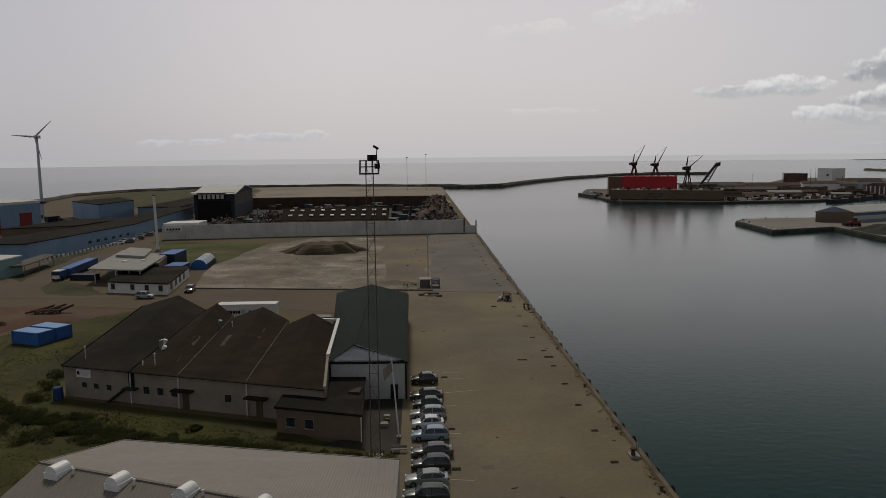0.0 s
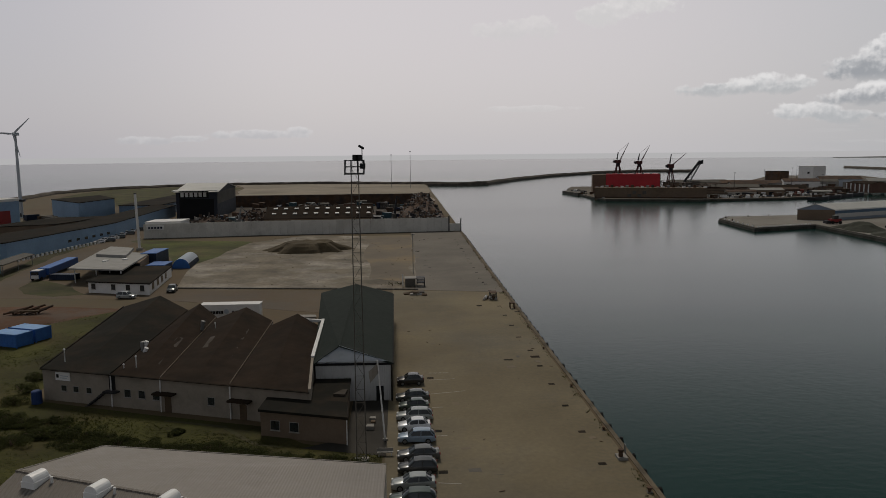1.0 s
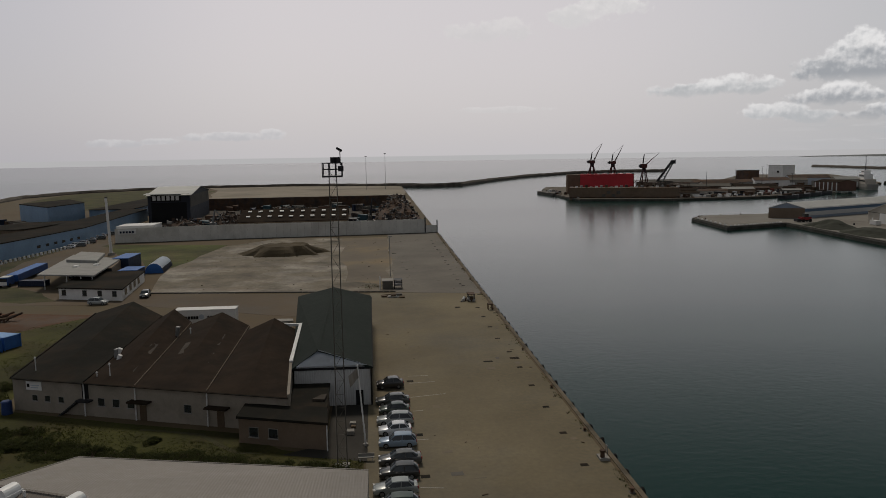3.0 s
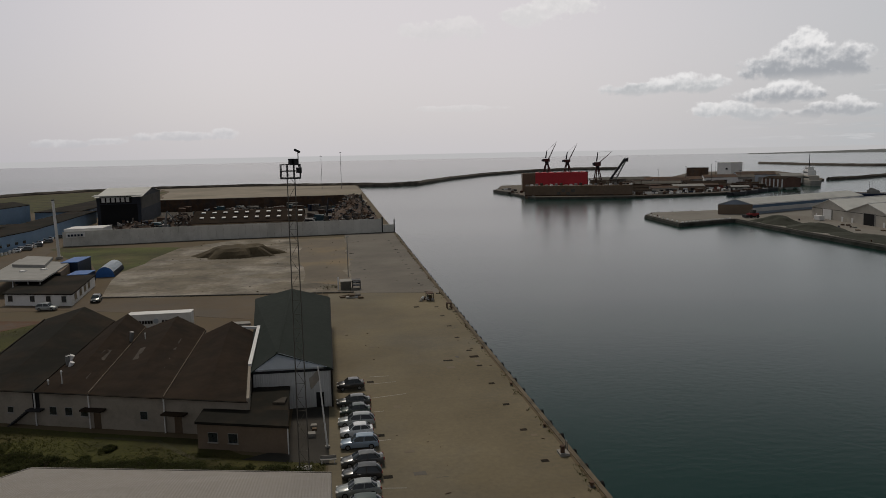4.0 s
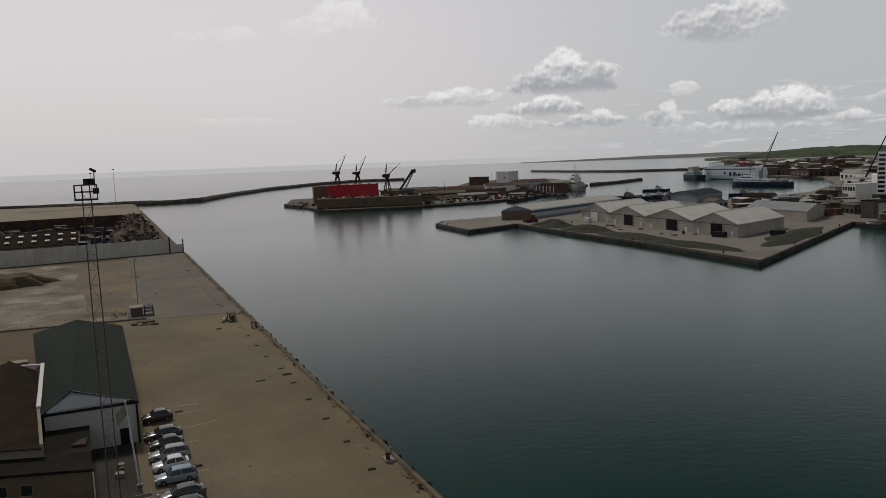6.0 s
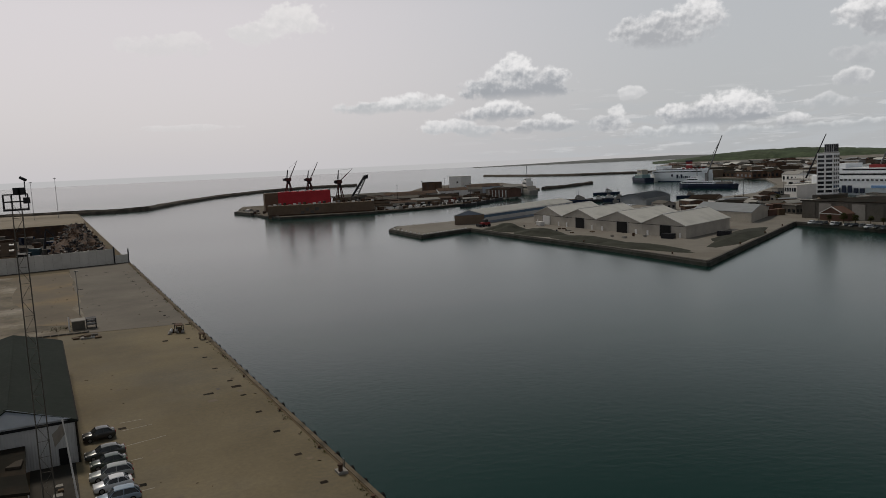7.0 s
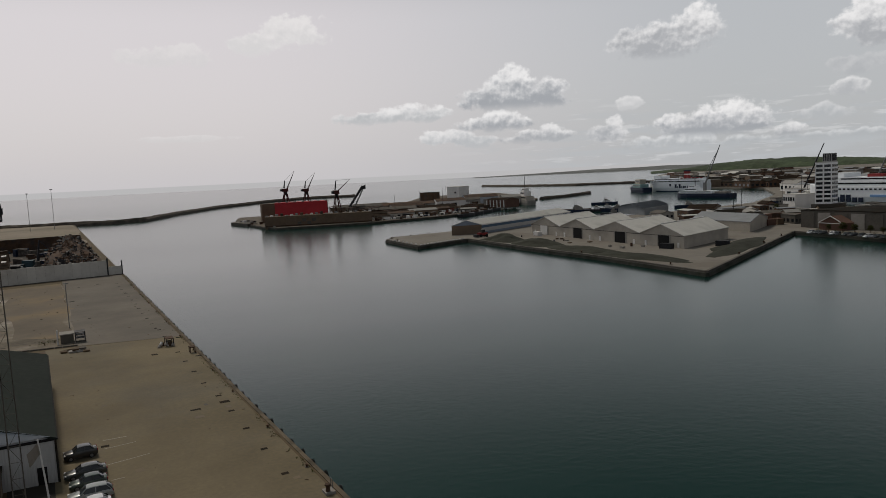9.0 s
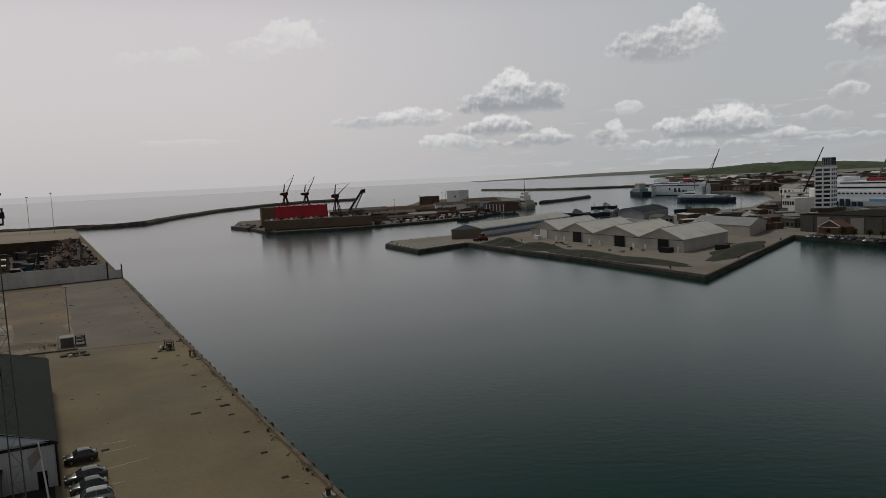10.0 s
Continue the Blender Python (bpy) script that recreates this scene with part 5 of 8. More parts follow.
# pallets, pipes and floats on the apron
qs = thing("gear_pile", "pile of pale floats, pipes and a steel frame on the apron", "gear", (19.9, 167, 0))
for i in range(7):
    part("float", cyl(B(), (18.6 + i * 0.45, 166.0 + (i % 3) * 0.7, 0.05 + (i % 2) * 0.35), (18.9 + i * 0.45, 166.5 + (i % 3) * 0.7, 0.55 + (i % 2) * 0.35), 0.34, 0.3, 9), (M_conc, M_white, M_rust)[i % 3], qs)
for x in (20.2, 21.6):
    for y in (166.2, 168.6):
        part("post", cyl(B(), (x, y, 0.02), (x, y, 1.7), 0.09, None, 6), M_steel_dk, qs)
part("top_frame", bx(B(), 20.1, 21.7, 166.1, 168.7, 1.62, 1.78), M_rust, qs)
part("crate", bx(B(), 20.4, 21.4, 166.6, 168.2, 0.02, 1.0), M_wood, qs)
ht_ = thing("ladder_stand", "small steel stand at the quay edge", "stand", (24.0, 157, 0))
for dx in (0, 0.9):
    for dy in (0, 1.4):
        part("leg", cyl(B(), (23.3 + dx, 156.3 + dy, 0.02), (23.3 + dx, 156.3 + dy, 1.2), 0.08, None, 6), M_rust, ht_)
part("top", bx(B(), 23.2, 24.3, 156.2, 157.8, 1.15, 1.3), M_rust, ht_)
# kiosk, pallets, bush round the lamp pole at the end of the brown apron
kk = thing("pump_kiosk", "small grey kiosk with a steel rack beside it", "kiosk", (2.5, 187, 0))
part("body", bx(B(), 0.8, 3.4, 185.6, 189.0, 0.02, 2.0), M_conc_dark, kk)
part("roof", bx(B(), 0.6, 3.6, 185.4, 189.2, 2.0, 2.2), M_conc, kk)
part("post", cyl(B(), (0.2, 186, 0.02), (0.2, 186, 3.2), 0.16, None, 8), M_white, kk, "white post")
for x in (3.8, 5.7):
    for y in (185.4, 188):
        part("rack_post", cyl(B(), (x, y, 0.02), (x, y, 2.3), 0.08, None, 6), M_steel_dk, kk)
for z in (0.9, 1.6, 2.25):
    part("rack_bar", bx(B(), 3.7, 5.8, 185.3, 188.1, z, z + 0.1), M_steel_dk, kk)
pl = thing("pallet_stack", "stacked timber and pale pallets lying on the apron", "pallets", (2.8, 174, 0))
for i, (x, y, z, m) in enumerate(((0.4, 174.6, 0.05, M_wood), (1.9, 173.8, 0.05, M_conc), (3.4, 174.2, 0.05, M_white), (4.6, 173.0, 0.05, M_wood), (2.6, 174.0, 0.45, M_wood), (4.0, 174.4, 0.45, M_conc_dark))):
    p_ = part("pallet", bx(B(), x, x + 1.3, y, y + 1.6, z, z + 0.32), m, pl)
for i in range(5):
    part("beam", cyl(B(), (0.3 + i * 0.4, 176.5, 0.15), (2.6 + i * 0.5, 177.4, 0.25), 0.12, None, 6), M_wood, pl)
shrub(-2.4, 187, 1.9, 1.5, 301, 160)
shrub(-0.4, 189, 1.3, 1.0, 302, 120)
lp = thing("lamp_post", "thin grey lamp post on the apron", "lamp post", (3.2, 206, 0))
part("pole", cyl(B(), (3.2, 206, 0), (3.2, 206, 11.2), 0.12, 0.08, 8), M_steel, lp)
part("lamp_head", bx(B(), 2.8, 3.8, 205.8, 206.2, 11.1, 11.3), M_steel, lp)
for x, h in ((-8.5, 33.5), (10.9, 36.5)):
    q = thing("floodlight_mast", "very tall thin floodlight mast on the outer ground", "mast", (x, 757, 0), "floodlight masts")
    part("pole", cyl(B(), (x, 757, 0), (x, 757, h), 0.2, 0.14, 8), M_steel, q)
    part("lamp_head", bx(B(), x - 1.1, x + 1.1, 756.6, 757.4, h - 0.4, h + 0.2), M_steel_dk, q)
# apron joints, painted bay lines, patches
rnd = random.Random(4)
for x0, y0, x1, y1 in ((3.6, 100.6, 8.6, 101.6), (3.7, 107.0, 7.6, 107.4), (3.8, 110.6, 6.8, 110.5), (3.6, 95.0, 5.0, 95.1), (3.4, 85.0, 5.0, 85.1), (3.2, 72.4, 5.6, 72.0)):
    solo("bay_line", obox(B(), (x0, y0), (x1, y1), 0.14, 0.0, 0.026), M_line, "worn painted parking bay line", "marking", "structure")
for k in range(26):
    y = rnd.uniform(62, 300)
    x = rnd.choice((rnd.uniform(18, 24), rnd.uniform(4, 24), rnd.uniform(3, 9)))
    w_, h_ = rnd.uniform(0.5, 1.6), rnd.uniform(0.5, 1.4)
    solo("drain_patch", prism(B(), [(x, y), (x + w_, y + rnd.uniform(-0.1, 0.1)), (x + w_ * 0.95, y + h_), (x - 0.05, y + h_ * 0.9)], 0.0, 0.032), rnd.choice((M_conc_dark, M_roof_dark, M_gravel_y)), "dark patch or drain cover in the apron", "patch", "structure")
for y in (74.5, 86.2, 107.6):
    solo("drain_patch", bx(B(), 3.4, 4.4, y, y + 0.8, 0, 0.034), M_roof_dark, "dark drain cover in the apron", "patch", "structure")

M_blue_dk = mat("blue_deep", (0.022, 0.07, 0.22), 0.55, var=0.15, big=0.3, fine=1.2)
# ---- white office with canopy, chimney pole and neighbours ----
OF = [(-77.8, 186.0), (-61.3, 181.0), (-64.6, 209.5), (-80.6, 211.0)]
of = thing("office", "low white office building with a dark flat roof", "building", (-71, 197, 0))
part("wall", prism(B(), OF, 0, 2.7), M_white, of)
part("roof", prism(B(), [(-78.1, 185.6), (-61.0, 180.6), (-64.4, 209.8), (-80.8, 211.3)], 2.7, 3.0), M_roof_dark, of)
for u in (0.05, 0.38, 0.62, 0.85):
    window_on(OF[0], OF[1], u, u + 0.07, 1.0, 2.4, of)
for u in (0.1, 0.3, 0.48, 0.66):
    window_on(OF[1], OF[2], u, u + 0.09, 0.9, 2.5, of)
pv = thing("pavilion", "grey-roofed pavilion with a wide flat canopy on white posts", "building", (-81, 220, 0))
part("wall", prism(B(), [(-86, 213), (-73.5, 210.5), (-76.5, 228), (-90, 234)], 0, 3.95), M_brick, pv)
part("glazing", prism(B(), [(-85.8, 212.9), (-73.4, 210.4), (-73.5, 210.2), (-85.9, 212.7)], 1.0, 3.6), M_glass, pv, "dark glass front")
part("roof", prism(B(), [(-88.5, 199.5), (-72.6, 195.0), (-76.6, 227.5), (-95, 240)], 3.95, 4.3), M_roof_mid, pv)
part("roof_upper", prism(B(), [(-90, 222), (-80, 218), (-84, 236), (-93, 241)], 4.3, 5.1), M_roof_mid, pv)
for x, y in ((-87.4, 201), (-81.0, 199.0), (-73.8, 197.0), (-77, 197.9)):
    part("post", cyl(B(), (x, y, 0), (x, y, 3.95), 0.14, None, 8), M_white, pv)
for x, y in ((-83.5, 212), (-79, 214.5)):
    part("roof_light", bx(B(), x - 0.6, x + 0.6, y - 1.0, y + 1.0, 4.3, 4.6), M_white, pv)
ch = thing("chimney_pole", "tall white steel chimney", "chimney", (-94.4, 271, 0))
part("shaft", cyl(B(), (-94.4, 271, 0), (-94.9, 271, 20.2), 0.5, 0.42, 14), M_cap, ch)
part("rim", cyl(B(), (-94.9, 271, 20.2), (-94.9, 271, 20.6), 0.5, 0.5, 14), M_steel_dk, ch)
part("foot", cyl(B(), (-94.4, 271, 0), (-94.4, 271, 0.8), 1.2, 1.1, 12), M_conc, ch)
M_tarp_lit = mat("tarp_sunlit", (0.62, 0.68, 0.76), 0.6, var=0.1)
tn = thing("tunnel_shed", "blue tarpaulin tunnel shed with its sunlit side painted pale", "shed", (-68, 240, 0))
# sunlight is painted in: pale crown strip, darker navy strip at the right foot
for i0, i1, m in ((0, 3, M_blue), (3, 10, M_tarp_lit), (10, 12, M_navy)):
    d = B()
    prev = None
    for i in range(i0, i1 + 1):
        t = math.pi * i / 12
        x, z = -2.7 * math.cos(t), 3.0 * math.sin(t)
        a, b = d.verts.new((-66.2 + x, 224, z)), d.verts.new((-67.8 + x, 240, z))
        if prev:
            d.faces.new((prev[0], prev[1], b, a))
        prev = (a, b)
    bmesh.ops.solidify(d, geom=d.faces[:], thickness=0.1)
    bmesh.ops.recalc_face_normals(d, faces=d.faces)
    part("tarpaulin", d, m, tn)
d = B()
d.faces.new([d.verts.new((-66.2 - 2.65 * math.cos(math.pi * i / 12), 224.1, 2.95 * math.sin(math.pi * i / 12))) for i in range(13)])
part("end_sheet", d, M_blue, tn)
for x0, x1, y0, y1, h, m, lab in ((-72.5, -67.5, 212.5, 220, 2.7, M_navy, "dark blue cabin container"), (-78.5, -74, 226, 238, 4.4, M_navy, "dark blue container beside the pavilion")):
    q = thing("cabin_container", lab, "container", ((x0 + x1) / 2, (y0 + y1) / 2, 0))
    part("body", bx(B(), x0, x1, y0, y1, 0, h), m, q)
    part("roof", bx(B(), x0 - 0.1, x1 + 0.1, y0 - 0.1, y1 + 0.1, h, h + 0.15), M_blue, q)


def container(x, y, lx, ly, h, rot, m, mt, label, group=""):
    c = thing("container", label, "container", (0, 0, 0), group)
    part("body", bx(B(), -lx / 2, lx / 2, -ly / 2, ly / 2, 0.1, h), m, c)
    part("roof", bx(B(), -lx / 2 + 0.05, lx / 2 - 0.05, -ly / 2 + 0.05, ly / 2 - 0.05, h, h + 0.07), mt, c)
    for sx in (-1, 1):
        for sy in (-1, 1):
            part("corner_post", bx(B(), sx * lx / 2 - 0.1, sx * lx / 2 + 0.1, sy * ly / 2 - 0.1, sy * ly / 2 + 0.1, 0, h + 0.1), m, c)
    n = int(lx / 0.6)
    rb = B()
    for i in range(n):
        bx(rb, -lx / 2 + 0.3 + i * (lx - 0.6) / max(1, n - 1) - 0.1, -lx / 2 + 0.3 + i * (lx - 0.6) / max(1, n - 1) + 0.1, -ly / 2 - 0.05, ly / 2 + 0.05, 0.25, h - 0.15)
    part("side_rib", rb, m, c)
    c.matrix_basis = pose(x, y, 0.03, 0, 0, rot)
    return c


container(-70.4, 134.6, 6.2, 3.4, 2.35, -22, M_blue, M_blue_top, "bright blue steel container on the grass", "blue containers")
container(-69.0, 138.6, 6.2, 3.4, 2.35, -22, M_blue, M_blue_top, "bright blue steel container on the grass", "blue containers")
wk = thing("boat_trailer", "rusty trailer frame with timber lying on bare soil", "trailer", (-81, 161, 0))
for i in range(9):
    part("beam", cyl(B(), (-85 + i * 0.8, 160 + (i % 3) * 0.8, 0.4 + 0.2 * (i % 2)), (-81 + i * 0.7, 162 + (i % 2), 1.0 + 0.35 * (i % 3)), 0.22, None, 6), M_rust, wk)
part("deck", bx(B(), -84, -78, 160.5, 162.5, 0.6, 0.9), M_wood, wk)
for x in (-83.5, -78.8):
    for y in (160.7, 162.2):
        part("leg", bx(B(), x, x + 0.3, y, y + 0.2, 0.0, 0.62), M_rust, wk)
for i in range(7):
    x, y = -104 + i * 3.2, 146 + (i * 5 % 4) * 2
    solo("rubble_heap", cyl(B(), (x, y, 0), (x + 0.3, y, 0.9), 1.6 + (i % 3) * 0.5, 0.5, 9), (M_rust, M_conc_dark, M_wood)[i % 3], "small heap of rubble on bare soil", "rubble")
# lorry with a blue trailer
lo = thing("lorry", "lorry with a long blue trailer parked by the road", "lorry", (-101, 226, 0))
part("trailer_box", prism(B(), [(-101.6, 210.5), (-98.4, 210.5), (-100.4, 234), (-103.6, 234)], 0.9, 2.7), M_blue_dk, lo)
part("trailer_roof", prism(B(), [(-101.5, 210.7), (-98.5, 210.7), (-100.5, 233.8), (-103.5, 233.8)], 2.7, 2.78), M_blue, lo)
part("cab", bx(B(), -101.2, -98.8, 205.5, 209.3, 0.6, 2.7), M_blue_dk, lo)
part("cab_roof", bx(B(), -101.1, -98.9, 205.7, 208.9, 2.7, 2.85), M_cap, lo, "white cab roof")
part("cab_front", bx(B(), -101.0, -99.0, 205.36, 205.5, 0.7, 1.6), M_cap, lo)
part("windscreen", bx(B(), -101.0, -99.0, 205.38, 205.5, 1.7, 2.5), M_glass, lo)
for y in (206.5, 213, 228, 230.5):
    for x in (-101.3, -98.9):
        part("wheel", cyl(B(), (x - (y - 206) * 0.075, y, 0.55), (x + 0.35 - (y - 206) * 0.075, y, 0.55), 0.55, None, 12), M_tyre, lo)
container(-93.0, 207.5, 7.0, 2.6, 1.5, -8, M_navy, M_navy, "dark blue flat container by the lorry")
# white box trailer behind the workshop; its lettering becomes bars
tr = thing("box_trailer", "white box trailer with dark lettering bars behind the workshop", "trailer", (-36, 148.0, 0))
part("box", bx(B(), -40.0, -28.4, 146.4, 149.2, 1.2, 4.1), M_white, tr)
part("roof", bx(B(), -40.1, -28.3, 146.3, 149.3, 4.1, 4.22), M_cap, tr)
part("chassis", bx(B(), -39.7, -28.8, 146.8, 148.8, 0.8, 1.2), M_steel_dk, tr)
for x in (-39.0, -37.7, -36.4):
    for y in (146.6, 148.8):
        part("wheel", cyl(B(), (x, y - 0.15, 0.5), (x, y + 0.15, 0.5), 0.5, None, 12), M_tyre, tr)
part("landing_leg", bx(B(), -32.2, -32.0, 147.0, 148.6, 0, 0.8), M_steel_dk, tr)
for i in range(5):
    part("letter_bar", bx(B(), -38.0 + i * 0.52, -37.6 + i * 0.52, 146.33, 146.42, 2.35, 2.95), M_dark, tr)
part("letter_bar", cyl(B(), (-34.9, 146.36, 2.8), (-34.9, 146.42, 2.8), 0.5, None, 12), M_wall_band, tr)
for i in range(6):
    part("letter_bar", bx(B(), -33.8 + i * 0.52, -33.4 + i * 0.52, 146.33, 146.42, 2.35, 2.95), M_dark, tr)
solo("tarpaulin", prism(B(), [(-22.5, 150.5), (-17.8, 151.2), (-18.2, 153.2), (-21.5, 153.4)], 0.02, 0.35), M_conc, "pale tarpaulin lying on the road", "tarpaulin")


# ---- blue halls beyond the road ----
def block(name, pts, h, wm, rm, label, cat="building", para=0.35, group="", at_z=0.0):
    cx, cy = sum(p[0] for p in pts) / len(pts), sum(p[1] for p in pts) / len(pts)
    b = thing(name, label, cat, (cx, cy, at_z), group)
    part("wall", prism(B(), pts, at_z, h), wm, b)
    part("roof", prism(B(), [(cx + (x - cx) * 1.012, cy + (y - cy) * 1.012) for x, y in pts], h, h + para), rm, b)
    return b


lb = block("long_blue_hall", [(-128, 246), (-119.5, 316), (-127, 425), (-141, 425), (-136, 316), (-152, 244)], 6.0, M_blue_wall, M_roof_dark, "long low blue hall with a dark flat roof")
cn = thing("road_canopy", "grey flat canopy on slim posts by the road", "canopy", (-116, 229, 0))
part("roof", prism(B(), [(-118.6, 214), (-113.0, 214.5), (-115.6, 238.5), (-120.6, 242)], 3.1, 3.35), M_conc_dark, cn)
for x, y in ((-113.4, 215), (-115.8, 237), (-118.2, 215), (-114.6, 226)):
    part("post", cyl(B(), (x, y, 0), (x, y, 3.1), 0.1, None, 8), M_steel, cn)
for i in range(6):
    part("window", wallq(B(), (-128, 246), (-119.5, 316), 2.0, 3.0, 0, 0.5 + i * 0.08, 0.53 + i * 0.08, 0.08), M_glass, lb)
fw = thing("fence", "row of white posts with rails beside the blue hall", "fence", (-121, 280, 0))
for i in range(27):
    p = lerp((-124.5, 246), (-115.8, 312), i / 26)
    part("post", bx(B(), p[0] - 0.28, p[0] + 0.28, p[1] - 0.45, p[1] + 0.45, 0, 1.1), M_white, fw)
part("rail", obox(B(), (-124.5, 246), (-115.8, 312), 0.06, 0.85, 0.95), M_conc_dark, fw)
bh = block("blue_hall", [(-191, 338), (-182, 364), (-226, 392), (-250, 350)], 14.0, M_blue_wall, M_roof_grey, "tall blue hall with red doors and a pale roof edge")
for u0, u1 in ((-0.02, 0.16), (0.55, 0.8)):
    part("door", wallq(B(), (-191, 338), (-182, 364), 0.2, 9.0, 0, max(u0, 0.01), u1, 0.2), M_red_dk, bh, "red sliding door")
part("eave_trim", wallq(B(), (-191, 338), (-182, 364), 13.2, 14.3, 0, 0, 1, 0.25), M_cap, bh)
block("blue_hall_wing", [(-252, 300), (-193, 330), (-191, 338), (-250, 350)], 10.0, M_blue_wall, M_roof_dark, "lower blue wing with a dark roof")
block("dark_shed", [(-176, 318), (-150, 330), (-142, 372), (-168, 366)], 4.5, M_brick, M_roof_dark, "low dark-roofed shed between the blue halls")
gb = block("blue_gable_hall", [(-196, 428), (-166, 392), (-163, 432), (-186, 470)], 10.0, M_blue_wall, M_roof_dark, "blue hall with a plain gable")
block("blue_far_hall", [(-160, 430), (-136, 428), (-140, 560), (-162, 560)], 6.0, M_blue_wall, M_roof_dark, "long low blue hall near the shore")
block("green_hall", [(-140, 196), (-117.4, 209), (-117, 221), (-140, 226)], 5.2, M_green_w, M_roof_grey, "pale green hall at the road")
for i, (x, y) in enumerate(((-188, 402), (-183, 396), (-178, 388), (-200, 412))):
    container(x, y, 7, 3, 3, 40 + i * 6, (M_rust, M_conc_dark, M_redbrick, M_navy)[i], M_conc_dark, "old container by the blue halls", "containers by the blue halls")
for i in range(3):
    container(-128 + i * 0.5, 372 + i * 9, 3.0, 8.5, 3.4, 4, M_navy, M_blue_roof, "dark blue trailer body parked by the hall", "trailer bodies")

# wind turbine behind the blue halls
TX, TY, TH = -214.0, 430.0, 46.8
wt = thing("wind_turbine", "pale grey three-bladed wind turbine behind the blue halls", "wind turbine", (TX, TY, 0))
part("tower", cyl(B(), (TX, TY, 0), (TX, TY, TH - 0.6), 1.0, 0.6, 16), M_turbine, wt)
part("tower_collar", cyl(B(), (TX, TY, 9.2), (TX, TY, 10.4), 2.6, 2.6, 16), M_steel_dk, wt, "dark collar round the tower")
part("service_door", bx(B(), TX - 0.4, TX + 0.4, TY - 1.04, TY - 0.9, 0.6, 2.6), M_steel_dk, wt)
part("nacelle", bx(B(), TX - 0.9, TX + 0.9, TY - 1.6, TY + 2.6, TH - 0.8, TH + 0.9), M_turbine, wt)
hb = part("hub", cyl(B(), (TX, TY - 2.5, TH), (TX, TY - 1.6, TH), 0.5, 0.7, 12), M_turbine, wt)
for ang in (47, 167, 275):
    dx, dz = math.sin(radians(ang)), math.cos(radians(ang))
    bl_ = B()
    loft(bl_, [[(TX + dx * r + dz * c, TY - 2.1 - t, TH + dz * r - dx * c), (TX + dx * r, TY - 2.1 + t, TH + dz * r), (TX + dx * r - dz * c, TY - 2.1 - t, TH + dz * r + dx * c)] for r, c, t in ((0.4, 0.3, 0.2), (2.6, 0.55, 0.14), (7.5, 0.36, 0.09), (13, 0.14, 0.05))])
    part("blade", bl_, M_turbine, wt)

# ---- yard wall and scrap yard ----
yw = thing("yard_wall", "long pale precast concrete wall round the scrap yard", "wall", (-40, 316, 0), kind="structure")
LINE = [(-105.5, 308.5), (-60, 315.8), (-13, 318.4), (20.8, 320.5)]
for a, b in zip(LINE, LINE[1:]):
    n = round(math.dist(a, b) / 3.0)
    for i in range(n):
        p, q = lerp(a, b, i / n + 0.0006), lerp(a, b, (i + 1) / n - 0.0006)
        part("panel", obox(B(), p, q, 0.35, 0, 6.0 + 0.03 * (i * 7 % 3)), M_panel, yw)
part("panel", obox(B(), (21.2, 320.4), (26.0, 320.4), 0.3, 0, 3.4), M_panel, yw)
part("post", cyl(B(), (21.0, 320.4, 0), (21.0, 320.4, 6.8), 0.3, None, 8), M_steel_dk, yw)
part("post", cyl(B(), (26.2, 320.4, 0), (26.2, 320.4, 5.6), 0.25, None, 8), M_steel_dk, yw)
wsn = part("sign_board", obox(B(), (-104.2, 308.3), (-97.5, 309.4), 0.6, 3.6, 5.4), M_white, yw, "white sign with dark letter bars")
for i in range(5):
    part("letter_bar", obox(B(), (-103.4 + i * 1.15, 308.05 + i * 0.19), (-102.7 + i * 1.15, 308.17 + i * 0.19), 0.5, 4.1, 4.9), M_navy, wsn)
solo("kerb", obox(B(), (-105.5, 307.9), (26, 319.6), 0.5, 0, 0.25), M_conc_dark, "dark kerb at the foot of the wall", "kerb", "structure")
sheet("scrap_floor", [(-104, 310), (20.8, 321), (22, 496), (-118, 496)], 0.045, M_yardmud, "dark dirty floor of the scrap yard", "ground")
solo("retaining_wall", obox(B(), (-112, 494), (20, 496), 1.5, 0, 7.6), M_rust, "long dark rusty retaining wall behind the scrap yard", "wall", "structure")
solo("retaining_fill", obox(B(), (-112, 505), (20, 507), 19, 0, 7.3), M_pad, "pale fill behind the retaining wall", "ground", "structure")
block("gate_house", [(-106, 312), (-92, 314), (-92, 327), (-106, 325)], 6.3, M_white, M_cap, "small gate house with a white flat roof")
sk = house("rooflight_shed", [(-59, 322), (-12.8, 324.5), (-13, 352), (-59, 350)], 6.2, 10.4, M_brick, M_roof_brown, "long brown-roofed shed with rows of white roof lights", "shed", "x", 0.3)
for row, (yy, zz) in enumerate(((327.3, 8.05), (333.0, 9.85))):
    for i in range(10):
        x = -56.4 + i * 4.6
        part("roof_light", slabface(B(), [(x, yy - 0.45, zz - 0.15 + 0.32), (x + 1.7, yy - 0.45, zz - 0.15 + 0.32), (x + 1.7, yy + 0.45, zz + 0.13 + 0.32), (x, yy + 0.45, zz + 0.13 + 0.32)], 0.3), M_cap, sk, "white roof light")
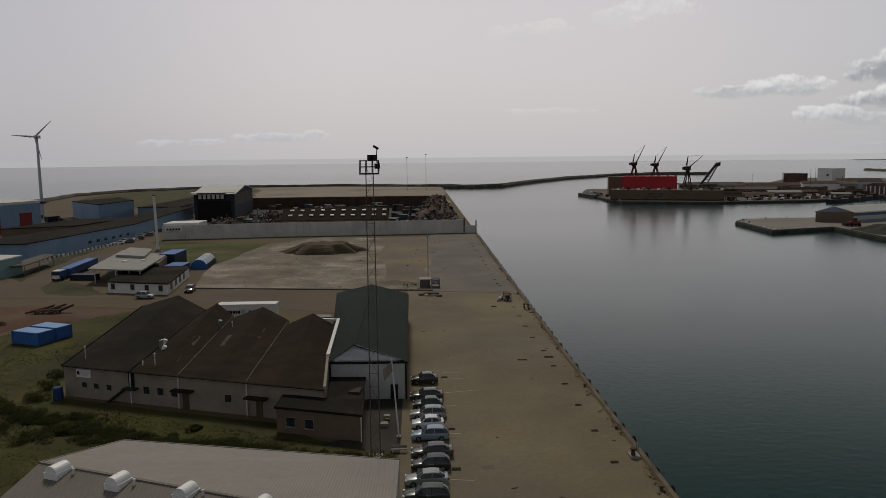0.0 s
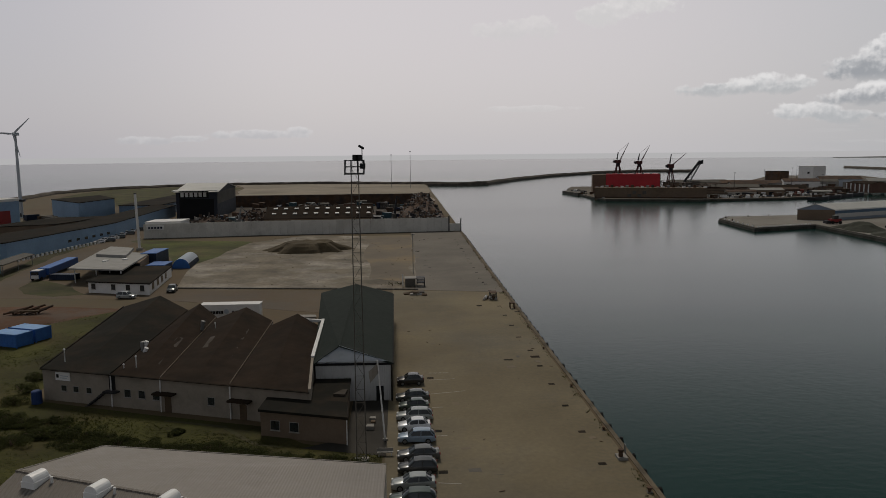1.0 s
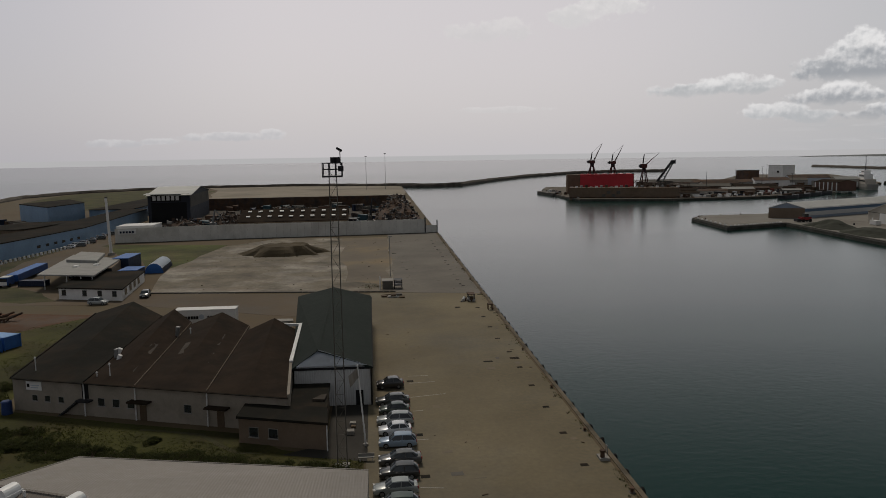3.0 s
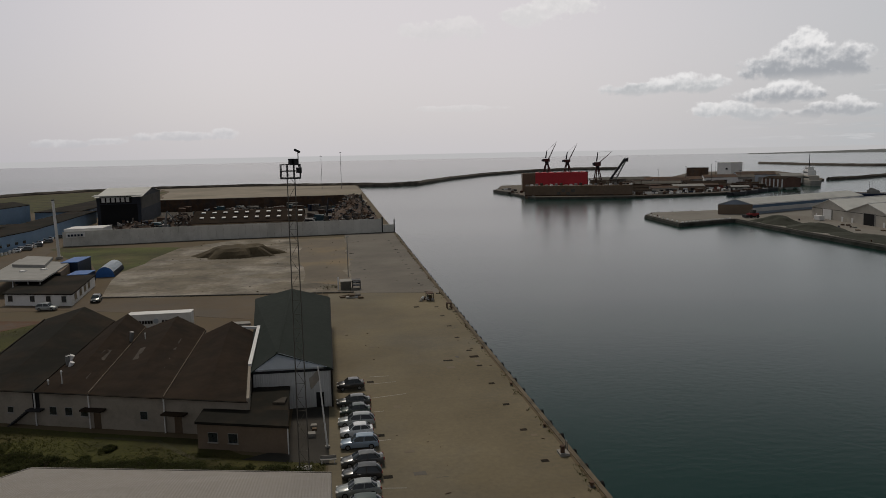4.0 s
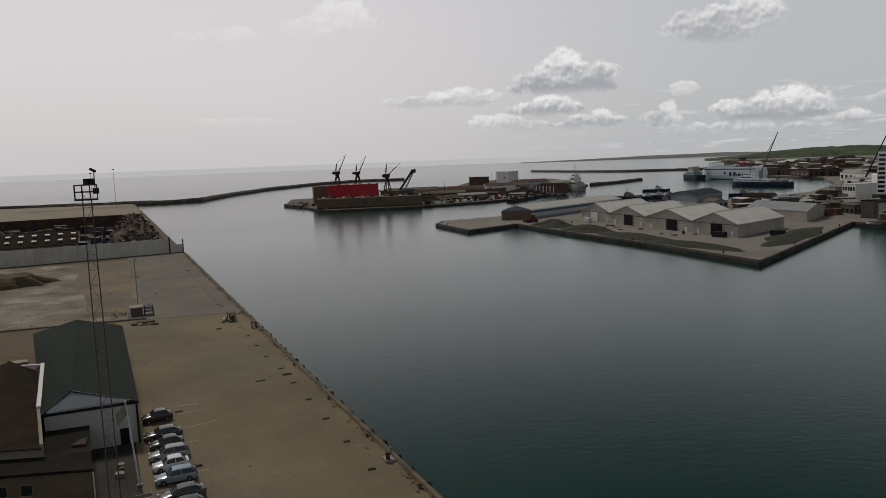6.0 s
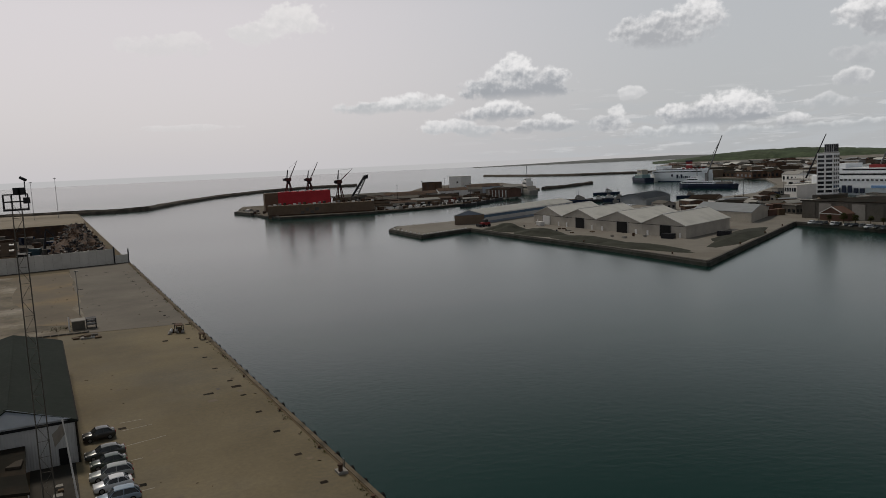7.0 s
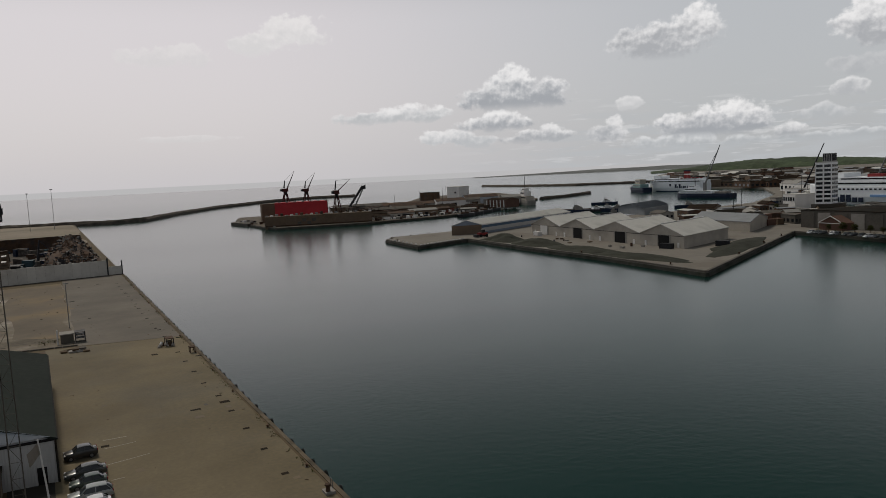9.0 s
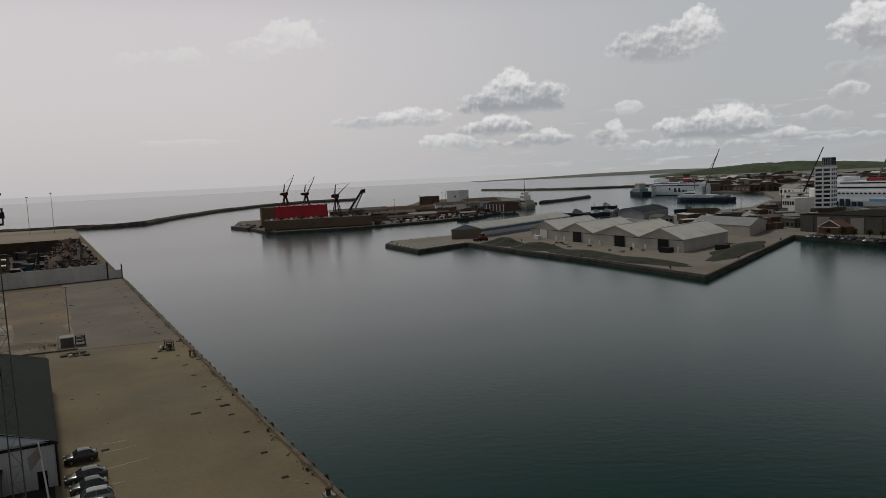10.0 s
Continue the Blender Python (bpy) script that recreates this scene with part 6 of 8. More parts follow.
# open shed with a sign
M_dark_wall = mat("dark_sheet", (0.03, 0.034, 0.045), 0.7, var=0.2, big=0.1, fine=0.6)
os_ = house("sorting_shed", [(-119, 400), (-98, 402), (-103, 470), (-124, 466)], 14.6, 18.0, M_dark_wall, M_roof_grey, "tall dark open shed with a pale roof and a sign board", "shed", "x", 0.9)
# the shaded inside is painted as a near-black sheet on the wall
part("opening", wallq(B(), (-119, 400), (-98, 402), 0.2, 11.0, 0, 0.08, 0.92, 0.1), M_dark, os_, "near-black sheet painting the shaded open front")
sb = part("sign_board", wallq(B(), (-119, 400), (-98, 402), 11.4, 15.2, 0, 0.08, 0.8, 0.4), M_dark, os_, "dark sign board with white letter bars")
for i in range(6):
    part("letter_bar", wallq(B(), (-119, 400), (-98, 402), 12.1, 14.4, 0, 0.12 + i * 0.11, 0.195 + i * 0.11, 0.55), M_white, sb)
part("side_panel", wallq(B(), (-98, 402), (-103, 470), 8.2, 14.4, 0, 0.02, 0.98, 0.2), M_conc_dark, os_, "grey sheeted upper side")
part("canopy", slabface(B(), [(-120, 396.5, 15.6), (-97, 398.5, 15.6), (-97.2, 402, 16.0), (-119.5, 400, 16.0)], 0.3), M_roof_grey, os_, "pale canopy over the open front")


def heap(cx, cy, rx, ry, h, seed, rough=0.25, n=22, rot=0.0, crest=1.0):
    """A tipped heap with an uneven crest."""
    bm = B()
    rows_ = []
    for j in range(9):
        t = j / 8
        ring = []
        for i in range(n):
            a = 2 * math.pi * i / n
            k = 1 - t + 0.02
            wob = 1 + rough * noise.noise((math.cos(a) * 2 + seed, math.sin(a) * 2, t * 2))
            x, y = rx * k * wob * math.cos(a), ry * k * wob * math.sin(a)
            z = h * min(1.0, (1 - (1 - t) ** 1.35) * crest) * (1 + 0.6 * rough * noise.noise((x * 0.25 + seed, y * 0.25, 5))) if j else 0.0
            c, s = math.cos(rot), math.sin(rot)
            ring.append(bm.verts.new((cx + x * c - y * s, cy + x * s + y * c, z)))
        rows_.append(ring)
    for a, b in zip(rows_, rows_[1:]):
        for i in range(n):
            bm.faces.new((a[i], a[(i + 1) % n], b[(i + 1) % n], b[i]))
    bm.faces.new(rows_[-1])
    return bm


def scrap_pile(cx, cy, rx, ry, h, seed, n, label):
    s = thing("scrap_heap", label, "scrap heap", (cx, cy, 0), "scrap heaps")
    part("mound", heap(cx, cy, rx, ry, h, seed, 0.5, 28), M_rust, s)
    rnd = random.Random(seed)
    for m in (M_rust, M_scrap, M_steel_dk, M_conc):
        bm = B()
        for _ in range(n // (4 if m is not M_conc else 14)):
            a, r = rnd.uniform(0, 6.283), math.sqrt(rnd.random())
            x, y = cx + rx * r * math.cos(a), cy + ry * r * math.sin(a)
            z = h * (1 - r ** 1.35) + rnd.uniform(0.0, 1.0)
            L_ = rnd.uniform(0.6, 2.6)
            d = Vector((rnd.uniform(-1, 1), rnd.uniform(-1, 1), rnd.uniform(-0.7, 0.9))).normalized() * L_
            if rnd.random() < 0.5:
                cyl(bm, (x, y, z), (x + d.x, y + d.y, z + d.z), rnd.uniform(0.08, 0.35), None, 5)
            else:
                obox(bm, (x, y), (x + d.x, y + d.y), rnd.uniform(0.3, 1.4), z, z + rnd.uniform(0.1, 0.9), d.z * 0.5)
        tagged(part("scrap", bm, m, s), kind="stuff")
    return s


scrap_pile(11, 392, 11, 60, 12.5, 1, 900, "large tangled heap of scrap metal behind the wall")
scrap_pile(9, 345, 10, 20, 7.0, 2, 500, "tangled heap of scrap metal behind the wall")
scrap_pile(-50, 420, 32, 30, 5.0, 3, 400, "low dark heap of scrap metal in the yard")
scrap_pile(-88, 345, 14, 16, 5.5, 4, 260, "small heap of mixed scrap in the yard")
scrap_pile(-74, 380, 10, 14, 6.0, 5, 200, "small heap of mixed scrap in the yard")
for i, (x, y, h, m) in enumerate(((-76, 352, 10, M_steel), (-66, 366, 9, M_rust), (-3, 372, 13, M_steel_dk), (-36, 400, 8, M_rust))):
    g = thing("grab_crane", "small scrap grab crane standing in the yard", "crane", (x, y, 0), "grab cranes")
    part("base", bx(B(), x - 1.6, x + 1.6, y - 1.6, y + 1.6, 0, 2.0), M_steel_dk, g)
    part("cab", bx(B(), x - 1.2, x + 1.2, y - 1.2, y + 1.2, 2.0, 4.0), m, g)
    part("boom", cyl(B(), (x, y, 3.5), (x + 1.2, y, h), 0.7, 0.25, 6), m, g)
    part("jib", cyl(B(), (x + 1.2, y, h), (x + 5, y - 1, h - 4.5), 0.3, 0.15, 6), m, g)
for i in range(8):
    container(-58 + i * 9 + (i % 3), 470 - (i % 4) * 6, 7, 3, 3.0 + (i % 2), 5 * i, (M_rust, M_navy, M_conc_dark, M_redbrick)[i % 4], M_conc_dark, "open steel skip in the scrap yard", "skips in the scrap yard")
for i, x in enumerate((-2.5, -8, 3.5)):
    container(x, 333 + i * 4, 5, 3, 3.2, 4, (M_conc_dark, M_rust, M_conc)[i], M_conc_dark, "steel skip behind the wall", "skips in the scrap yard")
ry_ = random.Random(77)
M_teal = mat("teal_paint", (0.03, 0.06, 0.075), 0.6, var=0.2, rand=0.4)
for i in range(85):
    x, y = ry_.uniform(-96, 2), ry_.choice((ry_.uniform(354, 400), ry_.uniform(400, 490)))
    if -62 < x < -10 and y < 356:
        continue
    lx, ly, hh = ry_.uniform(1.5, 7.5), ry_.uniform(1.5, 3.5), ry_.uniform(0.8, 4.2)
    a = ry_.uniform(-0.4, 0.4)
    c, s_ = math.cos(a), math.sin(a)
    pts = [(x + dx * c - dy * s_, y + dx * s_ + dy * c) for dx, dy in ((-lx / 2, -ly / 2), (lx / 2, -ly / 2), (lx / 2.2, ly / 2), (-lx / 2.3, ly / 2))]
    solo("scrap_block", prism(B(), pts, 0.0, [hh, hh * ry_.uniform(0.7, 1.0), hh, hh * ry_.uniform(0.6, 1.1)]), ry_.choice((M_rust, M_steel_dk, M_teal, M_teal, M_scrap, M_rust, M_conc_dark, M_navy)), "baled scrap or steel box on the yard floor", "scrap", "", "scrap blocks")
solo("earth_mound", heap(-33.0, 262, 14.0, 8.5, 3.3, 9, 0.4, 56, 0.0, 2.0), M_earth, "brown heap of earth on the pale slab", "heap")

# rail-pit covers in a line behind the quay edge
for i in range(25):
    y = 66 + i * 9.3
    x = 20.6 + (i * 29 % 7) * 0.08
    solo("pit_cover", prism(B(), [(x, y), (x + 0.9, y + 0.03), (x + 0.88, y + 0.75), (x + 0.02, y + 0.7)], 0.0, 0.033), M_roof_dark, "small dark pit cover set in the apron", "cover", "structure")

# scraps and tyre-worn marks on the apron
db = B()
rq = random.Random(91)
for _ in range(80):
    y = rq.uniform(60, 318)
    x = rq.choice((rq.uniform(-1.5, 24), rq.uniform(20, 24.2), rq.uniform(3, 12)))
    r_ = rq.uniform(0.04, 0.15)
    a = rq.uniform(0, 3.14)
    obox(db, (x, y), (x + math.cos(a) * r_ * rq.uniform(1, 6), y + math.sin(a) * r_ * 3), r_, 0.02, 0.05 + r_ * 0.3)
solo("apron_debris", db, M_wood, "small scraps of timber and stone on the apron", "debris", "stuff")
mk = B()
for _ in range(9):
    x, y = rq.uniform(6, 22), rq.uniform(64, 300)
    L_ = rq.uniform(0.8, 2.5)
    a = rq.uniform(-0.5, 0.5)
    obox(mk, (x, y), (x + math.cos(a) * L_, y + math.sin(a) * L_), rq.uniform(0.05, 0.14), 0.0, 0.028)
solo("apron_cracks", mk, M_conc_dark, "dark repaired cracks in the apron", "crack", "stuff")
sl = B()
for _ in range(90):
    p = (rq.uniform(-68, 2), rq.uniform(184, 308))
    r_ = rq.uniform(0.05, 0.16)
    obox(sl, p, (p[0] + rq.uniform(-1, 1) * r_ * 3, p[1] + r_ * 4), r_ * 2, 0.02, 0.06 + r_ * 0.5)
solo("slab_rubble", sl, M_earth, "scattered rubble on the pale slab", "rubble", "stuff")
for i in range(40):
    t_ = i / 39
    x = -57.5 + 60 * t_
    y = 189.6 - 8.2 * t_
    solo("kerb_stone", bx(B(), x, x + 1.42, y - 0.2 - (i % 3) * 0.05, y + 0.25, 0.0, 0.3), M_conc_dark, "dark kerb stone along the slab edge", "kerb", "structure")

# weeds in the joint behind the coping
wd_ = B()
rw = random.Random(19)
for _ in range(420):
    y = 58 + 255 * rw.random() ** 1.3
    if noise.noise((0.0, y * 0.12, 3.0)) < -0.05:
        continue
    x = quay_x(y) - 0.35 - abs(rw.gauss(0, 0.35))
    for _k in range(5):
        a = rw.uniform(0, 6.28)
        r_, h_ = rw.uniform(0.08, 0.22), rw.uniform(0.06, 0.2)
        p_ = Vector((x + rw.uniform(-0.2, 0.2), y + rw.uniform(-0.3, 0.3), 0.03))
        d_ = Vector((math.cos(a), math.sin(a), 0)) * r_
        n_ = Vector((-d_.y, d_.x, 0)) * 0.35
        wd_.faces.new([wd_.verts.new(q) for q in (p_ - n_, p_ + n_, p_ + d_ + Vector((0, 0, h_)))])
solo("edge_weeds", wd_, M_tuft, "low weeds growing behind the quay coping", "weeds", "stuff")


# ---- pier with four gabled sheds ----
def add(p, d):
    return (p[0] + d[0], p[1] + d[1])


FR = [(226, 321), (223.4, 293.5), (220.4, 264.5), (218.2, 233), (217.8, 208.5)]
DEP = (38, 11)
for i in range(4):
    a, b = FR[i], FR[i + 1]
    h = house("pier_shed", [a, b, add(b, DEP), add(a, DEP)], 4.9, 9.0, M_shed, M_roof_grey, "pale gabled storage shed with a grey sheet roof on the pier", "shed", "y", 0.5, "pier sheds")
    u0, u1 = ((0.34, 0.58), (0.42, 0.66), (0.48, 0.70), (0.44, 0.68))[i]
    hh = (4.6, 4.9, 4.8, 4.7)[i]
    fr_ = part("door_frame", wallq(B(), a, b, 0, hh + 0.3, 0, u0 - 0.025, u1 + 0.025, 0.12), M_conc, h)
    part("door", wallq(B(), a, b, 0.05, hh, 0, u0, u1, 0.2), M_white if i == 0 else M_dark, fr_, "white sliding door" if i == 0 else "near-black panel filling the doorway")
    for u in (0.86, 0.12):
        part("side_door", wallq(B(), a, b, 0, 2.1, 0, u, u + 0.04, 0.12), M_white, h)
    part("ridge_cap", obox(B(), lerp(a, b, 0.5), add(lerp(a, b, 0.5), DEP), 0.6, 9.18, 9.4), M_cap, h)
    sv = add(b, DEP)
    part("verge_trim", wallq(B(), a, b, 4.5, 4.75, 0, 0, 1, 0.08), M_conc_dark, h)
for i, (x, y, m, lab) in enumerate(((219, 306, M_white, "white van by the sheds"), (214, 214, M_steel_dk, "dark tank trailer by the sheds"), (233, 203, M_steel_dk, "dark tyre stack on the pier"))):
    container(x, y, 5, 2.2, 2.0, 80 + i * 20, m, m, lab)
M_side_dark = mat("slate_dark", (0.06, 0.075, 0.095), 0.6, var=0.12)
M_blue_side = mat("blue_side", (0.07, 0.12, 0.19), 0.6, var=0.12)
# long shed with a blue side
bw = house("blue_side_shed", [(194, 350), (209, 343.5), (300, 381), (288, 390)], 5.0, 7.6, M_blue_roof, M_roof_grey, "long shed with a blue side and pale roof", "shed", "y", 0.3)
part("gable_front", wallq(B(), (194, 350), (209, 343.5), 0, 5.0, 0, 0, 1, 0.15), M_brick, bw, "brown timber gable front")
part("blue_strip", wallq(B(), (209, 343.5), (300, 381), 3.2, 4.6, 0, 0, 1, 0.12), M_blue_side, bw, "blue band under the eaves")
part("eave_strip", wallq(B(), (209, 343.5), (300, 381), 4.6, 5.05, 0, 0, 1, 0.2), M_cap, bw)
part("white_strip", wallq(B(), (209, 343.5), (300, 381), 1.2, 3.2, 0, 0, 1, 0.1), M_wall_light, bw)
# gravel heaps on the pier
for cx, cy, rx, ry, h, rot in ((196, 302, 8.0, 15, 3.4, -0.08), (194, 272, 8.0, 17, 2.8, -0.05), (191.5, 238, 7.5, 24, 1.6, 0.0), (189, 204, 7.0, 24, 1.3, 0.02), (236, 198, 7.0, 36, 1.3, -1.12)):
    solo("gravel_bank", heap(cx, cy, rx, ry, h, cx, 0.3, 26, rot), M_heap, "dark heap of gravel along the pier edge", "heap", group="gravel heaps")
lo2 = thing("wheel_loader", "red wheel loader on the pier", "loader", (199, 327, 0))
part("body", bx(B(), 196.5, 201.5, 325.6, 328.2, 1.0, 2.3), M_red_dk, lo2)
part("cab", bx(B(), 198.2, 200.2, 325.9, 327.9, 2.3, 3.8), M_glass, lo2)
part("bucket", bx(B(), 194.6, 196.3, 325.2, 328.6, 0.3, 1.5), M_steel_dk, lo2)
for x in (197.4, 200.8):
    for y in (325.4, 328.2):
        part("wheel", cyl(B(), (x, y - 0.25, 0.75), (x, y + 0.25, 0.75), 0.75, None, 12), M_tyre, lo2)
for x, y in ((160, 350), (163, 364), (178, 371), (190, 373), (183, 230), (179.5, 180), (214, 181), (248, 197), (276, 210)):
    copy_thing(bol, pose(x + 1.5, y, 0.05) @ Matrix.Diagonal((1.4, 1.4, 1.6, 1)))

# ---- inner quay: halls, tower, parked vehicles ----
h2 = house("quay_hall", [(289, 270), (284, 231), (317, 247), (323, 287)], 4.6, 7.0, M_shed, M_roof_slate, "grey hall with a shallow slate-grey roof behind the pier sheds", "hall", "x", 0.3)
for i in range(8):
    container(318 + i * 5.0 - (i % 2) * 8, 247 + (i % 3) * 4, 6, 3, 3.0 + (i % 3) * 0.9, 20 * i, (M_redbrick, M_rust, M_redbrick, M_wood)[i % 4], M_redbrick, "rust-red container on the inner quay", "containers on the inner quay")
dw = block("dark_warehouse", [(316, 228), (313, 186), (306, 120), (300, 40), (352, 40), (352, 214)], 8.0, M_conc_dark, M_roof_dark, "long dark quay warehouse with a flat roof")
for u in (0.36, 0.8):
    part("door", wallq(B(), (313, 186), (306, 120), 0, 6.0, 0, u - 0.06, u + 0.05, 0.2), M_dark, dw, "dark door")
for i in range(5):
    part("pier_panel", wallq(B(), (316, 228), (313, 186), 0.2, 7.2, 0, 0.02 + i * 0.2, 0.17 + i * 0.2, 0.25), M_conc if i % 2 else M_conc_dark, dw)
part("gable_screen", wallq(B(), (313, 186), (306, 120), 0, 7.5, 0, 0.5, 0.75, 0.3), M_shed, dw)
rg = house("brick_gable", [(309, 214), (308, 202), (316, 200), (317, 212)], 3.2, 6.2, M_redbrick, M_redbrick, "small red brick gabled house before the warehouse", "house", "y", 0.3)
for sd_ in (0, 1):
    p_, q_ = ((309, 214), (308.5, 208)) if sd_ == 0 else ((308.5, 208), (308, 202))
    part("barge_board", slabface(B(), [(p_[0] - 0.5, p_[1], 3.5 if sd_ == 0 else 6.55), (q_[0] - 0.5, q_[1], 6.55 if sd_ == 0 else 3.5), (q_[0] - 0.1, q_[1], 6.55 if sd_ == 0 else 3.5), (p_[0] - 0.1, p_[1], 3.5 if sd_ == 0 else 6.55)], 0.35), M_cap, rg, "pale barge board")
part("verge", obox(B(), (308.6, 214), (307.6, 202), 0.2, 3.0, 3.3), M_cap, rg)
tw = thing("tower_block", "white ten-storey office tower with dark window bands", "tower", (420, 287, 0))
TA, TB, TC, TD = (410.5, 291), (416.0, 284.0), (424.6, 285.7), (419.1, 292.7)
M_tower = mat("tower_white", (0.86, 0.86, 0.86), 0.6, var=0.05)
part("wall", prism(B(), [TA, TB, TC, TD], 0, 29.0), M_tower, tw)
part("plinth", prism(B(), [(408, 292), (417, 281), (430, 283.5), (422, 295)], 0, 4.2), M_conc_dark, tw)
part("roof", prism(B(), [TA, TB, TC, TD], 29.0, 29.5), M_roof_grey, tw)
PA, PB_, PC_, PD = lerp(TA, TB, 0.45), TB, lerp(TB, TC, 0.8), (420.8, 289.2)
part("plant_room", prism(B(), [PA, PB_, PC_, PD], 29.5, 34.6), M_wall_light, tw, "grey plant room")
for i in range(5):
    part("louvre", wallq(B(), PA, PB_, 30, 34.2, 0, 0.06 + i * 0.19, 0.15 + i * 0.19, 0.25), M_steel_dk, tw)
    part("louvre", wallq(B(), PB_, PC_, 30, 34.2, 0, 0.06 + i * 0.19, 0.15 + i * 0.19, 0.25), M_steel_dk, tw)
for s in range(9):
    z = 5.4 + s * 2.62
    for u0, u1 in ((0.06, 0.45), (0.55, 0.94)):
        wdw = part("window", wallq(B(), TA, TB, z, z + 1.5, 0, u0, u1, 0.15), M_glass, tw)
        for k in range(1, 3):
            part("mullion", wallq(B(), TA, TB, z, z + 1.5, 0, u0 + (u1 - u0) * k / 3 - 0.004, u0 + (u1 - u0) * k / 3 + 0.004, 0.2), M_steel_dk, wdw)
    for u0, u1 in ((0.08, 0.3), (0.42, 0.62), (0.74, 0.94)):
        part("window", wallq(B(), TB, TC, z, z + 1.5, 0, u0, u1, 0.15), M_glass, tw)

tw.location += Vector((2.6, -3.7, 0))


def tree(x, y, h, seed, z0=0.0, label="small dark green tree by the quay", group="trees by the quay"):
    rnd = random.Random(seed)
    t = thing("tree", label, "tree", (x, y, z0), group)
    tb_ = B()
    cyl(tb_, (x, y, z0), (x + 0.1, y, z0 + h * 0.5), 0.22, 0.14, 7)
    for _ in range(5):
        a = rnd.uniform(0, 6.28)
        cyl(tb_, (x, y, z0 + h * rnd.uniform(0.3, 0.5)), (x + math.cos(a) * h * 0.28, y + math.sin(a) * h * 0.28, z0 + h * rnd.uniform(0.6, 0.85)), 0.1, 0.03, 5)
    part("trunk", tb_, M_wood, t)
    c = B()
    for _ in range(9):
        a, r = rnd.uniform(0, 6.28), rnd.uniform(0, h * 0.24)
        leaf_clump(c, x + r * math.cos(a), y + r * math.sin(a), z0 + h * rnd.uniform(0.38, 0.8), h * 0.26, h * 0.2, 130, rnd, h * 0.035)
    part("crown", c, M_leaf, t)
    return t


for i in range(12):
    y = 205 - i * 6.4
    tree(302.5 - i * 0.75 + (i % 2), y, 3.5 + (i * 3 % 4) * 0.4, 400 + i)
rv = random.Random(8)
for i in range(22):
    shrub(299.5 - i * 0.75, 208 - i * 4.6, rv.uniform(1.5, 2.4), rv.uniform(1.4, 2.6), 700 + i, 260)
qc = car("pale car parked on the inner quay", P_white, True, 4.6, group="cars on the inner quay")
qc.matrix_basis = pose(291.5, 206, 0.05, 0, 0, 10)
qd = car("dark car parked on the inner quay", P_black, True, 4.6, group="cars on the inner quay")
qd.matrix_basis = pose(291.2, 202.5, 0.05, 0, 0, 8)
for i in range(26):
    copy_thing((qd, qc, qd, qd, qd)[i % 5], pose(291 - i * 0.5 + rv.uniform(-1, 1), 199.5 - i * 3.5 + rv.uniform(-0.6, 0.6), 0.05, 0, 0, rv.uniform(-8, 20)))


# ---- ships ----
def ship(name, label, a, b, width, hull_h, hull_m, deck_m, tiers, cat="ship", stripe=None, bluff=False, group=""):
    """A ship from stern a to bow b (2D): hull with flared bow, and superstructure tiers (u0, u1, height, material, share of width)."""
    s = thing(name, label, cat, ((a[0] + b[0]) / 2, (a[1] + b[1]) / 2, WATER_Z), group)
    A, D = Vector(a), Vector(b) - Vector(a)
    nn = Vector((-D.y, D.x)).normalized()
    hb_ = B()
    st_ = []
    for u, w_, lift in ((0, 0.9, 0), (0.04, 1, 0), (0.5, 1, 0), (0.9, 1, 0), (0.95, 0.8, 0.02), (0.98, 0.45, 0.06), (1.0, 0.05, 0.1)) if bluff else ((0, 0.85, 0), (0.04, 0.95, 0), (0.3, 1, 0), (0.75, 1, 0), (0.88, 0.75, 0.04), (0.96, 0.35, 0.12), (1.0, 0.04, 0.2)):
        c = A + D * u
        wl = width / 2 * w_
        z1 = WATER_Z + hull_h * (1 + lift)
        st_.append([(*(c - nn * wl * 0.85), WATER_Z - 1.5), (*(c - nn * wl), WATER_Z + hull_h * 0.5), (*(c - nn * wl), z1), (*(c + nn * wl), z1), (*(c + nn * wl), WATER_Z + hull_h * 0.5), (*(c + nn * wl * 0.85), WATER_Z - 1.5)])
    part("hull", loft(hb_, st_), hull_m, s)
    z = WATER_Z + hull_h
    tops = []
    for u0, u1, hh, m, sw in tiers:
        p, q = A + D * u0, A + D * u1
        z0 = z if not tops else tops[-1]
        t = part("deck_house", obox(B(), tuple(p), tuple(q), width * sw, z0, z0 + hh), m, s)
        if hh > 2 and m is not M_red_dk and m is not M_red:
            for sd_ in (-1, 1):
                off = nn * (width * sw / 2 + 0.02) * sd_
                part("window_band", obox(B(), tuple(p + D * 0.02 + off), tuple(q - D * 0.02 + off), 0.12, z0 + hh * 0.45, z0 + hh * 0.75), M_glass, t)
        tops.append(z0 + hh)
    if stripe:
        for sd_ in (-1, 1):
            off = nn * (width / 2 + 0.05) * sd_
            part("waterline", obox(B(), tuple(A + D * 0.03 + off * 0.98), tuple(A + D * 0.8 + off * 0.98), 0.2, WATER_Z, WATER_Z + 1.4), stripe, s)
    return s


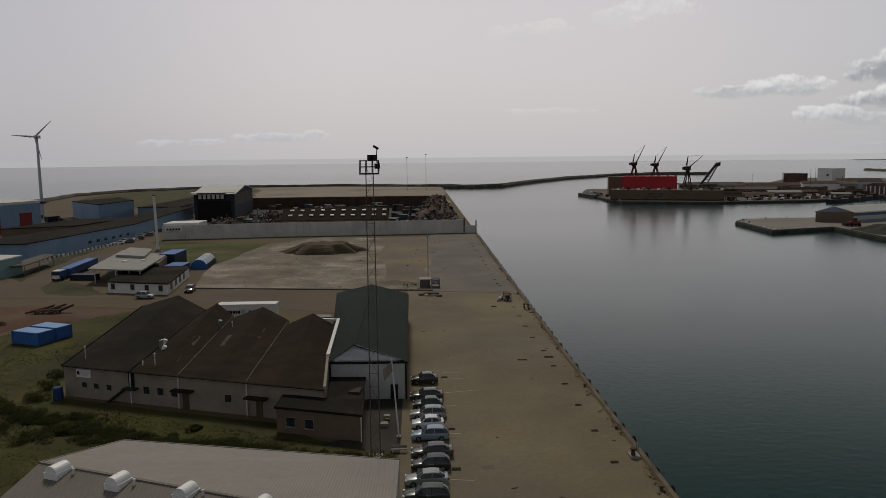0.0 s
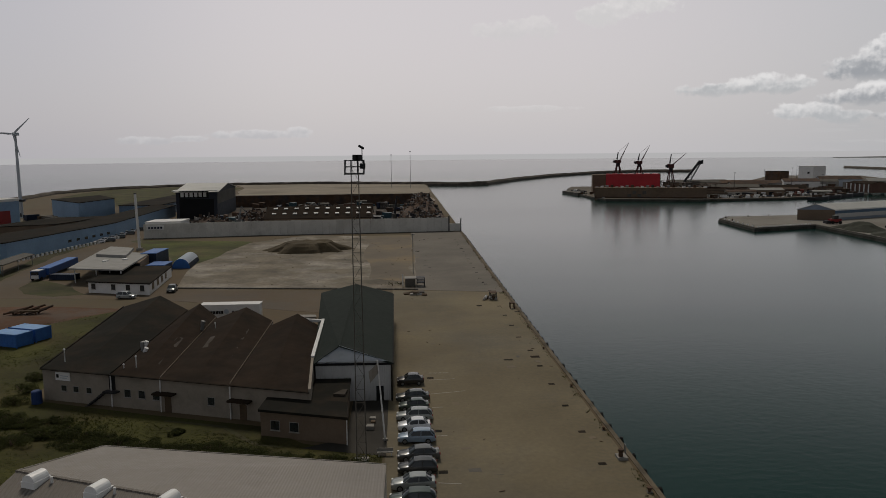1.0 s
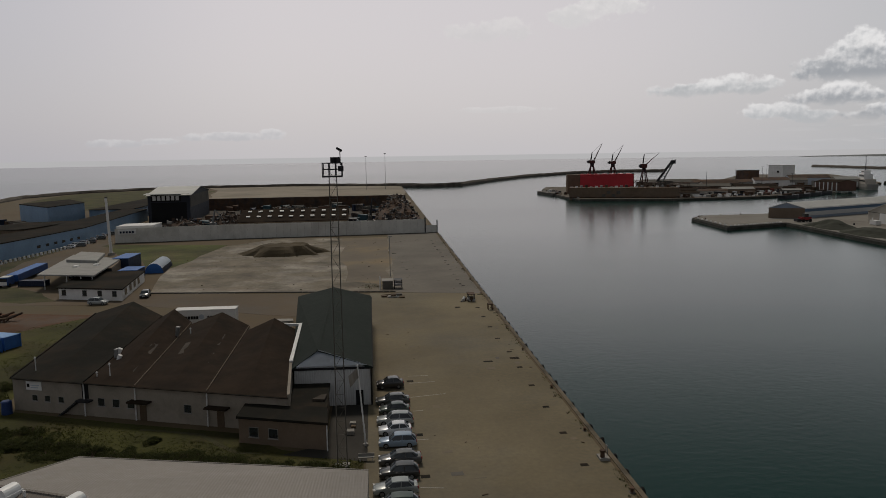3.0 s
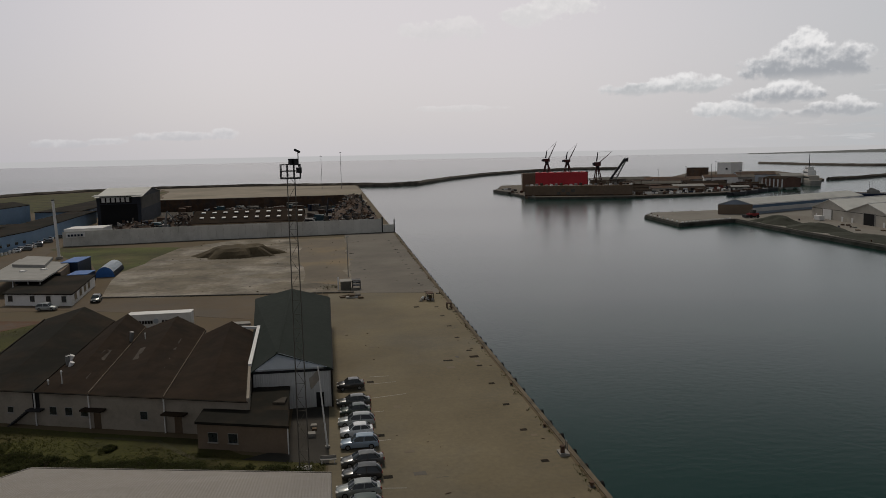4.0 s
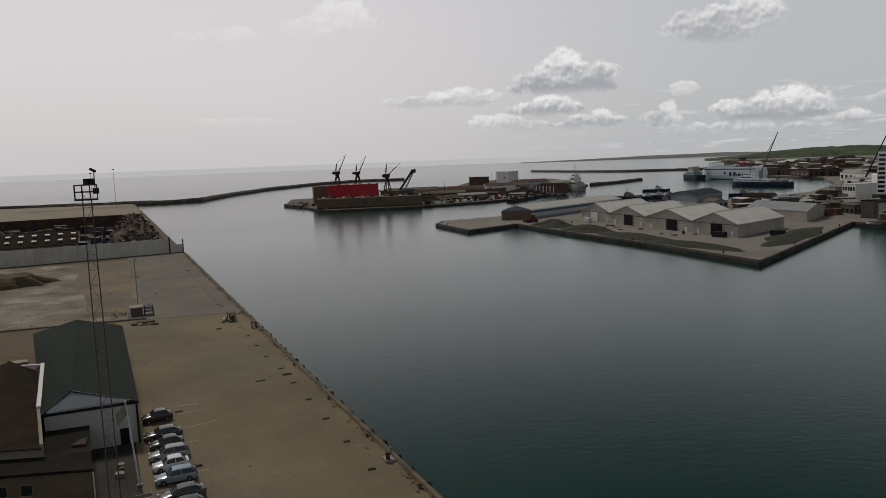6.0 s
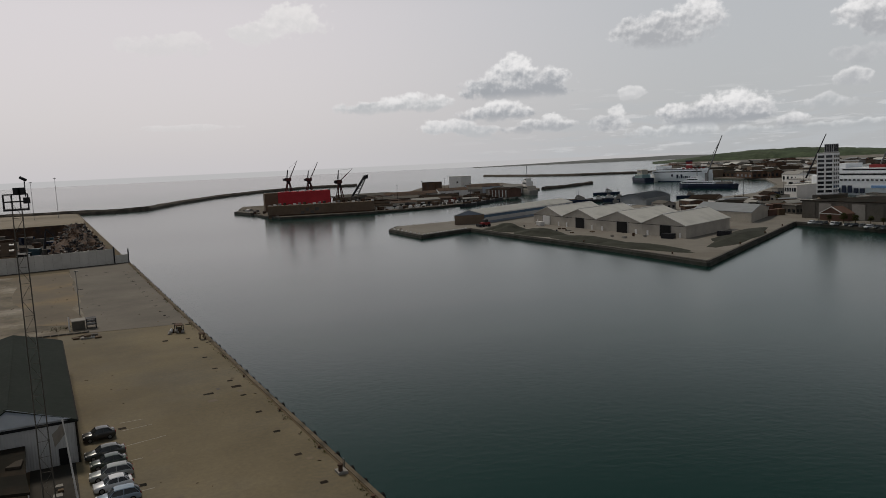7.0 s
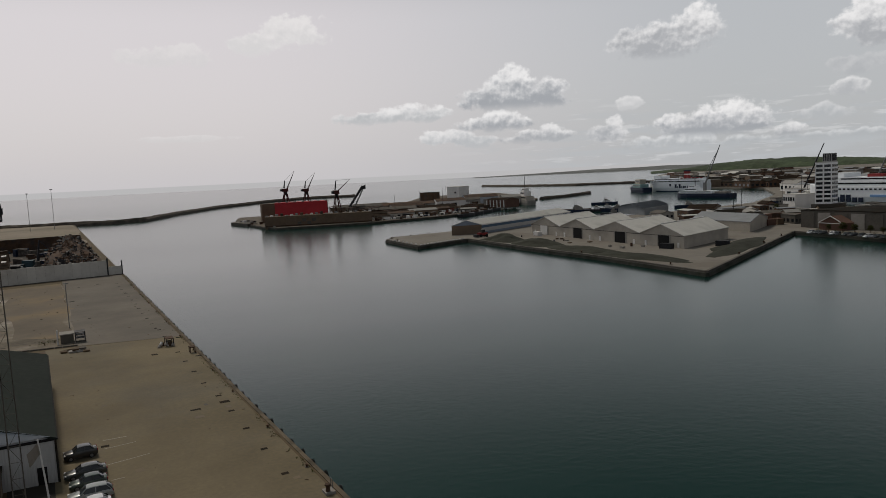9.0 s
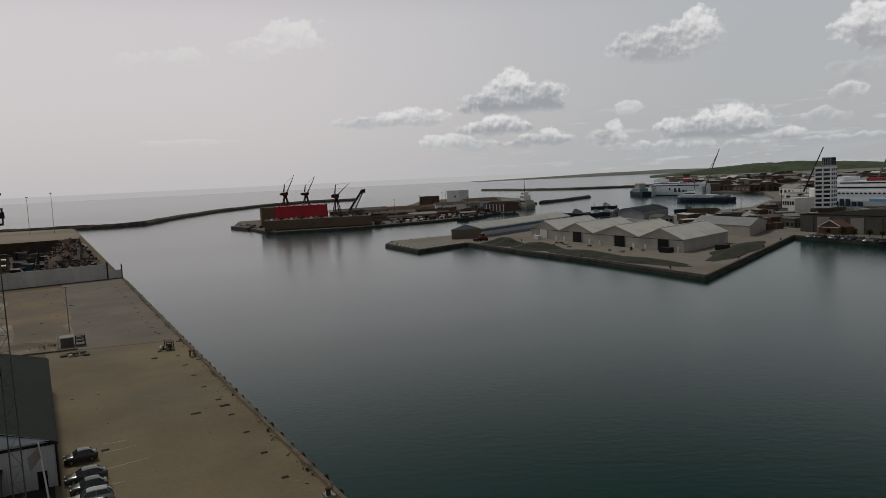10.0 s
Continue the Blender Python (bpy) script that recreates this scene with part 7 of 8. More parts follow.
M_ship_white = mat("ship_white", (0.80, 0.83, 0.86), 0.5, var=0.06, big=0.02, fine=0.2)
F1_SHIFT = Vector((62, 58, 0))
f1 = ship("ferry", "white passenger ferry with a red funnel and dark lettering bars", (622, 540), (616, 648), 22, 12.0, M_ship_white, M_white, [(0.02, 0.9, 4.2, M_ship_white, 0.97), (0.08, 0.84, 2.6, M_ship_white, 0.9)], "ferry", M_navy)
fn_ = part("funnel", obox(B(), (622, 573), (621.5, 581), 5, 17.5, 28), M_red_dk, f1, "dark red funnel")
part("funnel_band", obox(B(), (622, 572.8), (621.5, 581.2), 5.3, 21.6, 23.4), M_white, fn_)
part("funnel_top", obox(B(), (622, 572.6), (621.5, 581.4), 5.4, 26.6, 28.2), M_navy, fn_)
part("bridge", obox(B(), (619.5, 618), (618.6, 632), 19, 17.5, 21.5), M_ship_white, f1)
for i in range(6):
    part("lifeboat", obox(B(), (612.6 - i * 0.35, 540 + i * 7), (612.4 - i * 0.35, 544 + i * 7), 2.0, 16.9, 18.2), M_red_dk, f1, "red lifeboat")


def ferry_side(y0, y1, z0, z1, m, name, label=""):
    """A flat mark on the ferry's long side."""
    p, q = (622 - (y0 - 540) / 18 - 11.1, y0), (622 - (y1 - 540) / 18 - 11.1, y1)
    return part(name, obox(B(), p, q, 0.5, z0, z1), m, f1, label)


for i in range(5):
    y0 = 589 - i * 7.6
    ferry_side(y0 - 3.4, y0, 3.6, 6.6 + (2.4 if i in (0, 1) else 0), M_navy, "letter_bar")
    ferry_side(y0 - 5.6, y0 - 4.4, 3.6, 6.4, M_navy, "letter_bar")
ferry_side(596, 599, 6.0, 9.4, M_navy, "emblem", "dark emblem")
f1.location += F1_SHIFT
f1.scale = (0.8, 0.8, 0.84)
FA, FB = Vector((456, 60)), Vector((492, 345))
f2 = ship("ferry", "white passenger ferry with blue and dark lettering bars behind the warehouse", tuple(FA), tuple(FB), 24, 13.5, M_ship_white, M_white, [(0.0, 0.93, 3.4, M_ship_white, 0.95), (0.05, 0.9, 2.8, M_ship_white, 0.9)], "ferry", M_navy, True)
FD = FB - FA
FN = Vector((-FD.y, FD.x)).normalized()


def on_ferry(u0, u1, off, w_, z0, z1, m, name, label=""):
    p, q = FA + FD * u0 + FN * off, FA + FD * u1 + FN * off
    return part(name, obox(B(), tuple(p), tuple(q), w_, z0, z1), m, f2, label)


on_ferry(0.66, 0.70, 0, 6, 17.5, 28.5, M_red_dk, "funnel", "red funnel")
on_ferry(0.66, 0.70, 0, 6.3, 21.5, 23.5, M_white, "funnel_band")
on_ferry(0.78, 0.82, 3, 9, 17.5, 20.0, M_red_dk, "red_deck", "red upper deck house")
on_ferry(0.88, 0.91, 0, 16, 17.5, 21.0, M_ship_white, "bridge")
for i in range(5):
    on_ferry(0.893 - i * 0.016, 0.882 - i * 0.016, 12.1, 0.7, 1.5, 4.6 + (1.8 if i in (1, 2) else 0), M_navy, "letter_bar")
on_ferry(0.70, 0.80, 12.1, 0.7, 5.0, 6.6, M_blue_top, "blue_wave", "light blue wave stripe")
on_ferry(0.66, 0.76, 12.1, 0.7, 7.2, 8.2, M_blue_top, "blue_wave")
for k in range(26):
    on_ferry(0.60 + k * 0.0115, 0.606 + k * 0.0115, 12.06, 0.5, 9.6, 10.6, M_glass, "porthole")
sheet("dock_basin", [(436, 40), (505, 40), (516, 352), (462, 352)], 0.02, M_water, "water of the ferry dock", "water")
sv = ship("supply_vessel", "dark-hulled supply vessel with white upperworks and a tall crane", (538, 434), (537, 500), 12, 4.6, M_navy, M_conc, [(0.30, 0.9, 2.4, M_ship_white, 0.85), (0.58, 0.82, 2.6, M_ship_white, 0.7), (0.62, 0.76, 2.2, M_ship_white, 0.5)], "ship")
part("crane_house", bx(B(), 536.3, 538.7, 465, 467.4, 3, 13), M_steel, sv)
part("crane_boom", cyl(B(), (537.5, 466, 11), (547, 456, 48), 0.8, 0.4, 6), M_steel, sv, "tall dark crane boom")
part("crane_stay", cyl(B(), (537.5, 466, 20), (546, 457, 44), 0.3, 0.2, 5), M_steel, sv)
part("mast", cyl(B(), (537.6, 478, 5), (537.6, 478, 20), 0.5, 0.3, 6), M_steel, sv)
part("deck_cargo", obox(B(), (538, 439), (537.8, 452), 7, 2.9, 4.6), M_conc, sv)
part("bow_rail", obox(B(), (537.1, 486), (537, 497), 5, 2.9, 4.4), M_white, sv)
sv.location += Vector((20, 34, 0))
gs = ship("green_trawler", "green and white working ship at the far mole", (652, 672), (676, 724), 13, 6, M_navy, M_white, [(0.2, 0.7, 4.0, M_green_w, 0.8), (0.3, 0.6, 6.0, M_shed, 0.6)], "ship")
s3 = ship("grey_ship", "small white ship with a tall superstructure moored at the shipyard", (424, 596), (440, 640), 10, 5, M_conc, M_white, [(0.15, 0.75, 4.0, M_shed, 0.85), (0.3, 0.65, 4.5, M_white, 0.7), (0.38, 0.58, 3.0, M_white, 0.5)], "ship")
part("mast", cyl(B(), (432, 618, 10), (432, 618, 27), 0.45, 0.2, 6), M_steel_dk, s3)
BOATS = ((366, 456, 22, M_navy), (376, 446, 16, M_steel_dk), (388, 436, 24, M_navy), (400, 424, 14, M_white), (352, 400, 16, M_steel_dk), (452, 522, 24, M_navy), (436, 410, 18, M_navy), (410, 414, 14, M_conc), (372, 466, 26, M_rust), (392, 452, 18, M_steel_dk), (420, 440, 20, M_navy))
for i, (bx_, by_, ln_, m) in enumerate(BOATS):
    a, b = (bx_ - 0.38 * ln_, by_ + 0.32 * ln_), (bx_ + 0.38 * ln_, by_ - 0.32 * ln_)
    wbt = ship("work_boat", "small moored boat with a pale wheelhouse", a, b, 4.4, 2.2, m, M_white, [(0.45, 0.72, 1.9, M_white if i % 2 else M_conc, 0.6), (0.5, 0.62, 1.2, M_conc, 0.4)], "boat", group="moored boats")
    part("mast", cyl(B(), ((a[0] + b[0]) / 2, (a[1] + b[1]) / 2, 1), ((a[0] + b[0]) / 2, (a[1] + b[1]) / 2, 8.5), 0.14, 0.08, 6), M_steel_dk, wbt)
ah = thing("arched_hall", "pale blue-grey hall with a low peaked dark roof by the basin", "hall", (365, 372, 0))
AF, AR = (356, 398), (346, 362)
part("wall", prism(B(), [AF, AR, add(AR, (40, 18)), add(AF, (40, 18))], 0, 4.4), M_roof_slate, ah)
d = B()
prev = None
for i in range(11):
    p = lerp(AF, AR, i / 10)
    z = 4.4 + 2.6 * math.sin(math.pi * i / 10)
    v0, v1 = d.verts.new((p[0] - 1, p[1], z)), d.verts.new((p[0] + 41, p[1] + 18.5, z))
    if prev:
        d.faces.new((prev[0], prev[1], v1, v0))
    prev = (v0, v1)
bmesh.ops.solidify(d, geom=d.faces[:], thickness=0.4)
bmesh.ops.recalc_face_normals(d, faces=d.faces)
part("roof", d, M_side_dark, ah, "dark low curved roof")
d = B()
d.faces.new([d.verts.new((*lerp(AF, AR, i / 10), 4.3 + 2.5 * math.sin(math.pi * i / 10))) for i in range(11)])
part("gable", d, M_roof_slate, ah)
house("low_shed", [(378, 356), (388, 342), (406, 352), (396, 366)], 2.6, 4.4, M_brick, M_roof_brown, "low brown shed near the basin", "shed", "x", 0.4)
# ---- shipyard ----
dk = thing("floating_dock", "long brown floating dock with high side walls", "dock", (200, 560, 0))
SA_, SB2 = (146, 547), (221, 521)
part("south_wall", prism(B(), [SA_, SB2, (224, 532), (149, 558)], -2.5, 7.6), M_dock, dk)
part("north_wall", prism(B(), [(160, 606), (214, 597), (216, 608), (162, 618)], -2.5, 15.6), M_dock, dk)
part("dock_floor", prism(B(), [(149, 558), (224, 532), (240, 590), (162, 606)], -2.5, 1.5), M_conc_dark, dk)
for i in range(12):
    part("rib", wallq(B(), SA_, SB2, -1.5, 7.4, 0, 0.02 + i * 0.083, 0.03 + i * 0.083, 0.3), M_dock, dk)
part("rubbing_strake", wallq(B(), SA_, SB2, 0.2, 0.9, 0, 0, 1, 0.5), M_rust, dk)
for i in range(22):
    p = lerp((149, 552), (222, 526.5), i / 21)
    part("deck_gear", bx(B(), p[0] - 0.9, p[0] + 0.9, p[1] - 1, p[1] + 1, 7.6, 8.3 + (i % 4) * 0.4), (M_conc, M_white, M_steel, M_rust)[i % 4], dk)
for i in range(4):
    part("hull_patch", wallq(B(), SA_, SB2, 0.8 + (i % 2) * 2, 3.0 + (i % 2) * 2.4, 0, 0.30 + i * 0.045, 0.335 + i * 0.045, 0.35), M_conc_dark, dk)
rh = thing("red_ship", "bright red ship hull standing in the dock", "ship", (185, 575, 0))
RA, RB = Vector((164, 581)), Vector((203, 569))
rb_ = B()
D_ = RB - RA
nn = Vector((-D_.y, D_.x)).normalized()
loft(rb_, [[(*(RA + D_ * u - nn * 8 * w_), 1.5), (*(RA + D_ * u - nn * 9 * w_), 8.0), (*(RA + D_ * u - nn * 9 * w_), 16.8), (*(RA + D_ * u + nn * 9 * w_), 16.8), (*(RA + D_ * u + nn * 9 * w_), 8.0), (*(RA + D_ * u + nn * 8 * w_), 1.5)] for u, w_ in ((0, 0.95), (0.1, 1), (0.8, 1), (0.95, 0.98), (1.0, 0.95))])
part("hull", rb_, M_red, rh)
for i in range(7):
    p = lerp((165, 572.5), (200, 561.5), i / 6)
    part("deck_gear", bx(B(), p[0] - 0.8, p[0] + 0.8, p[1] - 0.6, p[1] + 0.6, 16.8, 17.5), M_conc, rh)


def dock_crane(x, y, z0, h, tilt, seed):
    c = thing("dock_crane", "dark red slewing dock crane with a raised lattice jib", "crane", (x, y, z0), "dock cranes")
    for dx in (-2, 2):
        for dy in (-2, 2):
            part("leg", cyl(B(), (x + dx * 1.2, y + dy * 1.2, z0), (x + dx * 0.4, y + dy * 0.4, z0 + h * 0.45), 0.5, 0.4, 6), M_crane, c)
    part("pedestal", cyl(B(), (x, y, z0 + h * 0.35), (x, y, z0 + h * 0.55), 1.5, 1.7, 10), M_steel_dk, c)
    part("machine_house", bx(B(), x - 2.6, x + 2.0, y - 2, y + 2, z0 + h * 0.5, z0 + h * 0.64), M_crane, c)
    part("a_frame", cyl(B(), (x - 1, y, z0 + h * 0.66), (x, y, z0 + h), 0.6, 0.35, 6), M_steel_dk, c)
    jb = B()
    j0, j1 = Vector((x + 1.5, y, z0 + h * 0.62)), Vector((x + 1.5 + tilt[0], y - 2, z0 + h * 0.62 + tilt[1]))
    for k in range(3):
        o = Vector(((k - 1) * 0.45, 0.3 * (k % 2), 0.3 * (k % 2)))
        cyl(jb, j0 + o, j1, 0.2, 0.12, 5)
    for k in range(7):
        p, q = j0.lerp(j1, k / 8), j0.lerp(j1, (k + 1) / 8)
        cyl(jb, p + Vector((0.45, 0, 0)), q - Vector((0.45 * (1 - k / 8), 0, 0)), 0.1, None, 4)
    part("jib", jb, M_crane, c, "maroon lattice jib")
    part("stay", cyl(B(), (x, y, z0 + h), tuple(j1), 0.08, None, 4), M_steel_dk, c)
    part("counterweight", bx(B(), x - 4.2, x - 2.6, y - 1.2, y + 1.2, z0 + h * 0.52, z0 + h * 0.62), M_steel_dk, c)
    return c


dock_crane(181.5, 608, 15.6, 18.5, (6.5, 14.5), 1)
dock_crane(198.5, 605, 15.6, 17.0, (6.5, 13.5), 2)
dock_crane(223.5, 600, 9.0, 23.0, (10.5, 9.5), 3)
block("crane_base", [(219, 596), (229, 595), (229, 605), (219, 606)], 8.7, M_brick, M_conc_dark, "brown block under a dock crane")
dc = thing("derrick_crane", "dark derrick crane with a heavy inclined boom", "crane", (247, 612, 0))
part("base", bx(B(), 240, 252, 608, 616, 0, 9), M_conc_dark, dc)
part("boom", cyl(B(), (239, 610, 9), (252, 610, 26), 0.9, 1.1, 6), M_steel_dk, dc)
part("boom", cyl(B(), (244, 610, 9), (253, 610, 25), 0.6, 0.6, 6), M_steel, dc)
part("head", obox(B(), (250.2, 610), (254.6, 610), 1.4, 23.4, 25.4, 1.6), M_steel_dk, dc)
for k_ in range(6):
    part("lattice_bar", cyl(B(), (239 + k_ * 2.1, 609.4, 9 + k_ * 2.75), (244.6 + k_ * 1.55, 610.4, 10.5 + k_ * 2.5), 0.22, None, 5), M_steel_dk, dc)
solo("pontoon", prism(B(), [(150, 652), (142, 640), (146, 600), (152, 600), (158, 655)], -3, 0.8), M_conc_dark, "low dark landing stage at the island tip", "pontoon", "structure")
wb2 = block("white_block", [(421, 760), (424, 737), (440, 742), (437, 764)], 17.5, M_white, M_roof_grey, "tall white block in the shipyard")
part("window", wallq(B(), (421, 760), (424, 737), 10, 12, 0, 0.62, 0.75, 0.2), M_dark, wb2)
block("dark_block", [(357, 705), (364, 690), (376, 696), (369, 711)], 14.0, M_rust, M_roof_dark, "dark brown block in the shipyard")
rs = random.Random(21)
SHEDS = [(238, 560, 26, 12, 5, M_brick), (258, 548, 22, 10, 4.5, M_shed), (280, 552, 24, 12, 5.5, M_brick), (300, 566, 24, 12, 5, M_rust), (268, 584, 40, 12, 7, M_rust), (312, 586, 34, 12, 6, M_brick), (290, 602, 30, 12, 8.5, M_shed), (322, 548, 14, 8, 3.5, M_conc_dark), (356, 640, 30, 14, 9, M_white), (376, 648, 34, 12, 8, M_conc), (344, 576, 20, 8, 4, M_rust), (404, 660, 36, 14, 10, M_wall_band), (420, 628, 20, 12, 9, M_shed), (300, 630, 60, 12, 8.5, M_conc), (262, 640, 50, 12, 9, M_pad), (235, 536, 14, 7, 3.4, M_conc)]
for i, (x, y, lx, ly, hh, m) in enumerate(SHEDS):
    ang = radians(-12 + rs.uniform(-6, 6))
    c, s = math.cos(ang), math.sin(ang)
    pts = [(x + dx * c - dy * s, y + dx * s + dy * c) for dx, dy in ((-lx / 2, -ly / 2), (lx / 2, -ly / 2), (lx / 2, ly / 2), (-lx / 2, ly / 2))]
    q = house("yard_shed", pts, hh * 0.75, hh, m, (M_roof_brown, M_rust, M_roof_mid, M_rust, M_conc_dark)[i % 5], "shipyard shed with a shallow roof", "shed", "x", 0.3, "shipyard sheds")
    for k in range(4):
        part("opening", wallq(B(), pts[0], pts[1], 0.2, hh * 0.5, 0, 0.06 + k * 0.24, 0.2 + k * 0.24, 0.15), (M_dark, M_conc, M_dark, M_white)[(k + i) % 4], q)
st5 = house("striped_shed", [(366, 588), (371, 562), (387, 564), (382, 590)], 7.0, 8.6, M_redbrick, M_roof_brown, "red shed with white vertical stripes", "shed", "x", 0.2)
for i in range(6):
    part("stripe", wallq(B(), (366, 588), (371, 562), 0.2, 6.8, 0, 0.03 + i * 0.17, 0.07 + i * 0.17, 0.2), M_white, st5)
for i in range(46):
    t = i / 45
    p = lerp(lerp((228, 524), (330, 545), t), (0, 0), 0)
    x, y = p[0] + rs.uniform(-3, 4), p[1] + rs.uniform(-3, 22)
    lx, ly, hh = rs.uniform(1.2, 4.5), rs.uniform(1.2, 3), rs.uniform(0.8, 3.0)
    container(x, y, lx, ly, hh, rs.uniform(-40, 40), rs.choice((M_rust, M_conc, M_navy, M_white, M_redbrick, M_conc_dark, M_conc)), M_conc_dark, "steel box or machine part lying in the shipyard", "shipyard clutter")
for i in range(70):
    x, y = rs.uniform(150, 400), rs.uniform(560, 700)
    if 142 < x < 258 and y < 622 or x < 180:
        continue
    container(x, y, rs.uniform(2, 7), rs.uniform(2, 4), rs.uniform(1.5, 5.0), rs.uniform(-40, 40), rs.choice((M_rust, M_conc, M_white, M_redbrick, M_conc_dark)), M_conc_dark, "steel box or machine part lying in the shipyard", "shipyard clutter")
for i in range(10):
    p = lerp((284, 522), (340, 556), i / 9)
    q = lerp((300, 512), (352, 552), i / 9)
    if i % 3 == 0:
        ship("barge", "low dark moored barge by the shipyard quay", (q[0] - 10, q[1] - 6), (q[0] + 10, q[1] + 6), 6, 2.6, M_steel_dk, M_rust, [(0.2, 0.5, 1.4, M_rust, 0.6)], "barge")

# ---- town beyond the inner quay ----
rt = random.Random(33)
TOWN_M = (M_shed, M_conc_dark, M_white, M_redbrick, M_brick, M_conc, M_rust, M_conc_dark, M_rust)
LANDLINE = [(296, 196), (330, 345), (400, 345), (480, 368), (560, 405), (600, 440), (720, 545), (760, 690), (900, 850), (1500, 1480)]


def shore_y(x):
    for a, b in zip(LANDLINE, LANDLINE[1:]):
        if a[0] <= x <= b[0]:
            return a[1] + (b[1] - a[1]) * (x - a[0]) / (b[0] - a[0])
    return 0.0


KEEP = [(338, 440, 330, 430), (280, 330, 225, 292), (300, 356, 30, 232), (402, 440, 272, 302), (438, 514, 40, 352), (422, 452, 302, 326), (440, 462, 340, 372)]
n_made = 0
for i in range(1500):
    near = i < 900
    if near:
        x, y = rt.uniform(325, 580), rt.uniform(190, 430)
    else:
        fa, fd = radians(rt.uniform(43.5, 61)), 700 + 1100 * rt.random() ** 1.6
        x, y = math.sin(fa) * fd, math.cos(fa) * fd
    az = math.degrees(math.atan2(x, y))
    if y > shore_y(x) - 6 or az < 41 or az > 70 or any(a - 3.5 < x < b + 3.5 and c - 3.5 < y < d + 3.5 for a, b, c, d in KEEP):
        continue
    lx, ly, hh = (rt.uniform(5, 17), rt.uniform(4, 9), rt.uniform(2.4, 5.4)) if near else (rt.uniform(14, 48), rt.uniform(9, 18), rt.uniform(5, 12))
    KEEP.append((x - lx * 0.42, x + lx * 0.42, y - lx * 0.42, y + lx * 0.42))
    ang = radians(rt.choice((62, 62, -28, 70)))
    c, s = math.cos(ang), math.sin(ang)
    pts = [(x + dx * c - dy * s, y + dx * s + dy * c) for dx, dy in ((-lx / 2, -ly / 2), (lx / 2, -ly / 2), (lx / 2, ly / 2), (-lx / 2, ly / 2))]
    q = house("town_building", pts, hh * (0.72 if i % 3 == 0 else 0.92), hh, rt.choice(TOWN_M), rt.choice((M_roof_brown, M_roof_grey, M_roof_mid, M_roof_dark, M_roof_mid, M_roof_slate, M_roof_dark, M_conc_dark)), "low harbour building with a pitched roof", "building", "x", 0.3, "town buildings")
    n = max(2, min(4, int(lx / 3.5)))
    for k in range(n):
        part("window", wallq(B(), pts[3], pts[2], hh * 0.2, hh * 0.52, 0, (k + 0.25) / n, (k + 0.75) / n, 0.1, -1), M_glass, q)
        if k < 3:
            part("window", wallq(B(), pts[3], pts[0], hh * 0.2, hh * 0.52, 0, (k + 0.2) / 3, (k + 0.7) / 3, 0.1), M_glass, q)
    n_made += 1
for i in range(60):
    x, y = rt.uniform(330, 900), rt.uniform(150, 760)
    if y > shore_y(x) - 4 or any(a - 2 < x < b + 2 and c - 2 < y < d + 2 for a, b, c, d in KEEP):
        continue
    tree(x, y, rt.uniform(4, 8), 600 + i, 0.0, "dark green tree among the harbour buildings", "trees in the town")
for i in range(40):
    x, y = rt.uniform(300, 470), rt.uniform(215, 360)
    if y > shore_y(x) - 4 or any(a - 1 < x < b + 1 and c - 1 < y < d + 1 for a, b, c, d in KEEP):
        continue
    if i % 2:
        copy_thing((qc, qd)[i % 4 // 2], pose(x, y, 0.0, 0, 0, rt.uniform(0, 360)))
    else:
        container(x, y, rt.uniform(2, 6), 2.4, rt.uniform(1.6, 2.8), rt.uniform(0, 180), rt.choice((M_rust, M_conc, M_white, M_redbrick, M_navy)), M_conc_dark, "box container lying on the inner quay", "containers on the inner quay")
for x, y, dx, h, m in ((590, 420, 14, 44, M_steel_dk), (612, 372, 14, 46, M_steel), (640, 342, 1, 46, M_steel)):
    c = thing("mobile_crane", "tall mobile crane with a raised boom behind the town quay", "crane", (x, y, 0), "mobile cranes")
    part("carrier", bx(B(), x - 5, x + 5, y - 2, y + 2, 0, 3.5), M_conc_dark, c)
    part("cab", bx(B(), x - 2, x + 2, y - 1.8, y + 1.8, 3.5, 6), M_white, c)
    part("boom", cyl(B(), (x, y, 4), (x + dx * 0.6, y - dx, h), 0.8, 0.4, 6), m, c)
bw2 = block("white_offices", [(430, 322), (426, 310), (444, 306), (448, 318)], 9.0, M_white, M_roof_grey, "white harbour office with dark windows")
for k in range(5):
    part("window", wallq(B(), (430, 322), (426, 310), 5, 7.4, 0, 0.05 + k * 0.19, 0.17 + k * 0.19, 0.15), M_glass, bw2)

# loose gear of the shipyard: plates, crates, stacked pipes
rz = random.Random(55)
for i in range(150):
    x, y = rz.uniform(212, 420), rz.uniform(520, 690)
    if y < 524 + max(0, x - 285) * 0.75 or x < 258 and y < 560 and x < 228 or (142 < x < 258 and 530 < y < 622 and x < 245):
        continue
    lx, ly, hh = rz.uniform(1.5, 7.0), rz.uniform(1.0, 3.2), rz.uniform(0.5, 2.6)
    ang = rz.uniform(-0.6, 0.3)
    c, s = math.cos(ang), math.sin(ang)
    pts = [(x + dx * c - dy * s, y + dx * s + dy * c) for dx, dy in ((-lx / 2, -ly / 2), (lx / 2, -ly / 2), (lx / 2.3, ly / 2), (-lx / 2.2, ly / 2))]
    solo("steel_section", prism(B(), pts, 0.0, [hh, hh * rz.uniform(0.7, 1.0), hh, hh * rz.uniform(0.8, 1.1)]), rz.choice((M_white, M_conc, M_cap, M_rust, M_conc_dark, M_redbrick, M_steel_dk, M_rust)), "ship section or plate stack lying in the shipyard", "steel section", "", "ship sections")
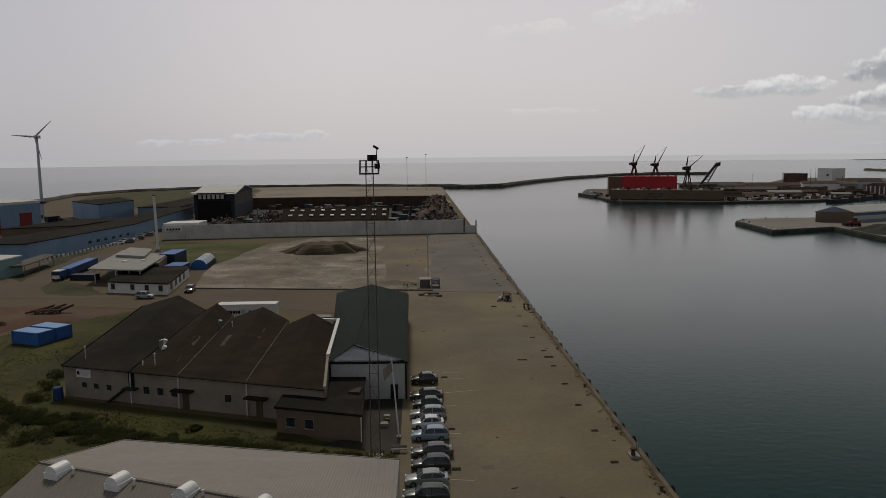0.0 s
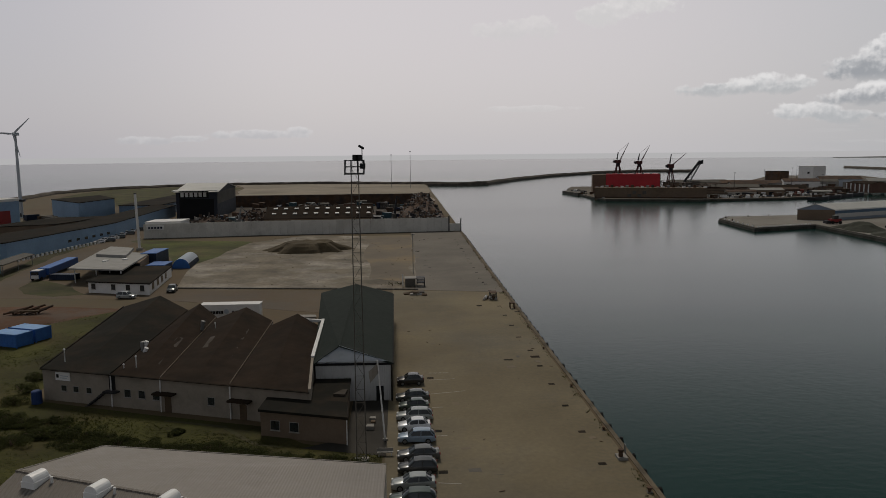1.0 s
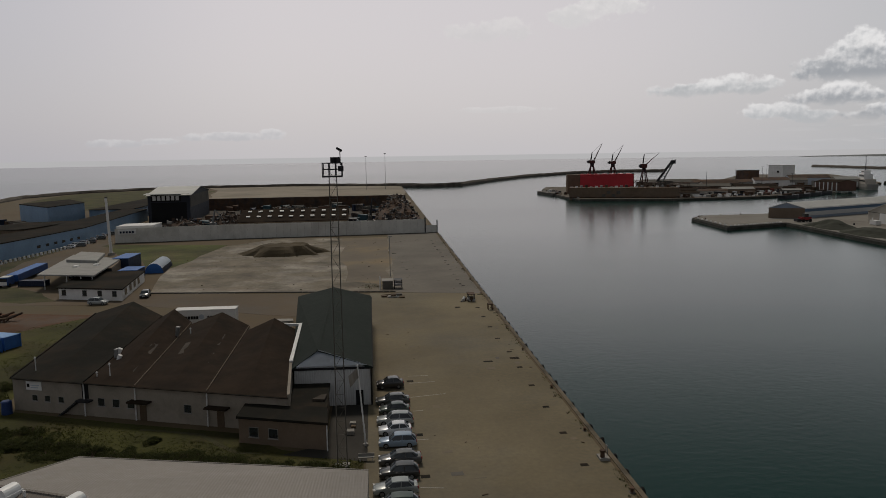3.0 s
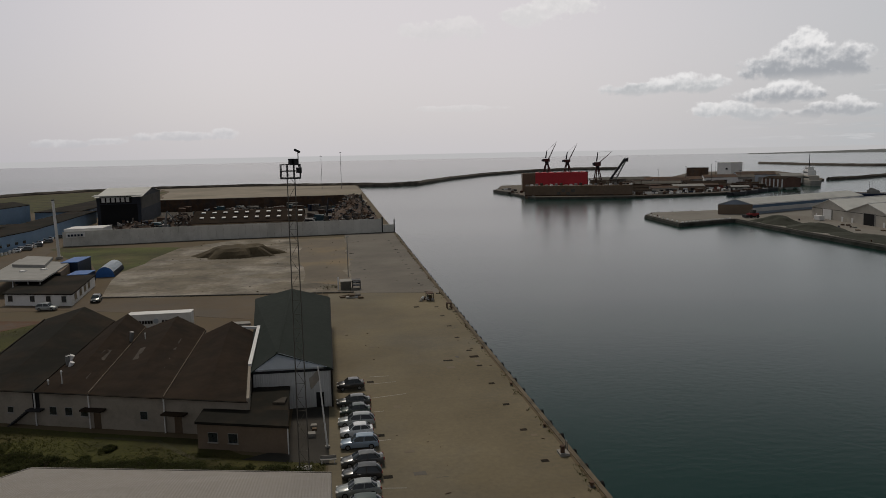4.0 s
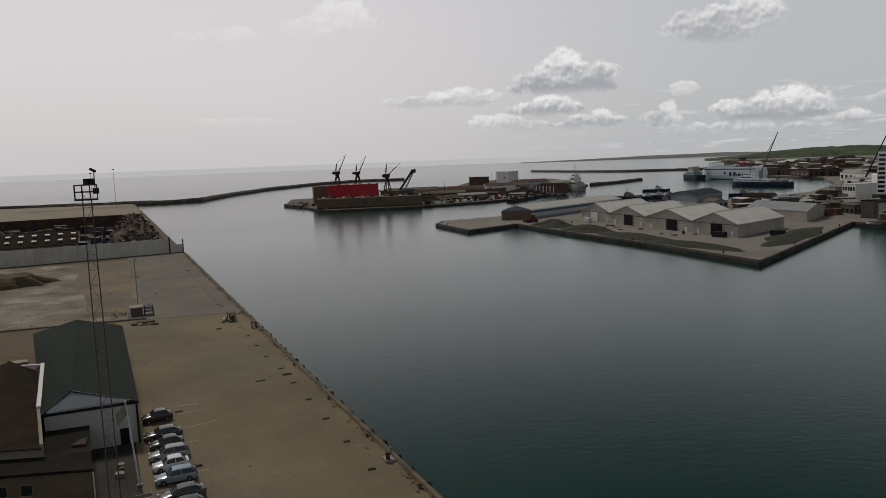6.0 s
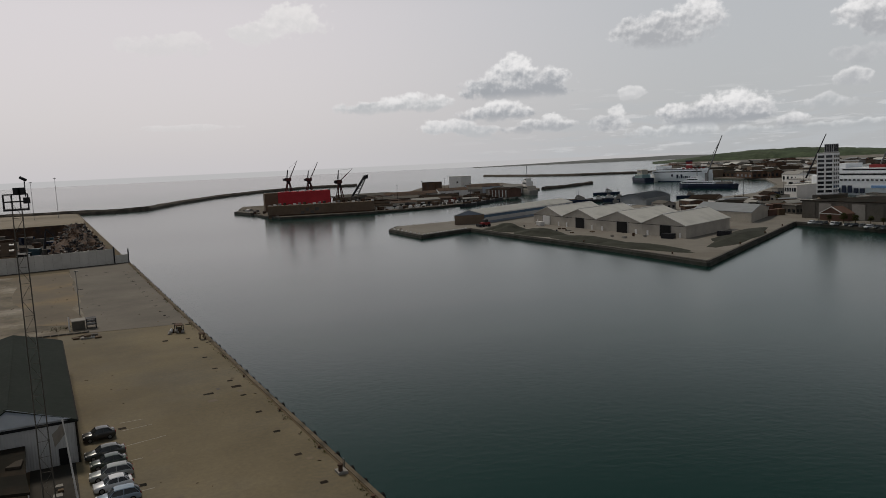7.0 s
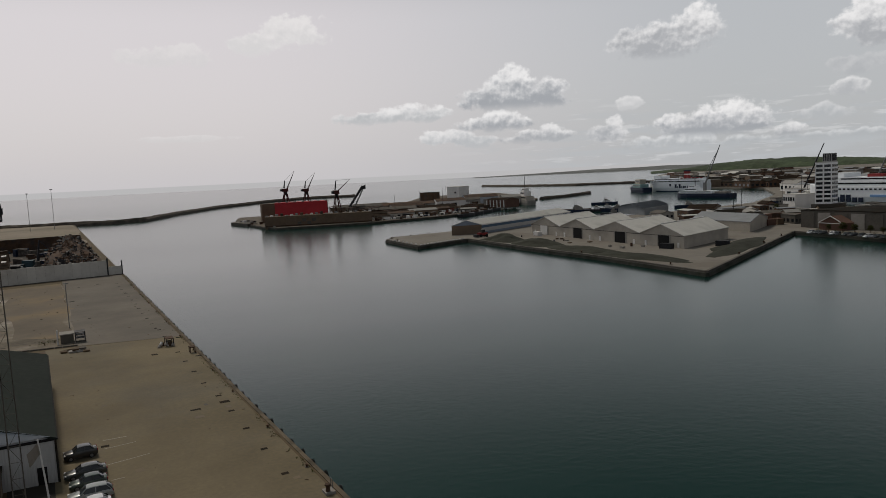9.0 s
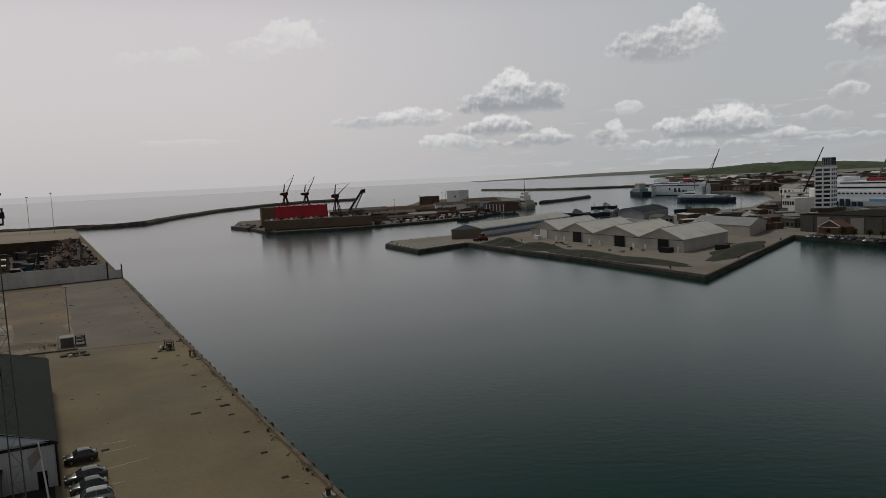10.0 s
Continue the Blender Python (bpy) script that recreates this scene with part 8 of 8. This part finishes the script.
# rusty frames, decks and plate stacks behind the floating dock
M_deck_rust = mat("deck_rust", (0.070, 0.045, 0.033), 0.9, var=0.35, big=0.2, fine=0.9, stain=(0.11, 0.085, 0.065), stain_amt=0.7, stain_scale=0.12, rand=0.35)
M_yard_red = mat("yard_red", (0.16, 0.045, 0.035), 0.8, var=0.25, rand=0.3)


def steel_frame(x, y, lx, ly, h, ang, m):
    """An open staging: posts, two decks and a diagonal."""
    f_ = thing("steel_staging", "open rusty steel staging with decks in the shipyard", "staging", (x, y, 0), "shipyard staging")
    c_, s_ = math.cos(ang), math.sin(ang)

    def at(u, v):
        return (x + u * c_ - v * s_, y + u * s_ + v * c_)

    for u in (-lx / 2, 0, lx / 2):
        for v in (-ly / 2, ly / 2):
            q = at(u, v)
            part("post", cyl(B(), (*q, 0), (*q, h), 0.22, None, 5), m, f_)
    for z in (h * 0.5, h):
        part("deck", prism(B(), [at(-lx / 2 - 0.3, -ly / 2 - 0.3), at(lx / 2 + 0.3, -ly / 2 - 0.3), at(lx / 2 + 0.3, ly / 2 + 0.3), at(-lx / 2 - 0.3, ly / 2 + 0.3)], z - 0.3, z), m, f_)
    part("brace", cyl(B(), (*at(-lx / 2, -ly / 2), 0.2), (*at(0, -ly / 2), h - 0.3), 0.15, None, 5), m, f_)
    part("brace", cyl(B(), (*at(lx / 2, -ly / 2), 0.2), (*at(0, -ly / 2), h - 0.3), 0.15, None, 5), m, f_)


for x, y, lx, ly, h in ((212, 590, 12, 7, 10.5), (228, 584, 14, 7, 9.0), (246, 580, 14, 6, 8.0), (262, 600, 16, 6, 7.5), (284, 590, 12, 6, 6.5), (236, 566, 12, 6, 7.5), (256, 562, 12, 5, 5.5), (306, 612, 16, 6, 7.0)):
    steel_frame(x, y, lx, ly, h, -0.2, M_deck_rust)
for i in range(110):
    x, y = rz.uniform(228, 350), rz.uniform(526, 640)
    if y < 530 + max(0, x - 285) * 0.75:
        continue
    lx, ly, hh = rz.uniform(2.0, 11.0), rz.uniform(1.2, 3.5), rz.uniform(0.8, 3.6)
    ang = rz.uniform(-0.35, 0.0)
    c, s = math.cos(ang), math.sin(ang)
    pts = [(x + dx * c - dy * s, y + dx * s + dy * c) for dx, dy in ((-lx / 2, -ly / 2), (lx / 2, -ly / 2), (lx / 2.3, ly / 2), (-lx / 2.2, ly / 2))]
    solo("steel_section", prism(B(), pts, 0.0, [hh, hh * rz.uniform(0.6, 1.0), hh, hh * rz.uniform(0.7, 1.1)]), rz.choice((M_deck_rust, M_deck_rust, M_deck_rust, M_yard_red, M_conc_dark, M_steel_dk, M_white, M_conc)), "rusty ship section or plate stack lying in the shipyard", "steel section", "", "ship sections")
# small pale and rusty pieces along the shipyard quay and its landing stage
for i in range(120):
    if i < 95:
        t = rz.random()
        p = lerp((216, 515), (282, 521), t * 2) if t < 0.5 else lerp((282, 521), (338, 556), t * 2 - 1)
        x, y = p[0] + rz.uniform(-2, 2), p[1] + rz.uniform(3.5, 13)
    else:
        x, y = rz.uniform(149, 156), rz.uniform(536, 640)
    z0_ = 0.8 if i >= 95 and y > 600 else 0.0
    lx, ly, hh = rz.uniform(0.8, 3.2), rz.uniform(0.7, 1.8), rz.uniform(0.5, 2.2)
    ang = rz.uniform(-0.7, 0.5)
    c, s = math.cos(ang), math.sin(ang)
    pts = [(x + dx * c - dy * s, y + dx * s + dy * c) for dx, dy in ((-lx / 2, -ly / 2), (lx / 2, -ly / 2), (lx / 2.4, ly / 2), (-lx / 2.1, ly / 2))]
    solo("crate", prism(B(), pts, z0_, [z0_ + hh, z0_ + hh * rz.uniform(0.7, 1.0), z0_ + hh, z0_ + hh * rz.uniform(0.8, 1.1)]), rz.choice((M_white, M_cap, M_conc, M_rust, M_conc_dark, M_steel_dk)), "crate or pallet of parts on the shipyard quay", "crate", "", "quay crates")
# pale marker blocks on the pier tip, pallets and drums before the sheds
for i in range(14):
    p = lerp((156.6, 315.4), (187.5, 325.8), (i + 0.5) / 14)
    solo("edge_block", bx(B(), p[0] - 0.5, p[0] + 0.5, p[1] - 0.3, p[1] + 0.3, 0.0, 0.55), M_cap, "pale edge block on the pier tip", "block", "", "edge blocks")
for i in range(7):
    p = lerp((160.8, 359), (157.2, 318), (i + 0.5) / 7)
    solo("edge_block", bx(B(), p[0] - 0.3, p[0] + 0.3, p[1] - 0.5, p[1] + 0.5, 0.0, 0.55), M_cap, "pale edge block on the pier tip", "block", "", "edge blocks")
for i in range(13):
    t = rz.random()
    x, y = 210 + rz.uniform(-7, 5), 212 + t * 100
    hh, r_ = rz.uniform(0.6, 1.5), rz.uniform(0.4, 0.9)
    if i % 3:
        solo("pallet", bx(B(), x - r_, x + r_, y - r_ * 0.8, y + r_ * 0.8, 0.0, hh * 0.6), rz.choice((M_wood, M_conc, M_rust)), "loaded timber pallet before the pier sheds", "pallet", "", "pallets on the pier")
    else:
        solo("drum", cyl(B(), (x, y, 0), (x, y, hh), r_ * 0.6, None, 12), rz.choice((M_navy, M_rust, M_steel_dk)), "steel drum before the pier sheds", "drum", "", "drums on the pier")
# slender lamp masts in the shipyard and on the town quay
for i, (x, y, h) in enumerate(((262, 566, 17), (306, 606, 18), (342, 628, 19), (386, 700, 20), (330, 560, 15), (400, 330, 15), (470, 352, 16), (356, 300, 14), (520, 372, 18), (560, 395, 18))):
    lm = thing("lamp_mast", "slender steel lamp mast on the quay", "lamp post", (x, y, 0), "quay lamp masts")
    part("pole", cyl(B(), (x, y, 0), (x, y, h), 0.2, 0.11, 8), M_steel_dk, lm)
    part("lamp_head", bx(B(), x - 0.8, x + 0.8, y - 0.25, y + 0.25, h - 0.1, h + 0.2), M_steel, lm)
